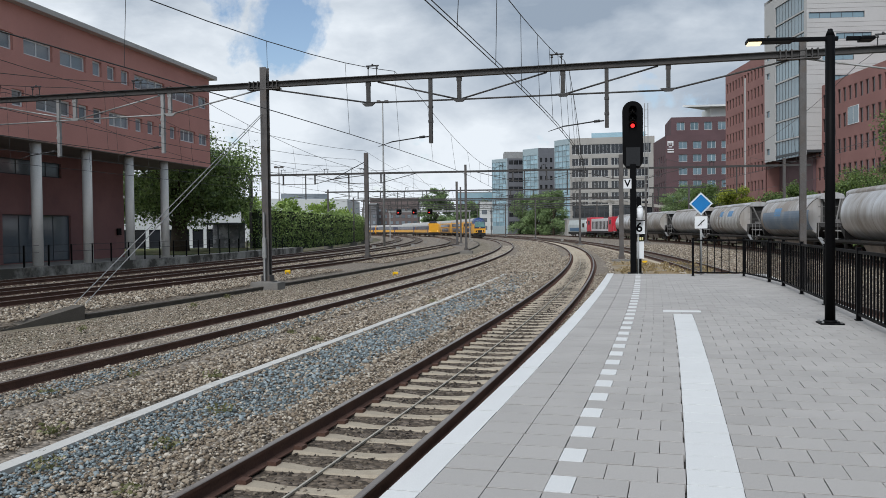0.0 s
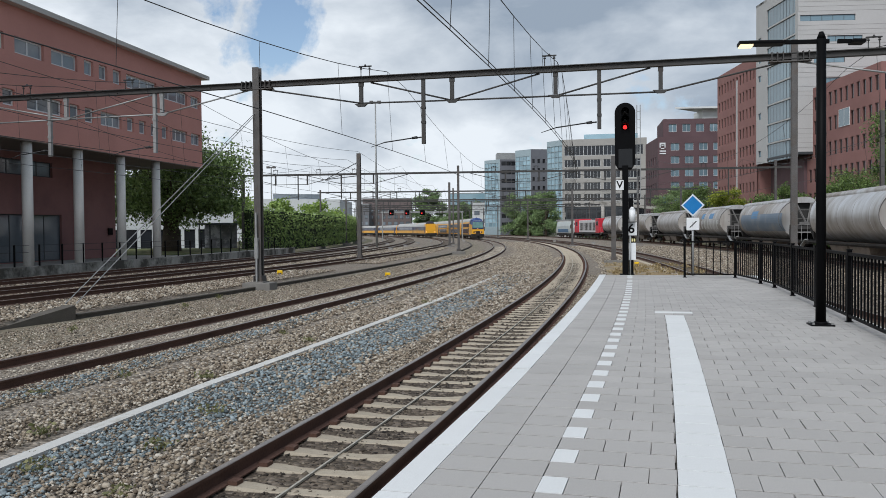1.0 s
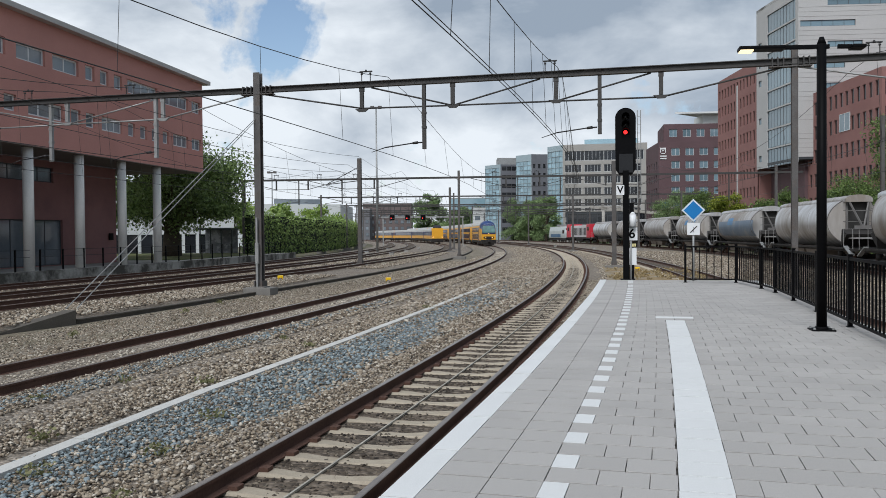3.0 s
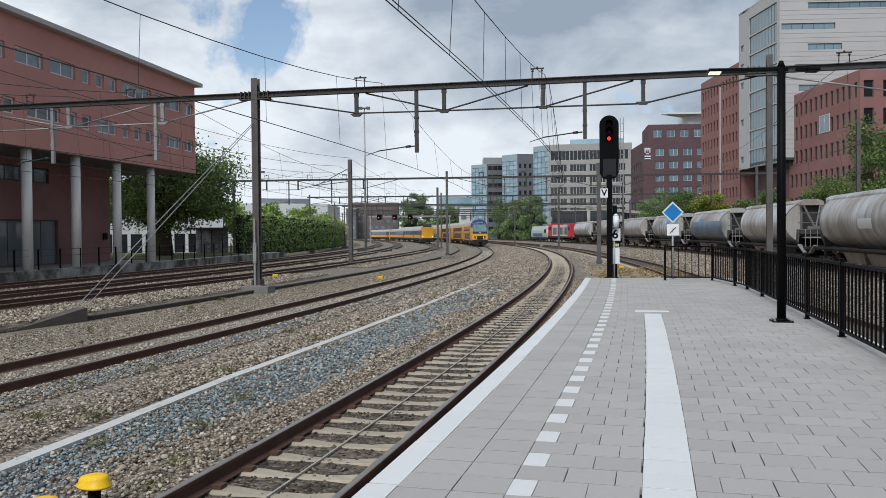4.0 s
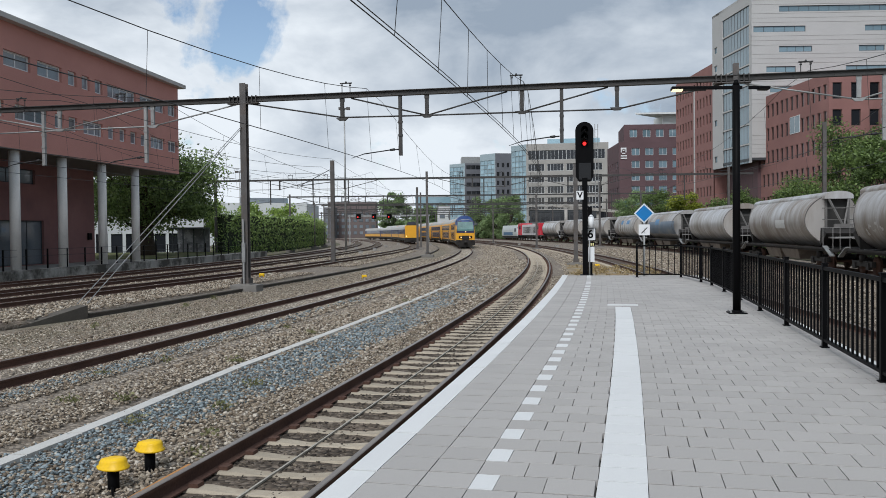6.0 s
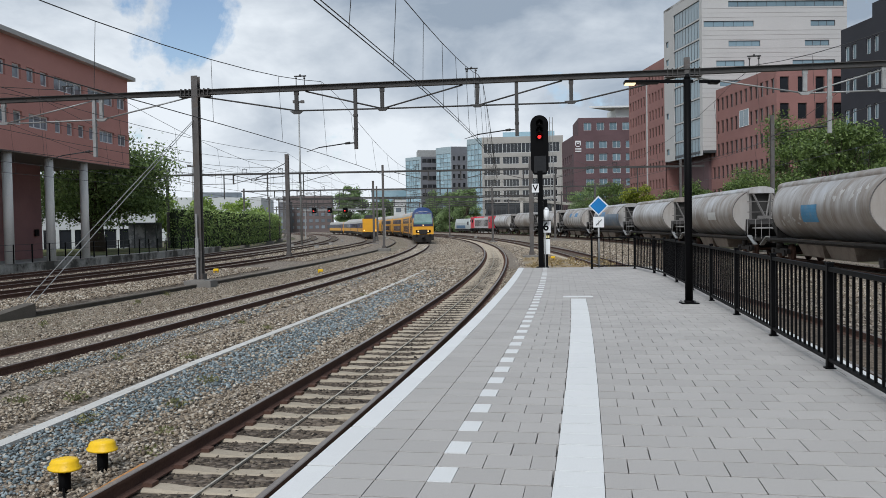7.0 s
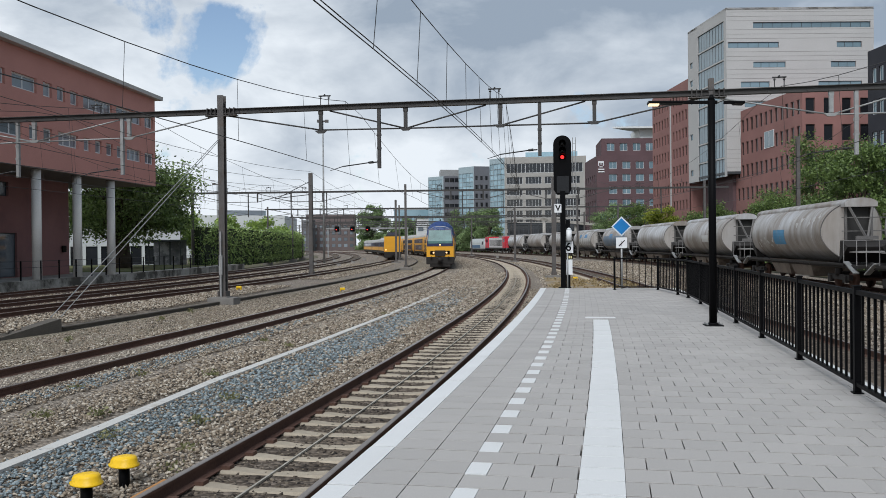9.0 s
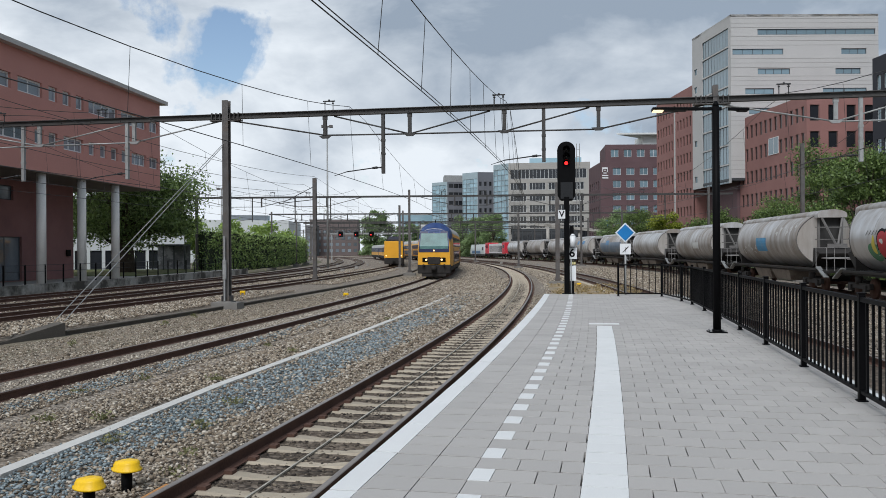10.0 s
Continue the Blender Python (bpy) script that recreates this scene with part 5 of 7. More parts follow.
plain(wh, "wall", [(-55, 205), (-30, 215), (-30, 240), (-55, 240)], -0.5, 10.2, M_WHITEW)
plain(wh, "roof_lantern", [(-46, 209), (-35, 213.4), (-35, 216), (-46, 212)], 10.2, 11.5, M_SKYPANE)
# small sheds
for x, y, w, h, c in ((-25.2, 92, 2.4, 3.2, M_FRAMED),):
    sh = empty("bike_shed", None, "small dark shed with glazed sides", "shed")
    plain(sh, "roof", [(x - w, y - 1.5), (x + w / 2, y - 1.5), (x + w / 2, y + 1.5), (x - w, y + 1.5)], 2.9, 3.1, c)
    for k in range(4):
        bm = bmesh.new(); box(bm, -0.06, 0.06, -0.06, 0.06, 0.2, 2.9); part("post", bm, c, sh).matrix_basis = pose(x - w + 0.2 + k * w * 0.48, y - 1.3, 0)
    bm = bmesh.new(); box(bm, x - w, x + w / 2, y + 1.2, y + 1.3, 0.2, 2.9); part("back_panel", bm, mat("graffiti_panel", (0.22, 0.22, 0.24), 0.7, 0, 0.5, 1.5, stain=((0.45, 0.45, 0.48), 1.2, 0.5, 0.6)), sh)

# white tower and red brick blocks on the right
M_STONEW = mat("pale_stone", (0.45, 0.445, 0.435), 0.8, 0, 0.08, 0.15, 0.1, 8)
tower = empty("white_tower", None, "tall pale stone office tower with ribbon windows and a glazed corner", "office tower")
H1 = 41.3
A_, B_, C_, D_ = (53.9, 150.0), (54.7, 134.0), (79.4, 132.9), (79.4, 150)
tz = lambda k: H1 - 3.4 - 3.3 * k
hw = []
for a, b, k, n in ((4.5, 24.2, 0, 12), (0.3, 8.8, 1, 5), (18.5, 22.7, 1, 3), (4.5, 9.9, 2, 4), (17.5, 21.7, 2, 3), (2.4, 7.2, 3, 3), (15.4, 22.7, 3, 4), (3, 9, 4, 3), (14, 20, 5, 4), (6, 13, 6, 4)):
    hw.append((a, b, tz(k), tz(k) + 0.97, n))
facade(tower, B_, C_, 14.0, H1, hw, M_STONEW, M_FRAMED, M_PANEB)
hg = [(round(1.0 + 0, 3), 11.6, tz(k) - 1.6, tz(k) + 1.45, 9) for k in range(0, 8)]
hs_ = [(13.9, 15.2, tz(k) - 0.4, tz(k) + 0.7, 1) for k in (1, 2, 3, 5, 7)]
Wt = math.hypot(A_[0] - B_[0], A_[1] - B_[1])
flip = lambda h: (round(Wt - h[1], 3), round(Wt - h[0], 3), round(h[2], 3), round(h[3], 3), h[4])
facade(tower, A_, B_, 14.0, H1, [flip(h) for h in hg + hs_ if h[1] < Wt - 0.2], M_STONEW, M_FRAMED, M_PANEB)
bm = bmesh.new()
for k in range(36):
    z = 14.7 + 0.74 * k
    if not any(h[2] - 0.12 < z < h[3] + 0.12 for h in hw):
        beam(bm, (B_[0], B_[1] - 0.004, z), (C_[0], C_[1] - 0.004, z), 0.03, 0.045)
tagged(part("stone_joint", bm, mat("stone_joint", (0.29, 0.28, 0.27), 0.9), tower), kind="stuff")
plain(tower, "roof", [A_, B_, C_, D_], H1 - 0.4, H1 + 0.02, M_CONCRETE)
plain(tower, "underside", [(A_[0] + .05, A_[1] - .05), (B_[0] + .05, B_[1] + .05), (C_[0] - .05, C_[1] + .05), D_], 13.6, 14.0, M_FRAMED)
plain(tower, "core", [(56.5, 150), (56.5, 136), (78, 136), (78, 150)], -0.5, 13.7, M_BRICKDARK)
M_FRAMEB = mat("brick_frame", (0.16, 0.10, 0.085), 0.6)
ra = empty("brick_block", None, "tall red brick office block with rows of narrow windows", "office building", "red brick blocks")
facade(ra, (54.0, 172.0), (54.0, 149.8), -0.5, 32.8, grid_holes(22.2, 12, 9, 0.85, 1.9, 1.6, 3.4, 0.7, 1.75), M_BRICKRED, M_FRAMEB, M_PANED)
plain(ra, "core", [(54.3, 171.9), (54.3, 150), (80, 150), (80, 171.9)], -0.5, 32.5, M_BRICKRED)
bm = bmesh.new(); box(bm, -0.12, 0.02, 0, 0.5, 2, 30); part("pilaster", bm, M_STONEW, ra).matrix_basis = pose(54, 160, 0)
rb = empty("brick_block", None, "red brick corner office block with narrow upright windows", "office building", "red brick blocks")
facade(rb, (57.0, 136.0), (57.0, 113.0), -0.5, 24.0, grid_holes(23, 13, 6, 0.95, 2.1, 1.6, 3.75, 0.7, 1.72, skip=lambda i, j: j == 4 and i in (6, 7)), M_BRICKRED, M_FRAMEB, M_PANED)
facade(rb, (57.0, 113.0), (67.5, 113.0), -0.5, 24.0, grid_holes(10.5, 4, 6, 1.35, 2.3, 1.5, 3.75, 0.5, 2.65), M_BRICKRED, M_FRAMEB, M_PANED)
plain(rb, "core", [(57.35, 135.9), (57.35, 113.35), (67.5, 113.35), (75, 120), (75, 135.9)], -0.5, 23.8, M_BRICKRED)
window(rb, pose(56.93, 136 - 0.7 - 6 * 1.72, 16.7, 0, 0, -90), 3.3, 2.6, M_FRAMEW, M_PANEB, 2)
dk = empty("dark_block", None, "dark slate-grey office block with pale-framed windows", "office building")
M_SLATE = mat("slate_brick", (0.032, 0.033, 0.041), 0.8, 0, 0.2, 0.4, 0.2, 15)
facade(dk, (61.0, 103.5), (61.0, 60.0), -0.5, 26.8, grid_holes(43.5, 14, 6, 1.0, 1.9, 2.0, 4.1, 0.9, 1.55, skip=lambda i, j: i % 3 == 2), M_SLATE, M_FRAMEW, M_PANEB)
plain(dk, "core", [(61.35, 103.4), (61.35, 60), (85, 60), (85, 103.4)], -0.5, 26.5, M_SLATE)
plain(dk, "roof_block", [(61.2, 97), (61.2, 60), (80, 60), (80, 97)], 26.5, 28.6, M_SLATE)
bm = bmesh.new(); bmesh.ops.create_uvsphere(bm, u_segments=20, v_segments=10, radius=3.2); part("roof_dome", bm, M_GALV, dk, smooth=True).matrix_basis = pose(66, 90, 28.4)

# brown brick office with a crest sign
ox = empty("brown_office", None, "dark brown brick office with a set-back top floor", "office building")
facade(ox, (51.9, 212.85), (68, 211.8), -0.5, 25.2, [(round(3.15 + 3.53 * i, 3), round(5.25 + 3.53 * i, 3), round(21.75 - 3.3 * j, 3), round(23.6 - 3.3 * j, 3), 2) for i in range(4) for j in range(6)], M_BRICKDARK, M_FRAMEW, M_PANEB)
facade(ox, (53.1, 232), (51.9, 212.85), -0.5, 25.2, grid_holes(19, 5, 6, 1.4, 1.9, 1.5, 3.4, 1.5, 3.4), M_BRICKDARK, M_FRAMED, M_SKYPANE)
plain(ox, "core", [(52.3, 213.2), (53.5, 232), (80, 232), (80, 212.3), (68, 212.1)], -0.5, 25.0, M_BRICKDARK)
facade(ox, (53.65, 214.9), (70, 214), 25.0, 30.0, [(round(1.45 + 3.45 * i, 3), round(3.45 + 3.45 * i, 3), 26.7, 28.7, 2) for i in range(4)], M_BRICKDARK, M_FRAMEW, M_PANEB)
plain(ox, "top_floor", [(53.65, 215.1), (55.8, 230), (80, 230), (80, 214), (70, 214.2)], 25.0, 29.9, M_BRICKDARK)
bm = bmesh.new(); box(bm, 0, 2.4, -0.12, 0, 21.3, 22.0); box(bm, 0, 0.4, -0.12, 0, 20.0, 21.3); box(bm, 2.0, 2.4, -0.12, 0, 20.0, 21.3); box(bm, 0.5, 1.9, -0.12, 0, 19.4, 19.8); box(bm, 0.8, 1.6, -0.12, 0, 20.6, 21.0)
box(bm, 0.0, 2.6, -0.12, 0, 18.3, 18.8); box(bm, 0.0, 2.6, -0.12, 0, 17.3, 17.8)
part("crest_sign", bm, M_SIGNW, ox).matrix_basis = pose(52.2, 212.7, 10.1) @ Matrix.Scale(0.62, 4)
bm = bmesh.new(); tube(bm, (0, -0.2, 9.0), (0, 0, 9.0), 0.9, n=12); part("blue_sign", bm, mat("sign_blue_far", (0.02, 0.15, 0.5), 0.5), ox).matrix_basis = pose(53.5, 212.7, 0)
plain(ox, "canopy", [(62.5, 237), (86, 235.5), (86, 248), (75, 248)], 35.8, 36.3, M_WHITEW)
plain(ox, "plant_room", [(71, 239), (84, 239), (84, 248), (71, 248)], 29, 35.8, M_WHITEW)

# grey office with glazed end
M_BEIGE = mat("beige_concrete", (0.35, 0.335, 0.31), 0.85, 0, 0.1, 0.2)
M_MULLION = mat("curtain_mullion", (0.34, 0.42, 0.45), 0.4, 0.3)
M_TOWERSTONE = mat("grey_tower_stone", (0.13, 0.135, 0.15), 0.7, 0, 0.15, 0.3)
M_CURTAIN = mat("curtain_glass", (0.24, 0.37, 0.43), 0.08, 0, 0.45, 0.25, spec=1.0, rnd=1.0)
ge = empty("grey_office", None, "grey concrete office with long window bands and a green glass end", "office building")
pA, pB, pC = (28.5, 258.0), (32.5, 252.0), (57.0, 247.5)
We = math.hypot(pC[0] - pB[0], pC[1] - pB[1])
facade(ge, pB, pC, -0.5, 29.0, [(round(0.6 + (We - 1.6) / 4 * i, 3), round(0.6 + (We - 1.6) / 4 * (i + 1) - (0.05 if j == 6 else 0.9), 3), 3.4 + 3.45 * j, 5.6 + 3.45 * j + (0.7 if j in (6, 1) else 0), 5) for i in range(4) for j in range(7)], M_BEIGE, M_FRAMEW, M_PANED)
Wg = math.hypot(pB[0] - pA[0], pB[1] - pA[1])
facade(ge, pA, pB, 2.0, 29.0, [(round(0.15 + (Wg - .3) / 4 * i, 3), round(0.05 + (Wg - .3) / 4 * (i + 1), 3), 2.2 + 1.68 * j, 3.8 + 1.68 * j, 1) for i in range(4) for j in range(16) if 3.8 + 1.68 * j < 28.9], M_MULLION, M_MULLION, M_CURTAIN)
plain(ge, "core", [(29.3, 258), (33, 252.5), (57, 248), (62, 275), (33, 280)], -0.5, 28.8, M_BEIGE)
plain(ge, "penthouse", [(40, 258), (56, 255), (58, 268), (42, 270)], 28.8, 31.2, M_CURTAIN)
facade(ge, (57.2, 249), (64, 248.5), -0.5, 27.0, [(0.3, 2.8, 3.5, 26, 2), (4.0, 5.6, 3.5 + 3.4, 8.6, 1), (4.0, 5.6, 10.3, 12.2, 1), (4.0, 5.6, 14, 16, 1), (4.0, 5.6, 18, 20, 1), (4.0, 5.6, 22, 24, 1)], M_BEIGE, M_FRAMED, M_PANED, name="stair_wing")
plain(ge, "stair_core", [(57.2, 249.4), (64, 248.9), (64, 262), (57.2, 262)], -0.5, 26.9, M_BEIGE)
facade(ge, (33.2, 250.4), (57.0, 246.0), 0.0, 8.6, [(round(0.5 + 2.95 * i, 3), round(3.2 + 2.95 * i, 3), z, z + 2.9, 2) for i in range(8) for z in (1.0, 5.0)], M_FRAMED, M_FRAMED, M_PANED, name="glazed_podium")
plain(ge, "podium_roof", [(32.9, 250.3), (57.1, 245.8), (57.3, 247.2), (33.1, 251.8)], 8.6, 8.9, M_BEIGE)
ge.scale, ge.location = (1.12, 1.12, 1.12), (0, 0, -0.277)
# two glass and dark stone towers
for x, y, w1, w2, h, nm in ((12.8, 332, 6.0, 8.5, 30.0, "a"), (24.7, 322, 5.6, 8.4, 33.0, "b")):
    th = empty("glass_tower", None, "office tower half pale mirror glass, half dark stone", "office tower", "glass towers")
    facade(th, (x - 1, y + 6), (x + w1 - 1, y), -0.5, h, [(round(0.2 + 1.9 * i, 3), round(2.0 + 1.9 * i, 3), 3 + 1.72 * j, 4.62 + 1.72 * j, 1) for i in range(4) for j in range(16) if 4.7 + 1.72 * j < h and 2.0 + 1.9 * i < math.hypot(w1, 6) - .1], M_MULLION, M_MULLION, M_CURTAIN)
    facade(th, (x + w1 - 1, y), (x + w1 + w2 - 1, y + 1.5), -0.5, h, grid_holes(w2, 4, 8, 1.0 if nm == "b" else 1.9, 1.7, 3, 3.5, 0.6, 2.05), M_TOWERSTONE, M_FRAMED, M_PANED)
    plain(th, "core", [(x, y + 6), (x + w1 - 0.8, y + 0.6), (x + w1 + w2 - 1, y + 2), (x + w1 + w2 - 1, y + 20), (x, y + 20)], -0.5, h - 0.2, M_TOWERSTONE)
    if nm == "a":
        plain(th, "roof_room", [(x + 4, y + 4), (x + 13, y + 5), (x + 13, y + 14), (x + 4, y + 14)], h - 0.3, h + 3.0, M_GALV)
# far walls with the distance haze mixed into their paler base colours
M_HAZEBROWN = mat("hazy_brown_brick", (0.17, 0.135, 0.13), 0.9, 0, 0.12, 0.2)
M_HAZEGREY = mat("hazy_grey_cladding", (0.15, 0.15, 0.16), 0.8, 0, 0.12, 0.2)
# low far buildings behind the trains
for pts, z, m_, lab in (([(-49, 430), (-24, 434), (-24, 450), (-49, 450)], 18.3, M_HAZEBROWN, "long brown office far behind the tracks"), ([(-49, 415), (-44, 415), (-44, 428), (-49, 428)], 15, M_HAZEGREY, "narrow dark block far behind the tracks"), ([(-85, 420), (-60, 420), (-60, 440), (-85, 440)], 17, M_BEIGE, "distant beige block of flats"), ([(-3, 415), (16, 415), (16, 430), (-3, 430)], 20, M_CURTAIN, "low glazed office far behind the trains"), ([(7, 348), (18, 350), (18, 362), (7, 362)], 13, M_WHITEW, "white station house beyond the tracks"), ([(29, 232), (38, 233), (38, 237), (29, 237)], 4.2, M_BEIGE, "low beige shed beside the goods tracks")):
    th = empty("distant_building", None, lab, "building")
    plain(th, "wall", pts, -0.5, z, m_)
    (x0, y0), (x1, y1) = pts[0], pts[1]
    plain(th, "roof", [(x - 0.3 if i in (0, 3) else x + 0.3, y) for i, (x, y) in enumerate(pts)], z, z + 0.4, M_GALV)
    W = math.hypot(x1 - x0, y1 - y0); t_ = math.degrees(math.atan2(y1 - y0, x1 - x0))
    for j in range(int((z - 2) / 3.3)):
        k = max(2, int(W / 3))
        for i in range(k):
            window(th, pose(x0 + (x1 - x0) * (i + 0.2) / k, y0 + (y1 - y0) * (i + 0.2) / k - 0.06, 1.4 + 3.3 * j, 0, 0, t_), W / k * 0.6, 1.7, M_FRAMED, M_SKYPANE, 1)
# concrete flyover stair behind the wagons
fo = empty("footbridge_ramp", None, "sloping concrete footbridge behind the goods train", "footbridge")
bm = bmesh.new(); beam(bm, (33, 205, 8.6), (60, 200, 5.6), 2.4, 0.7); part("deck", bm, M_CONCRETE, fo)
for x in (36, 44, 52):
    bm = bmesh.new(); tube(bm, (x, 203, -0.5), (x, 203, 7.6 - (x - 36) * 0.1), 0.4, n=10); part("pier", bm, M_CONCRETE, fo)

# ---- trees and hedges ----
def leaf_mesh(name, blobs, size, seed, material, flat=0.55):
    """Leaf quads scattered through a crown made of lumps: (x, y, z, rx, ry, rz, count)."""
    rng = np.random.default_rng(seed)
    C = []
    for x, y, z, rx, ry, rz, n in blobs:
        d = rng.normal(size=(n, 3)); d /= np.linalg.norm(d, axis=1)[:, None]
        r = rng.uniform(0, 1, n) ** 0.45 * rng.normal(1.0, 0.2, n)
        C.append(d * r[:, None] * (rx, ry, rz) + (x, y, z))
    C = np.concatenate(C); n = len(C)
    a = rng.normal(size=(n, 3)); a /= np.linalg.norm(a, axis=1)[:, None]
    b = rng.normal(size=(n, 3)); b -= (b * a).sum(1)[:, None] * a; b /= np.linalg.norm(b, axis=1)[:, None]
    s = size * rng.uniform(0.6, 1.4, n)[:, None]
    V = np.stack([C - a * s, C + b * s * 0.6, C + a * s, C - b * s * 0.6], 1).reshape(-1, 3)
    F = np.arange(4 * n).reshape(-1, 4)
    me = bpy.data.meshes.new(name); me.from_pydata(V.tolist(), [], F.tolist()); me.update(); me.materials.append(material)
    return me


def leaf_material(name, dark, light):
    m = bpy.data.materials.new(name); m.use_nodes = True
    n, l = m.node_tree.nodes, m.node_tree.links
    b = n["Principled BSDF"]; b.inputs["Roughness"].default_value = 0.55
    g = n.new("ShaderNodeNewGeometry"); r = n.new("ShaderNodeValToRGB")
    r.color_ramp.elements[0].color = (*dark, 1); r.color_ramp.elements[1].color = (*light, 1)
    l.new(g.outputs["Random Per Island"], r.inputs[0]); l.new(r.outputs[0], b.inputs["Base Color"])
    t = n.new("ShaderNodeBsdfTranslucent"); l.new(r.outputs[0], t.inputs[0])
    mx = n.new("ShaderNodeMixShader"); mx.inputs[0].default_value = 0.3
    l.new(b.outputs[0], mx.inputs[1]); l.new(t.outputs[0], mx.inputs[2]); l.new(mx.outputs[0], n["Material Output"].inputs[0])
    return m


LEAF_OAK = leaf_material("oak_leaves", (0.045, 0.078, 0.022), (0.23, 0.33, 0.10))
LEAF_STREET = leaf_material("street_tree_leaves", (0.05, 0.085, 0.025), (0.21, 0.30, 0.085))
LEAF_IVY = leaf_material("ivy_leaves", (0.11, 0.19, 0.05), (0.38, 0.50, 0.16))
LEAF_LIGHT = leaf_material("light_leaves", (0.13, 0.215, 0.045), (0.36, 0.48, 0.115))
LEAF_FAR = leaf_material("far_leaves", (0.10, 0.16, 0.065), (0.31, 0.42, 0.18))
LEAF_YELLOW = leaf_material("yellow_green_leaves", (0.12, 0.18, 0.02), (0.38, 0.40, 0.05))


def tree(x, y, z0, h, r, seed, leaves, size, count, trunk=0.35, low=0.3, label="", lumps=22):
    rnd = random.Random(seed)
    th = empty("tree", pose(x, y, z0), label, "tree", "trees")
    bm = bmesh.new()
    top = Vector((0, 0, h * 0.55))
    tube(bm, (0, 0, -0.3), (0, 0, h * 0.18), trunk * 1.35, trunk, 12); tube(bm, (0, 0, h * 0.18), top, trunk, trunk * 0.5, 10)
    blobs = []
    for k in range(lumps):
        a = rnd.uniform(0, 2 * math.pi); q = rnd.uniform(0.25, 0.85) * r
        f = k / lumps
        zz = h * (low + (0.93 - low) * f) + rnd.uniform(-0.05, 0.05) * h
        q *= math.sqrt(max(0.08, 1 - ((zz / h - (low + 0.3)) / (1.0 - low - 0.22)) ** 2)) if zz / h > low + 0.3 else 1.0
        c = Vector((q * math.cos(a), q * math.sin(a), zz))
        s = r * rnd.uniform(0.22, 0.40)
        blobs.append((c.x, c.y, c.z, s, s, s * rnd.uniform(0.55, 0.85), count // lumps))
        root = Vector((0, 0, min(h * rnd.uniform(0.16, 0.5), c.z * 0.9)))
        mid = root.lerp(c, 0.55) + Vector((0, 0, -0.06 * h * rnd.random()))
        tube(bm, root, mid, trunk * 0.34, trunk * 0.2, 7, caps=False); tube(bm, mid, c, trunk * 0.2, trunk * 0.05, 6, caps=False)
    part("trunk", bm, M_BARK, th)
    ob = new("crown", leaf_mesh("crown", blobs, size, seed, leaves)); ob.parent = th
    return th


tree(-27.4, 82, 0.3, 12.4, 7.2, 3, LEAF_OAK, 0.14, 56000, 0.75, 0.33, "large spreading oak with dark green leaves by the yard", 52)
tree(-43, 92, 0.3, 14, 8.0, 5, LEAF_OAK, 0.2, 26000, 0.5, 0.28, "broad oak with dark green leaves behind the columns", 26)
for i, (x, y, h, r, mt, lab) in enumerate(((44.5, 84, 13.8, 5.2, LEAF_STREET, "leafy green street tree behind the goods train"), (51, 82, 12, 4.5, LEAF_STREET, "leafy green street tree behind the goods train"), (46, 100, 8.8, 4.6, LEAF_STREET, "low leafy tree in front of the brick block"), (44, 113, 8.0, 4.2, LEAF_STREET, "low leafy tree in front of the brick block"), (41.5, 128, 8.5, 4.0, LEAF_YELLOW, "low yellow-green bushy tree beside the goods track"), (43, 150, 10, 5.0, LEAF_STREET, "leafy tree in front of the brown office"), (45.5, 172, 11, 5.5, LEAF_FAR, "leafy tree in front of the brown office"), (38, 66, 11.5, 4.0, LEAF_STREET, "leafy green tree behind the goods train"))):
    tree(x, y, -0.5, h, r, 20 + i, mt, 0.13, 18000, 0.25, 0.2, lab, 30)
for i, (x, y, h, r) in enumerate(((28.5, 262, 15, 6.2), (24, 268, 14.5, 5), (22, 300, 15, 6), (-14, 420, 23, 10), (2, 400, 15, 9), (12, 405, 15, 9))):
    tree(x, y, -0.5, h, r, 50 + i, LEAF_FAR, 0.22 if y < 350 else 0.4, 18000, 0.35, 0.06, "dense green tree far beyond the trains", 34)
for i, (x, y, h, r) in enumerate(((-24, 150, 8.6, 4), (-29, 140, 8.2, 3.6), (-34, 128, 8.4, 4))):
    tree(x, y, -0.5, h, r, 70 + i, LEAF_LIGHT, 0.26, 2600, 0.2, 0.3, "light green tree behind the ivy hedge", 14)


def hedge(pts, h, w, seed, material, size, dens, label):
    th = empty("ivy_hedge", None, label, "hedge", "hedges")
    bm = bmesh.new()
    for (x0, y0), (x1, y1) in zip(pts, pts[1:]):
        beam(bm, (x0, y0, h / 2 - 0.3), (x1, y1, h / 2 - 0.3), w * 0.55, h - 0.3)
    # near-black filler, its colour standing in for shade deep among the leaves
    part("core", bm, mat("hedge_core_shade", (0.02, 0.03, 0.012), 0.95, 0, 0.3, 1.0), th)
    blobs = []; rnd = random.Random(seed)
    for (x0, y0), (x1, y1) in zip(pts, pts[1:]):
        ln = math.hypot(x1 - x0, y1 - y0); k = int(ln / 1.3) + 1
        for i in range(k):
            f = (i + rnd.random()) / k
            top = h + rnd.uniform(-0.5, 0.35)
            for z in (0.12, 0.35, 0.6, 0.85):
                blobs.append((x0 + (x1 - x0) * f + rnd.uniform(-.2, .2), y0 + (y1 - y0) * f, top * z, 0.95, 1.0, top * 0.17, dens))
    ob = new("leaves", leaf_mesh("leaves", blobs, size, seed, material)); ob.parent = th
    return th


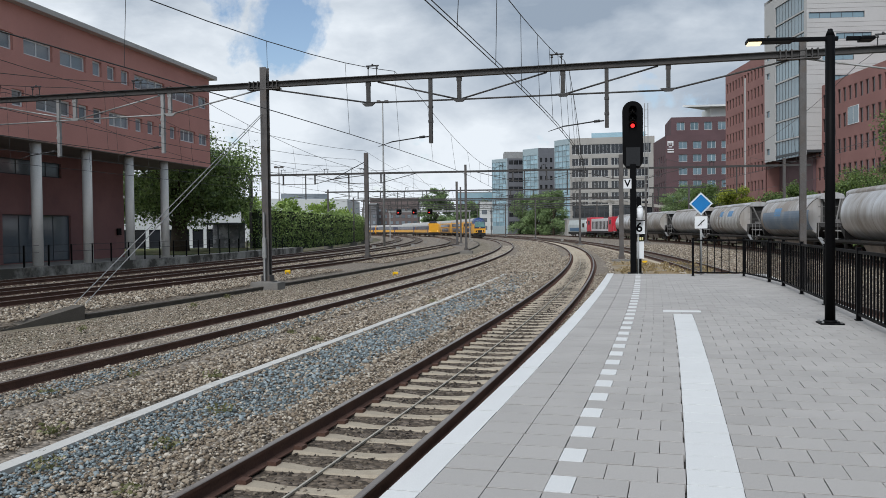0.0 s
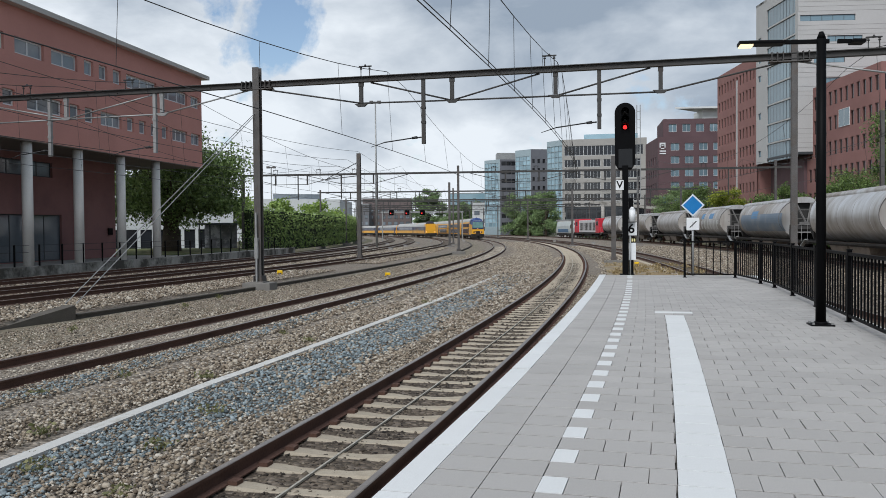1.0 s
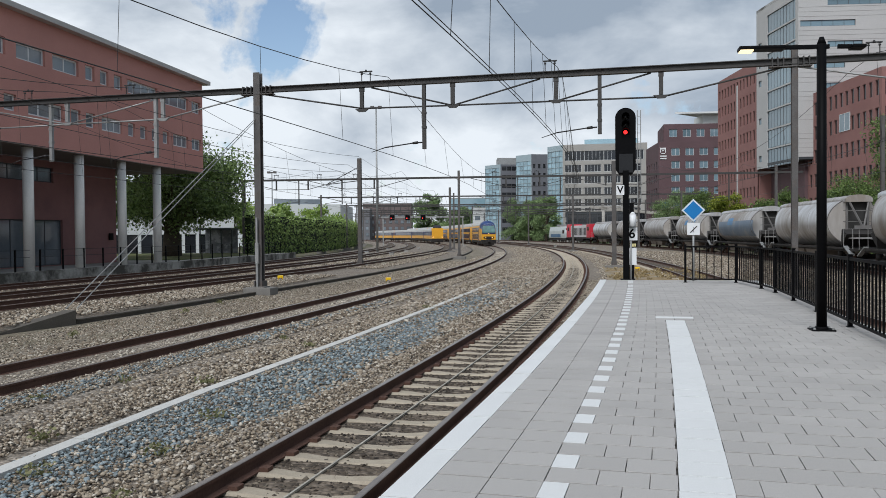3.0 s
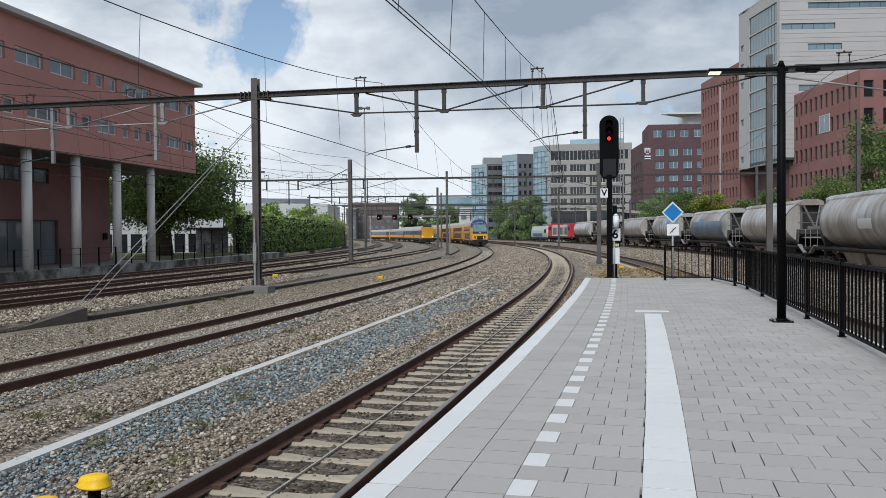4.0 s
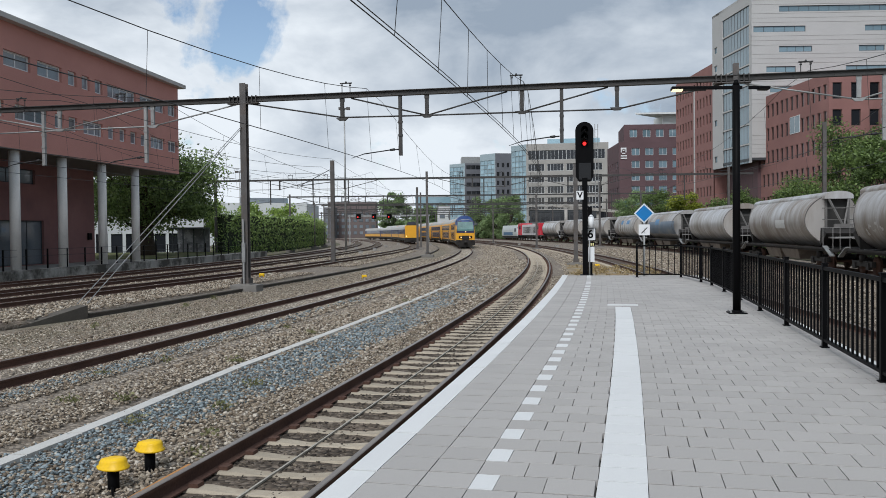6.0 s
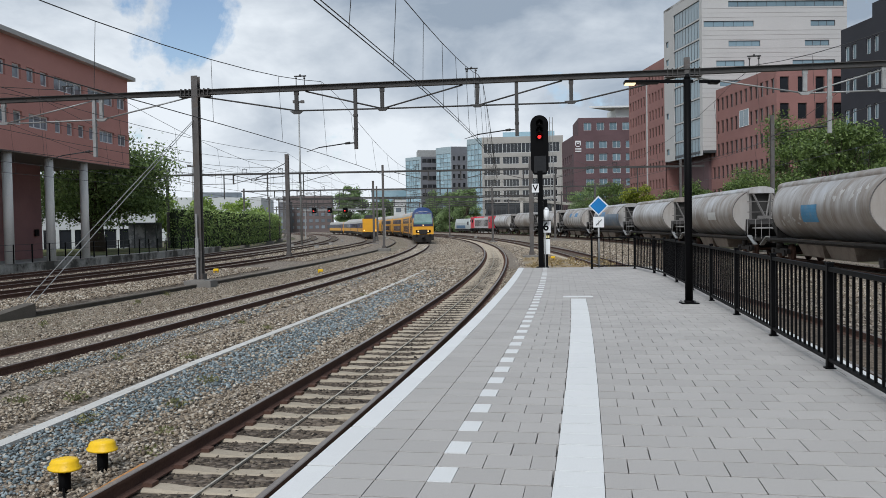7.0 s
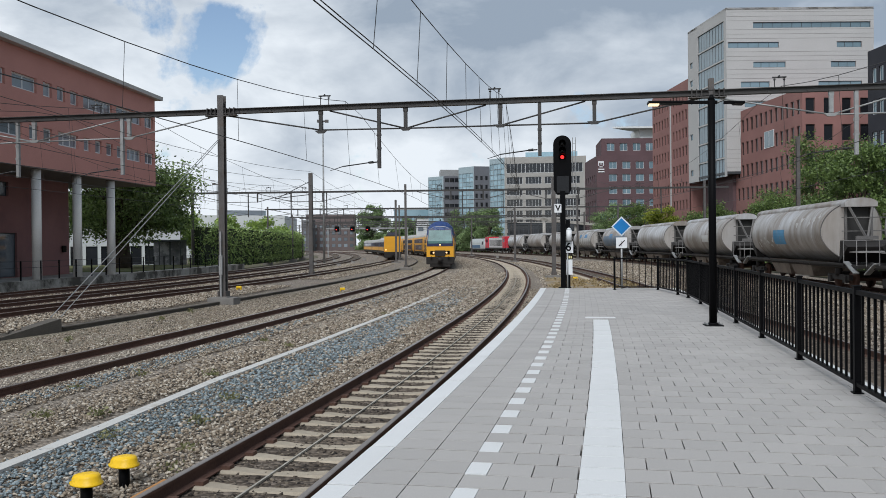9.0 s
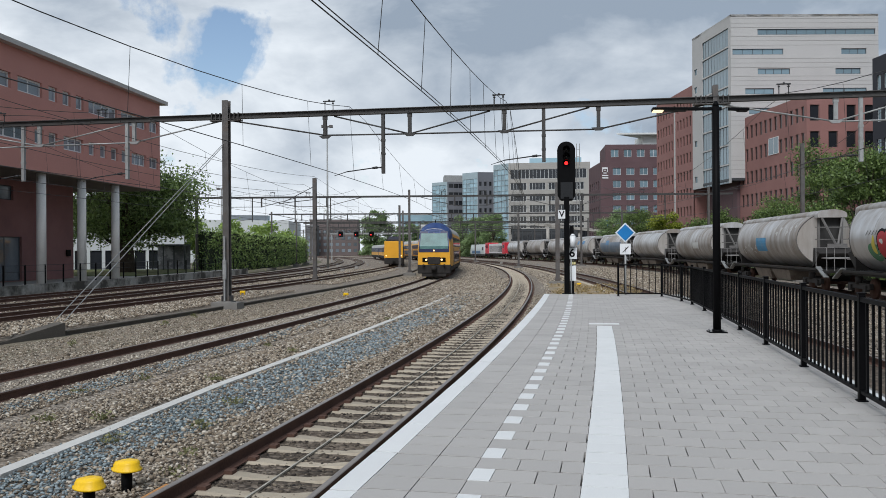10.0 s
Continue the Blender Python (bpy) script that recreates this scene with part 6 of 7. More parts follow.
HP = [at(-26.3, s_) for s_ in (86.5, 92, 98, 104, 112, 120, 130, 140, 152, 165, 180)]
hedge([(p.x, p.y) for p in HP], 4.9, 1.3, 3, LEAF_IVY, 0.13, 120, "tall wall of green ivy along the yard")
HP = [at(31, s_) for s_ in (55, 70, 90, 110, 130, 150)]
hedge([(p.x, p.y) for p in HP], 3.4, 1.6, 4, LEAF_OAK, 0.2, 34, "rough green shrubs behind the goods train")
HP = [at(30, s_) for s_ in (172, 190, 210)]
hedge([(p.x, p.y) for p in HP], 2.6, 1.6, 5, LEAF_FAR, 0.25, 25, "low green hedge beside the far goods tracks")

hedge([(20.5, 300), (25.5, 300), (31, 300)], 2.4, 1.8, 6, LEAF_FAR, 0.3, 40, "low clipped hedge before a beige shed")
shed = empty("trackside_shed", None, "low beige shed with a dark flat roof", "shed")
facade(shed, (22.4, 309), (31.2, 309), -0.3, 3.8, [(1.4, 3.0, 1.8, 3.2, 2), (5.4, 7.0, 1.8, 3.2, 2)], mat("shed_render", (0.42, 0.36, 0.26), 0.85, 0, 0.15, 0.6), M_FRAMED, M_SKYPANE)
plain(shed, "core", [(22.4, 309.3), (31.2, 309.3), (31.2, 315), (22.4, 315)], -0.3, 3.75, M_CONCRETE)
plain(shed, "roof", [(21.9, 308.4), (31.7, 308.4), (31.7, 315.6), (21.9, 315.6)], 3.8, 4.2, M_DARKCONC)

# weeds in the ballast
wd = []
rnd = random.Random(11)
for o, y in ((3.1, 21), (3.2, 13.2), (4.6, 14.6), (4.9, 13), (1.5, 15), (1.8, 16.5), (5.6, 11.5), (4.2, 12), (3.15, 16.8), (2.4, 13), (-3.6, 22), (-4.2, 28), (-4.6, 31), (3.25, 30), (5.9, 10.6), (2.0, 22)):
    p = at(o, y)
    wd.append((p.x, p.y, -0.15, 0.2 * rnd.uniform(.5, 1.2), 0.2, 0.09, 70))
ob = new("weeds", leaf_mesh("weeds", wd, 0.028, 9, leaf_material("weed_leaves", (0.09, 0.10, 0.035), (0.27, 0.26, 0.12))))
tagged(ob, "sparse green and yellowed weeds growing in the ballast", "weeds", kind="stuff")

# dry tufts on the grass strip
gd = []
for _ in range(150):
    p = at(rnd.uniform(9.2, 14.2), rnd.uniform(30.5, 58))
    gd.append((p.x, p.y, -0.12, 0.35, 0.35, 0.12, 26))
tagged(new("grass_tufts", leaf_mesh("grass_tufts", gd, 0.06, 12, leaf_material("dry_blades", (0.20, 0.14, 0.06), (0.46, 0.36, 0.19)))), "dry yellow grass tufts on stony ground", "grass", kind="stuff")
# pale switch boxes in the far yard
for o, y in ((-12.4, 96), (-12.5, 112), (-16.6, 104), (-16.4, 125), (-12.3, 134), (-4.6, 150), (-10.5, 160), (13.6, 120), (10.6, 142), (9.8, 172)):
    p = at(o, y)
    th = empty("switch_box", pose(p.x, p.y, -0.2, 0, 0, head(y)), "small grey concrete trackside switch box", "switch box", "trackside boxes")
    bm = bmesh.new(); box(bm, -0.24, 0.24, -0.2, 0.2, 0.0, 0.3, 0.03); part("case", bm, M_CONCRETE, th)
    bm = bmesh.new(); box(bm, -0.27, 0.27, -0.23, 0.23, 0.3, 0.34, 0.01); part("lid", bm, M_GALV, th)
# ---- trains ----
M_NAVY = mat("train_navy", (0.03, 0.035, 0.085), 0.45, 0, 0.15, 1.0)
M_ROOFG = mat("train_roof", (0.42, 0.42, 0.41), 0.6, 0, 0.15, 0.8, stain=((0.25, 0.22, 0.18), 0.8, 0.45, 0.75))
M_HEADL = mat("headlight", (1, 0.8, 0.5), 0.3, emit=(1.0, 0.55, 0.2), estr=1.8)
M_SCREEN = mat("windscreen", (0.10, 0.20, 0.19), 0.3, 0, 0.5, 0.9, spec=0.2)
M_SIDEWIN = mat("tinted_window", (0.03, 0.028, 0.04), 0.07, 0, 0.3, 0.5, spec=0.9)
M_BROWN = mat("train_brown", (0.12, 0.075, 0.09), 0.45, 0, 0.15, 1.0)


def loft(bm, sections, mats_, cap0=True, cap1=True):
    """Sections (y, [(x, z), ...]) joined in order; mats_: a material for each strip of the outline."""
    prev = None
    for y, prof in sections:
        cur = [bm.verts.new((x, y, z)) for x, z in prof]
        if prev:
            for j in range(len(prof) - 1):
                f = bm.faces.new((prev[j], prev[j + 1], cur[j + 1], cur[j])); f.material_index = mats_[j]
        prev = cur
        if y == sections[0][0] and cap0:
            bm.faces.new(cur).material_index = mats_[1]
    if cap1:
        bm.faces.new(prev[::-1]).material_index = mats_[1]


def bogie(parent, y, r=0.46, wb=1.3):
    bm = bmesh.new()
    for s_ in (-1, 1):
        box(bm, s_ * 1.05 - 0.09, s_ * 1.05 + 0.09, -wb - 0.45, wb + 0.45, 0.42, 0.68, 0.02)
        for d in (-wb, wb):
            box(bm, s_ * 1.12 - 0.1, s_ * 1.12 + 0.1, d - 0.18, d + 0.18, 0.3, 0.62, 0.03)
        tube(bm, (s_ * 1.1, 0, 0.62), (s_ * 1.1, 0, 0.98), 0.16, n=10)
    box(bm, -1.0, 1.0, -0.25, 0.25, 0.45, 0.8)
    b = part("bogie", bm, M_UNDER, parent); b.matrix_basis = pose(0, y, 0)
    for d in (-wb, wb):
        bm = bmesh.new()
        for s_ in (-1, 1):
            tube(bm, (s_ * 0.82, d, r), (s_ * 0.69, d, r), r, r * 1.0, 20); tube(bm, (s_ * 0.69, d, r), (s_ * 0.66, d, r), r * 1.05, n=20)
        tube(bm, (-0.8, d, r), (0.8, d, r), 0.08, n=8)
        part("wheelset", bm, M_RAIL, b)
    return b


# body outline of the double-decker, left foot over the roof to the right foot
DD = [(-1.32, 0.55), (-1.38, 0.95), (-1.39, 1.25), (-1.39, 2.05), (-1.39, 2.62), (-1.37, 3.25), (-1.3, 3.75), (-1.2, 4.02), (-1.02, 4.25), (-0.8, 4.43), (-0.55, 4.55), (0.0, 4.63), (0.55, 4.55), (0.8, 4.43), (1.02, 4.25), (1.2, 4.02), (1.3, 3.75), (1.37, 3.25), (1.39, 2.62), (1.39, 2.05), (1.39, 1.25), (1.38, 0.95), (1.32, 0.55)]
DDM = [1] + [0] * 5 + [2] * 10 + [0] * 5 + [1]


def dd_car(cab):
    th = empty("double_deck_car", None, "yellow double-deck driving car with blue cab roof and lit headlights" if cab else "yellow and blue double-deck railway coach with pale roof", "train car", "double-deck train")
    ln = 26.2
    bm = bmesh.new()
    if cab:
        low = [(x * 0.95, z if z < 2.2 else 2.2 + (z - 2.2) * 0.18) for x, z in DD]
        mid = [(x * 0.96, z if z < 2.2 else 2.2 + (z - 2.2) * 0.78) for x, z in DD]
        secs = [(0.0, low), (0.55, mid), (1.5, [(x * 0.985, z if z < 2.2 else 2.2 + (z - 2.2) * 0.97) for x, z in DD]), (2.6, DD), (ln, DD)]
        loft(bm, secs, DDM)
        body = part("body", bm, (M_YELLOW, M_UNDER, M_ROOFG), th)
        # blue crown of the cab, a shell over the nose
        bm = bmesh.new()
        cr = [p for p in DD if p[1] > 3.2]
        grow = lambda k, f, d: [(x * k + (0.012 if x > 0 else -0.012), 2.2 + (z - 2.2) * f + 0.014) for x, z in cr]
        loft(bm, [(0.40, grow(0.958, 0.63, 0)), (0.50, grow(0.961, 0.74, 0)), (0.62, grow(0.962, 0.80, 0)), (1.5, grow(0.986, 0.975, 0)), (2.6, grow(1, 1.0, 0)), (4.6, grow(1, 1.0, 0))], [0] * (len(cr) - 1), False, False)
        bmesh.ops.solidify(bm, geom=bm.faces[:], thickness=0.02)
        part("blue_crown", bm, M_BLUE, th)
        # front: windscreen with dark blue surround, lamps, coupler, plough
        bm = bmesh.new()

        def quad_front(bm, x, z0, z1, out, mi=0, x2=None):
            fy = lambda z: 0.0 if z < 2.62 else (z - 2.62) / 1.41 * 0.55
            x2 = x if x2 is None else x2
            vs = [bm.verts.new((-x, fy(z0) - out, z0)), bm.verts.new((x, fy(z0) - out, z0)), bm.verts.new((x2, fy(z1) - out, z1)), bm.verts.new((-x2, fy(z1) - out, z1))]
            vb = [bm.verts.new(v.co + Vector((0, 0.06 + out, 0))) for v in vs]
            bm.faces.new(vs); bm.faces.new(vb[::-1])
            for i in range(4):
                bm.faces.new((vs[i], vb[i], vb[(i + 1) % 4], vs[(i + 1) % 4]))
        quad_front(bm, 1.27, 2.12, 2.62, 0.02, 0, 1.26); quad_front(bm, 1.26, 2.62, 3.85, 0.02, 0, 1.12)
        part("windscreen_surround", bm, M_NAVY, th)
        bm = bmesh.new(); quad_front(bm, 1.17, 2.4, 2.62, 0.035, 0, 1.16); quad_front(bm, 1.16, 2.62, 3.68, 0.035, 0, 1.06)
        part("windscreen", bm, M_SCREEN, th, "green-tinted windscreen")
        bm = bmesh.new(); box(bm, -0.5, 0.5, -0.14, 0.1, 1.15, 1.72, 0.03); part("gangway_panel", bm, M_UNDER, th)
        for x in (-0.72, 0.72):
            bm = bmesh.new(); box(bm, x - 0.24, x + 0.24, -0.05, 0.02, 1.32, 1.68, 0.04); lp = part("lamp_box", bm, M_BLACK, th)
            bm = bmesh.new(); tube(bm, (x - 0.09 * (1 if x < 0 else -1) * -1, -0.075, 1.5), (x - 0.09 * (1 if x < 0 else -1) * -1, -0.05, 1.5), 0.085, n=14); part("headlight", bm, M_HEADL, lp, "lit warm headlight")
        bm = bmesh.new(); tube(bm, (0, -0.05, 2.26), (0, 0.0, 2.26), 0.07, n=12); part("top_headlight", bm, M_HEADL, th, "lit warm headlight")
        bm = bmesh.new()
        box(bm, -1.36, 1.36, -0.06, 1.4, 0.36, 1.1, 0.1); box(bm, -1.0, 1.0, -0.02, 0.8, 0.12, 0.45, 0.04)
        part("plough", bm, M_UNDER, th)
        bm = bmesh.new(); box(bm, -0.22, 0.22, -0.5, 0.1, 0.62, 0.98, 0.04); tube(bm, (0, -0.62, 0.8), (0, -0.4, 0.8), 0.2, n=12)
        for x in (-0.85, 0.85):
            tube(bm, (x, -0.35, 1.05), (x, 0.0, 1.05), 0.09, n=10)
        part("coupler", bm, M_UNDER, th)
        for x in (-0.45, 0.35):
            bm = bmesh.new(); beam(bm, (x, 0.1, 2.62), (x + 0.25, 0.4, 3.3), 0.02, 0.03); part("wiper", bm, M_BLACK, th)
        bm = bmesh.new(); tube(bm, (0, 2.2, 4.5), (0, 2.2, 4.85), 0.06, 0.04, n=8); part("horn", bm, M_BLACK, th)
        y0 = 3.6
    else:
        loft(bm, [(0.15, DD), (ln, DD)], DDM)
        body = part("body", bm, (M_YELLOW, M_UNDER, M_ROOFG), th)
        bm = bmesh.new(); box(bm, -0.9, 0.9, -0.35, 0.16, 0.9, 3.2); part("gangway", bm, M_UNDER, th)
        y0 = 1.2
    for s_ in (-1, 1):
        x = s_ * 1.395
        for z0, z1, a, b in ((1.28, 2.1, y0 + 4.2, ln - 4.8), (2.72, 3.3, y0 + 1.8, ln - 2.2)):
            bm = bmesh.new(); box(bm, min(x, x - s_ * 0.03), max(x, x - s_ * 0.03) + 0.004 * s_, a, b, z0 - 0.12, z1 + 0.12)
            band = part("window_band", bm, M_NAVY if z0 > 2 else M_BROWN, th)
            n = int((b - a) / 1.75)
            for i in range(n):
                ya = a + (b - a) * (i + 0.12) / n; yb = a + (b - a) * (i + 0.88) / n
                xx = x + s_ * 0.008
                bm = bmesh.new(); box(bm, min(xx, x), max(xx, x) + 0.003 * s_, ya, yb, z0, z1); part("window", bm, M_SIDEWIN, band)
        for yd in (y0 + 2.2, ln - 3.2):
            bm = bmesh.new(); box(bm, min(x, x + s_ * 0.012), max(x, x + s_ * 0.012), yd, yd + 1.4, 0.75, 2.5); d = part("door", bm, M_NAVY, th)
            bm = bmesh.new(); box(bm, min(x, x + s_ * 0.018), max(x, x + s_ * 0.018), yd + 0.2, yd + 1.2, 1.5, 2.35); part("door_window", bm, M_SIDEWIN, d)
    bogie(th, 4.2); bogie(th, ln - 4.0)
    return th


ICM = [(-1.36, 0.6), (-1.42, 1.1), (-1.43, 1.9), (-1.42, 2.9), (-1.28, 3.35), (-0.9, 3.62), (0.9, 3.62), (1.28, 3.35), (1.42, 2.9), (1.43, 1.9), (1.42, 1.1), (1.36, 0.6)]


def ic_car(cab):
    th = empty("intercity_car", None, "yellow intercity driving car with a raised cab and lit headlights" if cab else "yellow and dark blue intercity coach", "train car", "intercity train")
    ln = 26.5
    bm = bmesh.new()
    loft(bm, [(0.0, [(x * 0.97, z) for x, z in ICM]), (0.35, ICM), (ln, ICM)], [1, 0, 2, 3, 3, 3, 3, 3, 2, 0, 1])
    part("body", bm, (M_YELLOW, M_UNDER, M_NAVY, M_ROOFG), th)
    if cab:
        bm = bmesh.new(); box(bm, -1.36, 1.36, -0.12, 2.4, 1.05, 3.66, 0.08); part("front_panel", bm, M_YELLOW, th)
        bm = bmesh.new()
        loft(bm, [(0.2, [(-1.2, 3.6), (-1.0, 3.75), (1.0, 3.75), (1.2, 3.6)]), (0.7, [(-1.1, 3.6), (-0.75, 4.35), (0.75, 4.35), (1.1, 3.6)]), (2.6, [(-1.0, 3.6), (-0.7, 4.4), (0.7, 4.4), (1.0, 3.6)]), (4.2, [(-0.8, 3.6), (-0.5, 3.7), (0.5, 3.7), (0.8, 3.6)])], [0, 0, 0])
        dome = part("cab_dome", bm, M_UNDER, th)
        bm = bmesh.new(); vs = [bm.verts.new(v) for v in ((-0.88, 0.3, 3.86), (0.88, 0.3, 3.86), (0.68, 0.6, 4.3), (-0.68, 0.6, 4.3))]; vb = [bm.verts.new(v.co + Vector((0, 0.1, -0.02))) for v in vs]
        bm.faces.new(vs); bm.faces.new(vb[::-1])
        for i in range(4):
            bm.faces.new((vs[i], vb[i], vb[(i + 1) % 4], vs[(i + 1) % 4]))
        part("cab_window", bm, M_SIDEWIN, dome)
        for x in (-1.1, 1.1):
            bm = bmesh.new(); tube(bm, (x, -0.16, 1.5), (x, -0.1, 1.5), 0.1, n=12); part("headlight", bm, M_HEADL, th, "lit warm headlight")
        bm = bmesh.new(); box(bm, -1.38, 1.38, -0.13, 1.2, 0.25, 1.22, 0.1); box(bm, -0.2, 0.2, -0.6, 0, 0.65, 1.0); part("plough", bm, M_UNDER, th)
        bm = bmesh.new(); box(bm, -0.45, 0.45, -0.135, -0.1, 1.5, 3.2); part("front_door", bm, M_YELLOW, th)
    for s_ in (-1, 1):
        x = s_ * 1.43
        n = 11
        for i in range(n):
            ya, yb = 3.4 + 1.85 * i, 4.85 + 1.85 * i
            bm = bmesh.new(); box(bm, min(x, x + s_ * 0.01), max(x, x + s_ * 0.01), ya, yb, 2.0, 2.75); part("window", bm, M_SIDEWIN, th)
        bm = bmesh.new(); box(bm, min(x, x + s_ * 0.014), max(x, x + s_ * 0.014), 1.6, 2.6, 0.8, 2.7); part("door", bm, M_NAVY, th)
    bogie(th, 4.2); bogie(th, ln - 4.2)
    return th


# hopper wagons
M_RAILW = mat("pale_ironwork", (0.30, 0.29, 0.28), 0.6, 0.1, 0.2, 1.0)
M_CHUTE = mat("rusty_chute", (0.19, 0.16, 0.135), 0.7, 0.1, 0.25, 0.8, stain=((0.09, 0.065, 0.05), 0.9, 0.45, 0.7))
M_TANKEND = mat("wagon_end_wall", (0.04, 0.038, 0.036), 0.7, 0.1, 0.2, 0.8)
M_TANKFRAME = mat("wagon_end_frame", (0.16, 0.152, 0.145), 0.6, 0.2, 0.25, 1.0)


def tank_material(name, color, dirt, shift):
    """Dull aluminium-grey paint with brown dust in upright runs and broad clouds."""
    m = bpy.data.materials.new(name); m.use_nodes = True
    n, l = m.node_tree.nodes, m.node_tree.links
    b = n["Principled BSDF"]; b.inputs["Metallic"].default_value = 0.55
    co = n.new("ShaderNodeTexCoord"); oi = n.new("ShaderNodeObjectInfo")
    mv = n.new("ShaderNodeVectorMath"); mv.operation = "SCALE"; mv.inputs[0].default_value = (37, 91, 53)
    l.new(oi.outputs["Random"], mv.inputs["Scale"])
    ad = n.new("ShaderNodeVectorMath"); ad.operation = "ADD"
    l.new(co.outputs["Object"], ad.inputs[0]); l.new(mv.outputs[0], ad.inputs[1])
    mp = n.new("ShaderNodeMapping"); mp.inputs["Scale"].default_value = (1.0, 1.3, 0.22)
    l.new(ad.outputs[0], mp.inputs["Vector"])
    runs = n.new("ShaderNodeTexNoise"); runs.inputs["Scale"].default_value = 1.0; runs.inputs["Detail"].default_value = 7; runs.inputs["Roughness"].default_value = 0.65
    l.new(mp.outputs[0], runs.inputs["Vector"])
    cloud = n.new("ShaderNodeTexNoise"); cloud.inputs["Scale"].default_value = 0.33; cloud.inputs["Detail"].default_value = 8
    l.new(ad.outputs[0], cloud.inputs["Vector"])
    sm = n.new("ShaderNodeMath"); sm.operation = "ADD"
    l.new(runs.outputs["Fac"], sm.inputs[0]); l.new(cloud.outputs["Fac"], sm.inputs[1])
    rn = n.new("ShaderNodeMath"); rn.operation = "MULTIPLY_ADD"; rn.inputs[1].default_value = 0.22
    l.new(oi.outputs["Random"], rn.inputs[0]); l.new(sm.outputs[0], rn.inputs[2])
    q = n.new("ShaderNodeMapRange"); q.inputs["From Min"].default_value, q.inputs["From Max"].default_value = 0.86 + shift, 1.34 + shift
    l.new(rn.outputs[0], q.inputs["Value"])
    mx = n.new("ShaderNodeMix"); mx.data_type = "RGBA"; mx.inputs["A"].default_value = (*color, 1); mx.inputs["B"].default_value = (*dirt, 1)
    l.new(q.outputs[0], mx.inputs["Factor"]); l.new(mx.outputs["Result"], b.inputs["Base Color"])
    q2 = n.new("ShaderNodeMapRange"); q2.inputs["To Min"].default_value, q2.inputs["To Max"].default_value = 0.36, 0.62
    l.new(q.outputs[0], q2.inputs["Value"]); l.new(q2.outputs[0], b.inputs["Roughness"])
    return m


M_TANK = tank_material("wagon_tank", (0.61, 0.61, 0.615), (0.31, 0.27, 0.235), 0.0)
# same dusty paint, lightened as if the angled end plates caught more light
M_TAPERLIT = tank_material("wagon_taper_lit", (0.62, 0.60, 0.575), (0.40, 0.35, 0.305), 0.0)
WL = 14.2      # tank length
OV = [(1.45 * math.sin(a) * (1.0 if math.cos(a) > 0 else 1 - 0.16 * (-math.cos(a)) ** 2), 2.72 + 1.52 * math.cos(a)) for a in [2 * math.pi * i / 36 for i in range(37)]]


def skin(a, out=0.0):
    """The tank's outline at angle a from the top, towards the platform (-x)."""
    k = 1.0 if math.cos(a) > 0 else 1 - 0.16 * math.cos(a) ** 2
    return (-(1.45 + out) * math.sin(a) * k, 2.72 + (1.52 + out) * math.cos(a))


def patch(parent, name, y0, y1, a0, a1, material, slant=0.0, n=5):
    """A painted patch on the tank's flank, following its curve."""
    bm = bmesh.new(); prev = None
    for i in range(n + 1):
        a = a0 + (a1 - a0) * i / n
        x, z = skin(a, 0.012); d = slant * (i / n)
        cur = [bm.verts.new((x, y0 + d, z)), bm.verts.new((x, y1 + d, z))]
        if prev:
            bm.faces.new((prev[0], prev[1], cur[1], cur[0]))
        prev = cur
    return part(name, bm, material, parent)


def blob(parent, name, y, a, ry, ra, material, out=0.012, n=22, wob=0.12, seed=0):
    """A sprayed blob on the tank's flank."""
    rn = random.Random(seed); bm = bmesh.new()
    ph = [rn.uniform(0, 6.28) for _ in range(3)]
    pts = []
    for r_ in (0.0, 0.35, 0.7, 1.0):
        ring = []
        for i in range(n):
            q = 2 * math.pi * i / n
            k = r_ * (1 + wob * math.sin(2 * q + ph[0]) + wob * math.sin(3 * q + ph[1]))
            x, z = skin(a + ra * k * math.sin(q), out)
            ring.append((x, y + ry * k * math.cos(q), z))
        pts.append([bm.verts.new(c) for c in ring] if r_ else [bm.verts.new(ring[0])])
    for i in range(n):
        bm.faces.new((pts[0][0], pts[1][i], pts[1][(i + 1) % n]))
        for p, q in zip(pts[1:], pts[2:]):
            bm.faces.new((p[i], q[i], q[(i + 1) % n], p[(i + 1) % n]))
    return part(name, bm, material, parent)


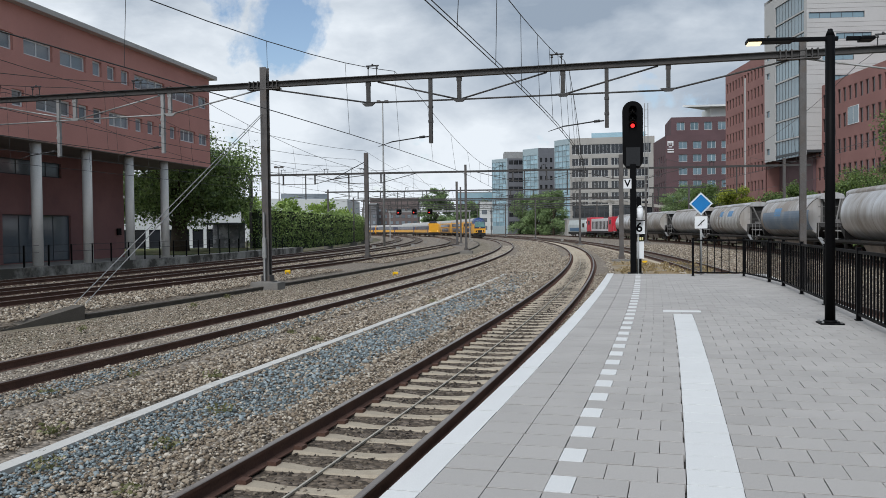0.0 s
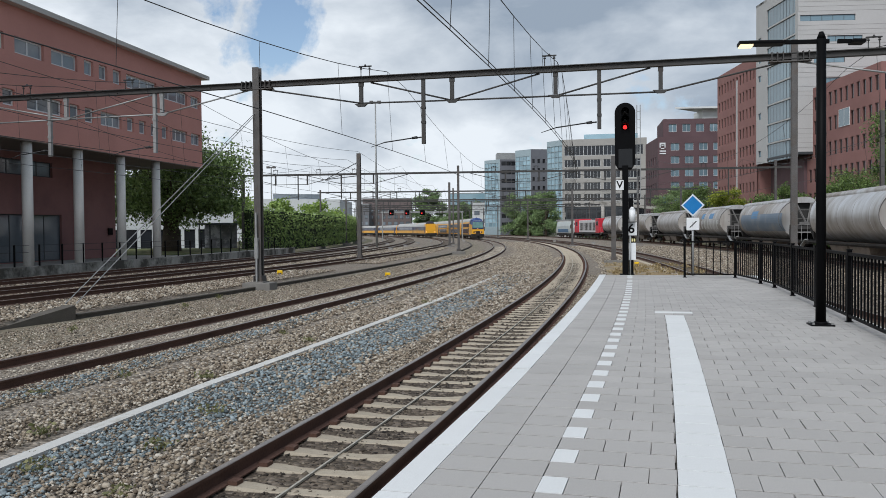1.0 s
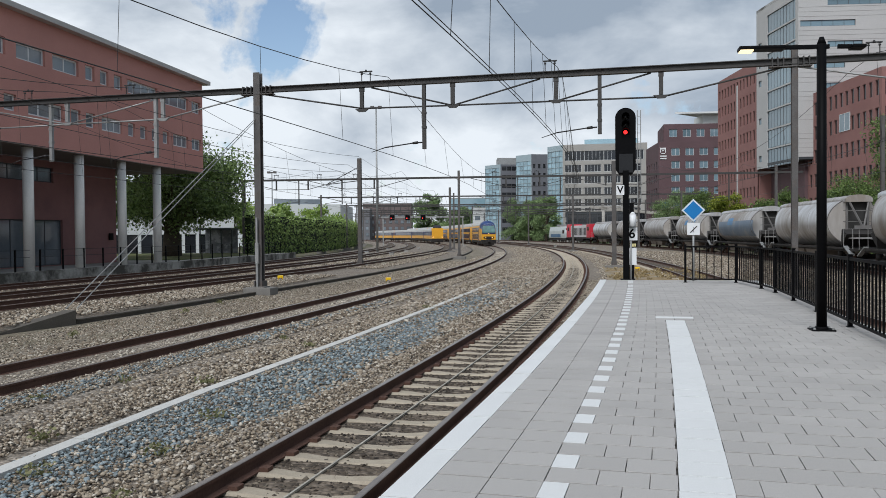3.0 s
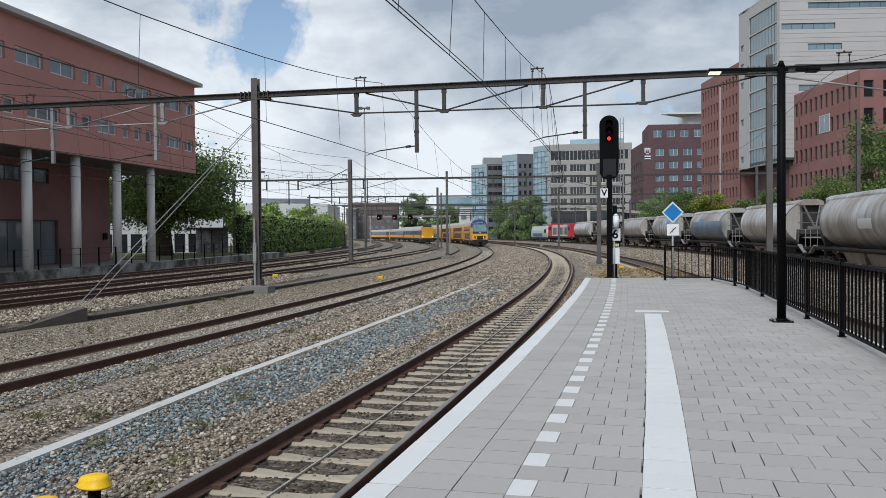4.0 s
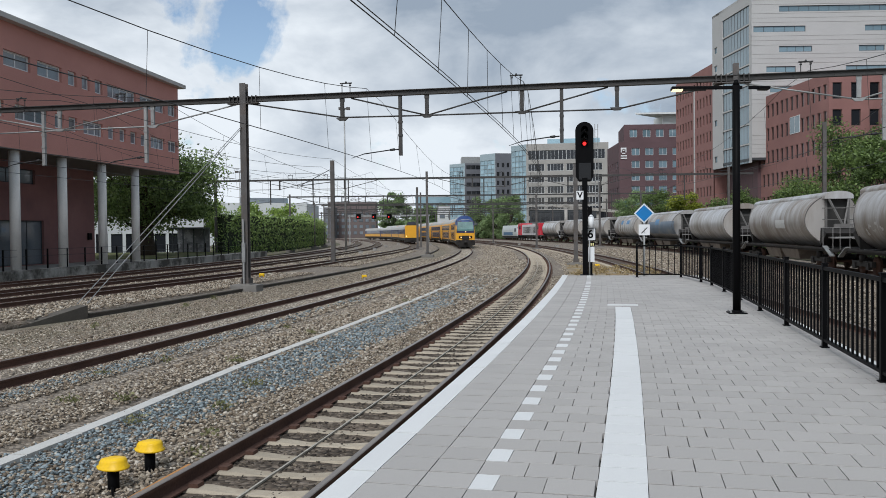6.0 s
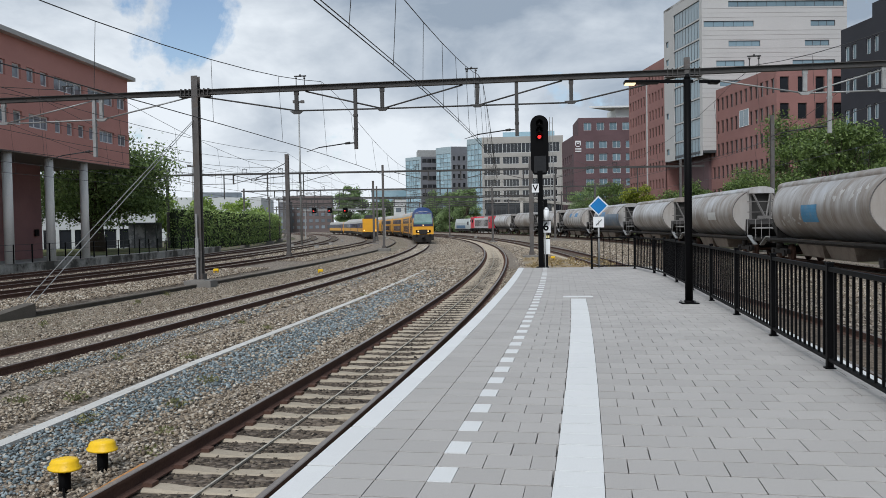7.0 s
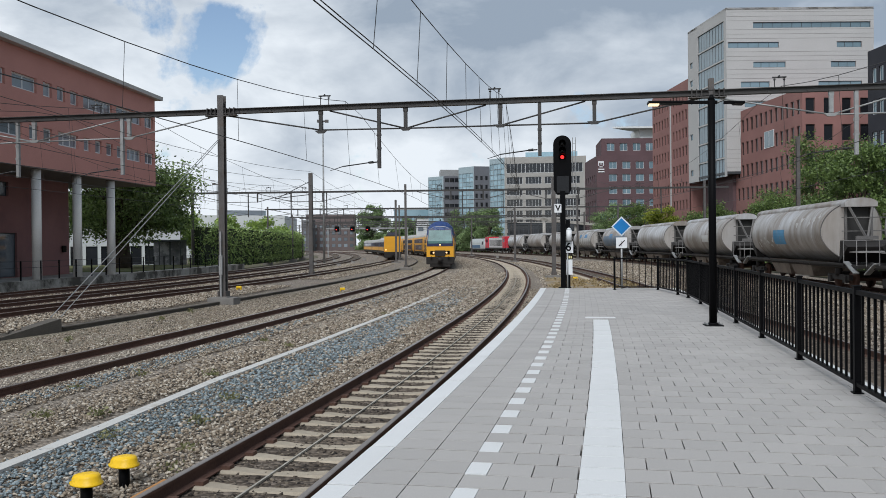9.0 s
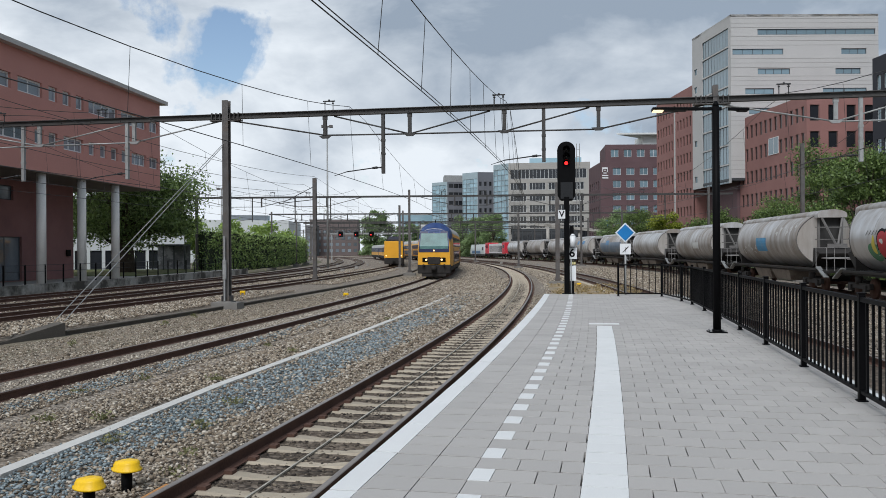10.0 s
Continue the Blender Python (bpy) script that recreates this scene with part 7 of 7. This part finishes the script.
def wagon():
    th = empty("hopper_wagon", None, "dusty grey covered hopper wagon with rounded tank", "hopper wagon", "goods train")
    # the flanks taper in plan at both ends down to a flat end wall
    bm = bmesh.new()
    rim = [skin(2 * math.pi * i / 72) for i in range(72)]
    reach = lambda x: 1.05 * max(0.0, abs(x) - 0.62)
    cutx = lambda x: max(-0.62, min(0.62, x))
    near_v = [bm.verts.new((x, 0.55 + reach(x), z)) for x, z in rim]; far_v = [bm.verts.new((x, WL + 1.0 - reach(x), z)) for x, z in rim]
    for i in range(72):
        k = (i + 1) % 72
        bm.faces.new((near_v[i], near_v[k], far_v[k], far_v[i])).smooth = True
    tank = part("tank", bm, M_TANK, th)
    for y, sgn in ((0.55, 1), (WL + 1.0, -1)):
        for first in (1, 37):
            bm = bmesh.new()
            half = [p for p in rim[first:first + 35] if abs(p[0]) > 0.56]
            a = [bm.verts.new((x, y + sgn * reach(x), z)) for x, z in half]; b = [bm.verts.new((cutx(x), y, z)) for x, z in half]
            for i in range(len(half) - 1):
                if max(abs(half[i][0]), abs(half[i + 1][0])) > 0.63:
                    q = [a[i], a[i + 1], b[i + 1], b[i]]
                    bm.faces.new(q if sgn < 0 else q[::-1])
            part("taper_plate", bm, M_TAPERLIT, tank)
            bm = bmesh.new()
            edge = [(x * 1.004, y + sgn * reach(x), 2.72 + (z - 2.72) * 1.004) for x, z in half if abs(x) > 0.61]
            for p, q in zip(edge, edge[1:]):
                tube(bm, p, q, 0.028, n=5, caps=False)
            part("rim", bm, M_TANKFRAME, tank)
    for y, sgn in ((0.55, 1), (WL + 1.0, -1)):
        bm = bmesh.new()
        ends = [bm.verts.new((max(-0.62, min(0.62, x)), y, z)) for x, z in OV[:-1]]
        bm.faces.new(ends if sgn > 0 else ends[::-1]); part("end_wall", bm, M_TANKEND, th)
    for f in (0.2, 0.4, 0.6, 0.8):
        bm = bmesh.new()
        a = [bm.verts.new((x * 1.006, WL * f - 0.05, 2.72 + (z - 2.72) * 1.006)) for x, z in OV[:-1]]; b = [bm.verts.new((x * 1.006, WL * f + 0.05, 2.72 + (z - 2.72) * 1.006)) for x, z in OV[:-1]]
        for i in range(36):
            bm.faces.new((a[i], a[(i + 1) % 36], b[(i + 1) % 36], b[i]))
        part("seam", bm, M_TANK, tank)
    # arched roof hood
    bm = bmesh.new()
    arch = [(-0.76, 3.93), (-0.76, 4.10)] + [(0.76 * math.sin(q * math.pi / 16), 4.10 + 0.27 * math.cos(q * math.pi / 16)) for q in range(-7, 8)] + [(0.76, 4.10), (0.76, 3.93)]
    r0 = [bm.verts.new((x, 0.1, z)) for x, z in arch]; r1 = [bm.verts.new((x, WL + 1.45, z)) for x, z in arch]
    for i in range(len(arch) - 1):
        bm.faces.new((r0[i], r1[i], r1[i + 1], r0[i + 1]))
    bm.faces.new(r0); bm.faces.new(r1[::-1]); bm.faces.new((r0[0], r0[-1], r1[-1], r1[0]))
    part("roof_hood", bm, M_TANK, th)
    bm = bmesh.new(); box(bm, -1.25, 1.25, -2.8, WL + 2.8, 1.02, 1.16); box(bm, -1.4, -1.25, -1.4, WL + 1.4, 1.13, 1.23); box(bm, 1.25, 1.4, -1.4, WL + 1.4, 1.13, 1.23); part("underframe", bm, M_UNDER, th)
    for e, s_ in ((0, -1), (WL, 1)):
        w_ = e + 0.55 if s_ < 0 else e + 1.0      # plane of the end wall
        bm = bmesh.new()
        for x in (-0.6, 0.6):
            beam(bm, (x, w_ + s_ * 0.3, 4.1), (x * 0.08, w_ + s_ * 1.1, 2.45), 0.09, 0.09)
            beam(bm, (x, w_ + s_ * 0.08, 4.0), (x, w_ + s_ * 0.08, 1.2), 0.12, 0.1)
        beam(bm, (-0.5, w_ + s_ * 1.1, 2.42), (0.5, w_ + s_ * 1.1, 2.42), 0.12, 0.18)
        part("end_frame", bm, M_TANKFRAME, th)
        bm = bmesh.new()
        for z in (2.1, 2.75, 3.4):
            beam(bm, (-1.0, w_ + s_ * 0.7, z), (1.0, w_ + s_ * 0.7, z), 0.045, 0.045)
        part("cross_rail", bm, M_TANKFRAME, th)
        bm = bmesh.new()
        vs = [(x, e + s_ * d, z) for x in (-1.15, 1.15) for d, z in ((0.2, 1.25), (1.3, 2.0), (0.35, 2.3))]
        v = [bm.verts.new(c) for c in vs]
        for f in ((0, 1, 2), (5, 4, 3), (0, 3, 4, 1), (1, 4, 5, 2), (2, 5, 3, 0)):
            bm.faces.new([v[q] for q in f])
        part("end_slope_plate", bm, M_UNDER, th)
        bm = bmesh.new()
        for x in (-1.3, 0.5, 1.3):
            beam(bm, (x, e + s_ * 2.75, 1.15), (x, e + s_ * 2.75, 2.3), 0.026, 0.026)
        beam(bm, (-1.3, e + s_ * 2.75, 2.3), (1.3, e + s_ * 2.75, 2.3), 0.026, 0.026); beam(bm, (-1.3, e + s_ * 1.2, 2.3), (-1.3, e + s_ * 2.75, 2.3), 0.026, 0.026)
        beam(bm, (-1.3, e + s_ * 1.2, 1.15), (-1.3, e + s_ * 1.2, 2.3), 0.026, 0.026)
        part("handrail", bm, M_RAILW, th)
        bm = bmesh.new(); box(bm, -0.95, 0.95, min(e + s_ * 0.1, e + s_ * 2.0), max(e + s_ * 0.1, e + s_ * 2.0), 1.72, 1.8); part("end_platform", bm, M_RAILW, th)
        bm = bmesh.new()
        for k in range(6):
            beam(bm, (0.95, e + s_ * 0.9, 1.4 + k * 0.5), (0.95, e + s_ * 0.5, 1.4 + k * 0.5), 0.03, 0.03)
        for d in (0.5, 0.9):
            beam(bm, (0.95, e + s_ * d, 1.1), (0.95, e + s_ * d, 4.2), 0.035, 0.035)
        part("ladder", bm, M_RAILW, th)
        for x in (-0.85, 0.85):
            bm = bmesh.new()
            tube(bm, (x, e + s_ * 2.8, 1.05), (x, e + s_ * 3.2, 1.05), 0.09, n=8); tube(bm, (x, e + s_ * 3.2, 1.05), (x, e + s_ * 3.26, 1.05), 0.22, n=12)
            part("buffer", bm, M_UNDER, th)
        bm = bmesh.new()
        beam(bm, (-1.3, e + s_ * 2.7, 0.8), (-1.3, e + s_ * 1.5, 1.3), 0.25, 0.06)
        part("foot_step", bm, M_GALV, th)
    for k in range(2):
        y = WL * 0.5 + 0.15 + (k - 1) * 3.75
        bm = bmesh.new()
        vs = [(x, yy, z) for z, w, d in ((1.25, 1.3, 0.0), (0.42, 1.0, 0.35)) for x, yy in ((-w, y + d), (w, y + d), (w, y + 3.6 - d), (-w, y + 3.6 - d))]
        v = [bm.verts.new(c) for c in vs]
        for f in ((0, 1, 5, 4), (1, 2, 6, 5), (2, 3, 7, 6), (3, 0, 4, 7), (4, 5, 6, 7)):
            bm.faces.new([v[i] for i in f])
        part("hopper_chute", bm, M_CHUTE, th)
    bogie(th, 0.0, 0.46, 0.95); bogie(th, WL, 0.46, 0.95)
    return th


def loco(kind):
    if kind == "red":
        th = empty("diesel_locomotive", None, "red and white diesel goods locomotive", "locomotive", "goods train")
        red, wht = mat("loco_red", (0.55, 0.03, 0.05), 0.4), mat("loco_white", (0.62, 0.60, 0.60), 0.5, 0, 0.1, 0.8)
        bm = bmesh.new(); box(bm, -1.45, 1.45, 0.2, 3.2, 1.2, 4.1, 0.12); part("rear_cab", bm, red, th)
        bm = bmesh.new(); box(bm, -1.3, 1.3, 3.2, 19.5, 1.3, 3.85, 0.1); part("hood", bm, wht, th)
        bm = bmesh.new(); box(bm, -1.45, 1.45, 19.5, 23.5, 1.2, 4.2, 0.15); part("front_cab", bm, red, th)
        for y in (0.9, 20.4):
            for s_ in (-1, 1):
                bm = bmesh.new(); box(bm, min(s_ * 1.45, s_ * 1.47), max(s_ * 1.45, s_ * 1.47), y, y + 1.6, 2.7, 3.5); part("cab_window", bm, M_SIDEWIN, th)
        bm = bmesh.new()
        for k in range(12):
            box(bm, -1.33, -1.3, 4.0 + k * 1.25, 4.6 + k * 1.25, 1.7, 3.3)
        part("grille", bm, M_UNDER, th)
        bm = bmesh.new(); box(bm, -1.4, 1.4, 0, 24, 0.95, 1.3); box(bm, -1.1, 1.1, 8, 15, 0.4, 0.95, 0.1); part("underframe", bm, M_UNDER, th)
        bogie(th, 4, 0.5, 1.7); bogie(th, 20, 0.5, 1.7)
    else:
        th = empty("electric_locomotive", None, "pale silver locomotive with dark cab windows", "locomotive", "goods train")
        sil = mat("loco_silver", (0.5, 0.54, 0.53), 0.45, 0.1, 0.1, 0.8)
        bm = bmesh.new()
        P = [(-1.4, 1.0), (-1.48, 1.6), (-1.45, 2.7), (-1.2, 3.8), (1.2, 3.8), (1.45, 2.7), (1.48, 1.6), (1.4, 1.0)]
        loft(bm, [(0.0, [(x * 0.95, 1.0 + (z - 1.0) * 0.55) for x, z in P]), (0.9, P), (17.8, P), (18.7, [(x * 0.95, 1.0 + (z - 1.0) * 0.55) for x, z in P])], [0] * 7)
        part("body", bm, sil, th)
        bm = bmesh.new(); box(bm, -1.2, 1.2, 0.3, 0.5, 2.5, 3.4); part("rear_window", bm, M_SIDEWIN, th)
        for s_ in (-1, 1):
            bm = bmesh.new(); box(bm, min(s_ * 1.43, s_ * 1.49), max(s_ * 1.43, s_ * 1.49), 1.2, 3.0, 2.1, 3.0); part("side_window", bm, M_SIDEWIN, th)
            bm = bmesh.new(); box(bm, min(s_ * 1.43, s_ * 1.5), max(s_ * 1.43, s_ * 1.5), 5, 16, 1.2, 2.0); part("side_stripe", bm, mat("loco_blue", (0.06, 0.14, 0.24), 0.5), th)
        bm = bmesh.new(); box(bm, -1.3, 1.3, 0.2, 18.5, 0.5, 1.05); part("underframe", bm, M_UNDER, th)
        bogie(th, 4, 0.55, 1.4); bogie(th, 14.7, 0.55, 1.4)
    return th


TRAIN_ROWS = []


def run(th, off, s0, v, d0, d1, reverse=False):
    """Keep for motions(): a thing whose own y runs along the line, its two pivots d0 and d1 from its origin; s0 its origin's station at 0 s."""
    rows = []
    for i in range(11):
        t = float(i)
        s = s0 + v * t
        ya, yb = y_of(s + d0), y_of(s + d1)
        a, b = at(off(ya), ya), at(off(yb), yb)
        u = (b - a).normalized()
        o = a - u * d0
        rows.append((t, pose(o.x, o.y, 0, 0, 0, math.degrees(math.atan2(u.y, u.x)) - 90)))
    TRAIN_ROWS.append((th, rows))
    th.matrix_basis = rows[0][1]


# double-decker on the main line: the driving car leads towards the platform
for k in range(7):
    th = dd_car(k == 0) if k < 2 else copy_thing(car2, Matrix())
    if k == 1:
        car2 = th
    run(th, OFF["main"], s_of(192) + 26.8 * k, -12.5, 4.2, 22.2)
for k in range(4):
    th = ic_car(k == 0) if k < 2 else copy_thing(icar2, Matrix())
    if k == 1:
        icar2 = th
    run(th, OFF["third"], s_of(234) + 27.0 * k, -11.3, 4.2, 22.3)

# goods train, running away from the platform
GP, GV = 19.9, 4.4
w0 = wagon()
M_LETTER = mat("spray_white", (0.6, 0.6, 0.58), 0.6)
M_FLAKE = mat("flaked_paint", (0.5, 0.49, 0.47), 0.6, 0, 0.2, 3.0)
M_SBLUE = mat("spray_blue", (0.10, 0.24, 0.42), 0.6, 0, 0.2, 1.0)
M_SRED = mat("spray_red", (0.45, 0.03, 0.04), 0.55, 0, 0.2, 1.0)
M_SGREEN = mat("spray_green", (0.08, 0.22, 0.12), 0.6); M_SYEL = mat("spray_yellow", (0.6, 0.5, 0.08), 0.6)
for k in range(1, 12):
    s_far = 220.7 - GP * (k - 1)     # station of the tank's far end at 0 s
    th = w0 if k == 1 else copy_thing(w0, Matrix())
    if k == 4:
        th["label"] = "grey hopper wagon sprayed with tall white letters"
        for i in range(7):
            patch(th, "graffiti", 2.2 + i * 1.35, 2.75 + i * 1.35, 1.45, 2.1, M_LETTER, 0.7)
            patch(th, "graffiti", 2.55 + i * 1.35, 2.75 + i * 1.35, 1.3, 1.75, M_LETTER, -0.4)
        patch(th, "graffiti", 4.5, 6.3, 0.95, 1.35, M_SBLUE); patch(th, "graffiti", 8.5, 9.8, 0.95, 1.35, M_SBLUE)
    if k == 5:
        th["label"] = "grey hopper wagon with a blue-tinted flank"
        patch(th, "blue_panel", 0.6, 13.6, 1.25, 2.2, mat("faded_blue", (0.15, 0.20, 0.26), 0.5, 0.2, 0.2, 0.5, stain=((0.3, 0.29, 0.28), 0.5, 0.5, 0.75)), 0, 8)
        patch(th, "blue_patch", 8.0, 10.0, 1.05, 1.5, M_SBLUE)
    if k == 7:
        patch(th, "pale_patch", 5.5, 7.6, 1.5, 1.85, M_LETTER)
    if k == 8:
        th["label"] = "brown-grey hopper wagon with a bright blue square and white scrawls"
        patch(th, "blue_patch", 7.4, 9.6, 1.42, 1.98, mat("bright_blue", (0.06, 0.25, 0.44), 0.55, 0, 0.25, 1.2, stain=((0.22, 0.27, 0.30), 1.1, 0.5, 0.75)))
        for i in range(11):
            blob(th, "scrawl", 2.2 + 0.42 * i + 0.2 * (i % 3), 1.0 + 0.09 * ((i * 5) % 4), 0.12 + 0.05 * (i % 2), 0.10, M_FLAKE, 0.006, 14, 0.3, 40 + i)
        for i in range(9):
            blob(th, "scrawl", 8.9 + 0.5 * i, 1.75 + 0.07 * ((i * 3) % 5), 0.16, 0.05 + 0.02 * (i % 3), M_FLAKE, 0.006, 14, 0.35, 60 + i)
    if k == 9:
        th["label"] = "grey hopper wagon sprayed with large red and green graffiti"
        for i, (y, a, ry, ra) in enumerate(((10.4, 1.8, 0.75, 0.36), (9.7, 1.5, 0.45, 0.26), (9.0, 1.95, 0.9, 0.34), (7.6, 1.8, 0.8, 0.45), (6.0, 2.0, 0.9, 0.35), (5.8, 1.6, 0.5, 0.25), (4.4, 1.85, 0.7, 0.4))):
            blob(th, "graffiti", y, a, ry + 0.14, ra + 0.07, M_BLACK, 0.010, seed=i)
            blob(th, "graffiti", y, a, ry, ra, M_SRED, 0.016, seed=i)
            blob(th, "graffiti", y + 0.15, a - ra * 0.35, ry * 0.25, ra * 0.2, M_LETTER, 0.022, seed=i + 9)
        blob(th, "graffiti", 11.5, 2.0, 0.8, 0.3, M_SGREEN, 0.008, seed=21); blob(th, "graffiti", 11.5, 1.8, 0.22, 0.26, M_SYEL, 0.012, seed=22)
        for i in range(4):
            patch(th, "scrawl", 11.0 + 0.35 * i, 11.06 + 0.35 * i, 1.36, 1.5, M_BLACK, 0.2)
    run(th, OFF["goods"], s_far - WL * 0.955, GV, 0.0, WL)
run(loco("red"), OFF["goods"], 220.7 + 3.4, GV, 4, 20)
run(loco("silver"), OFF["goods"], 220.7 + 27.4, GV, 4, 14.7)


def motions():
    for th, rows in TRAIN_ROWS:
        walk(th, rows)


motions()
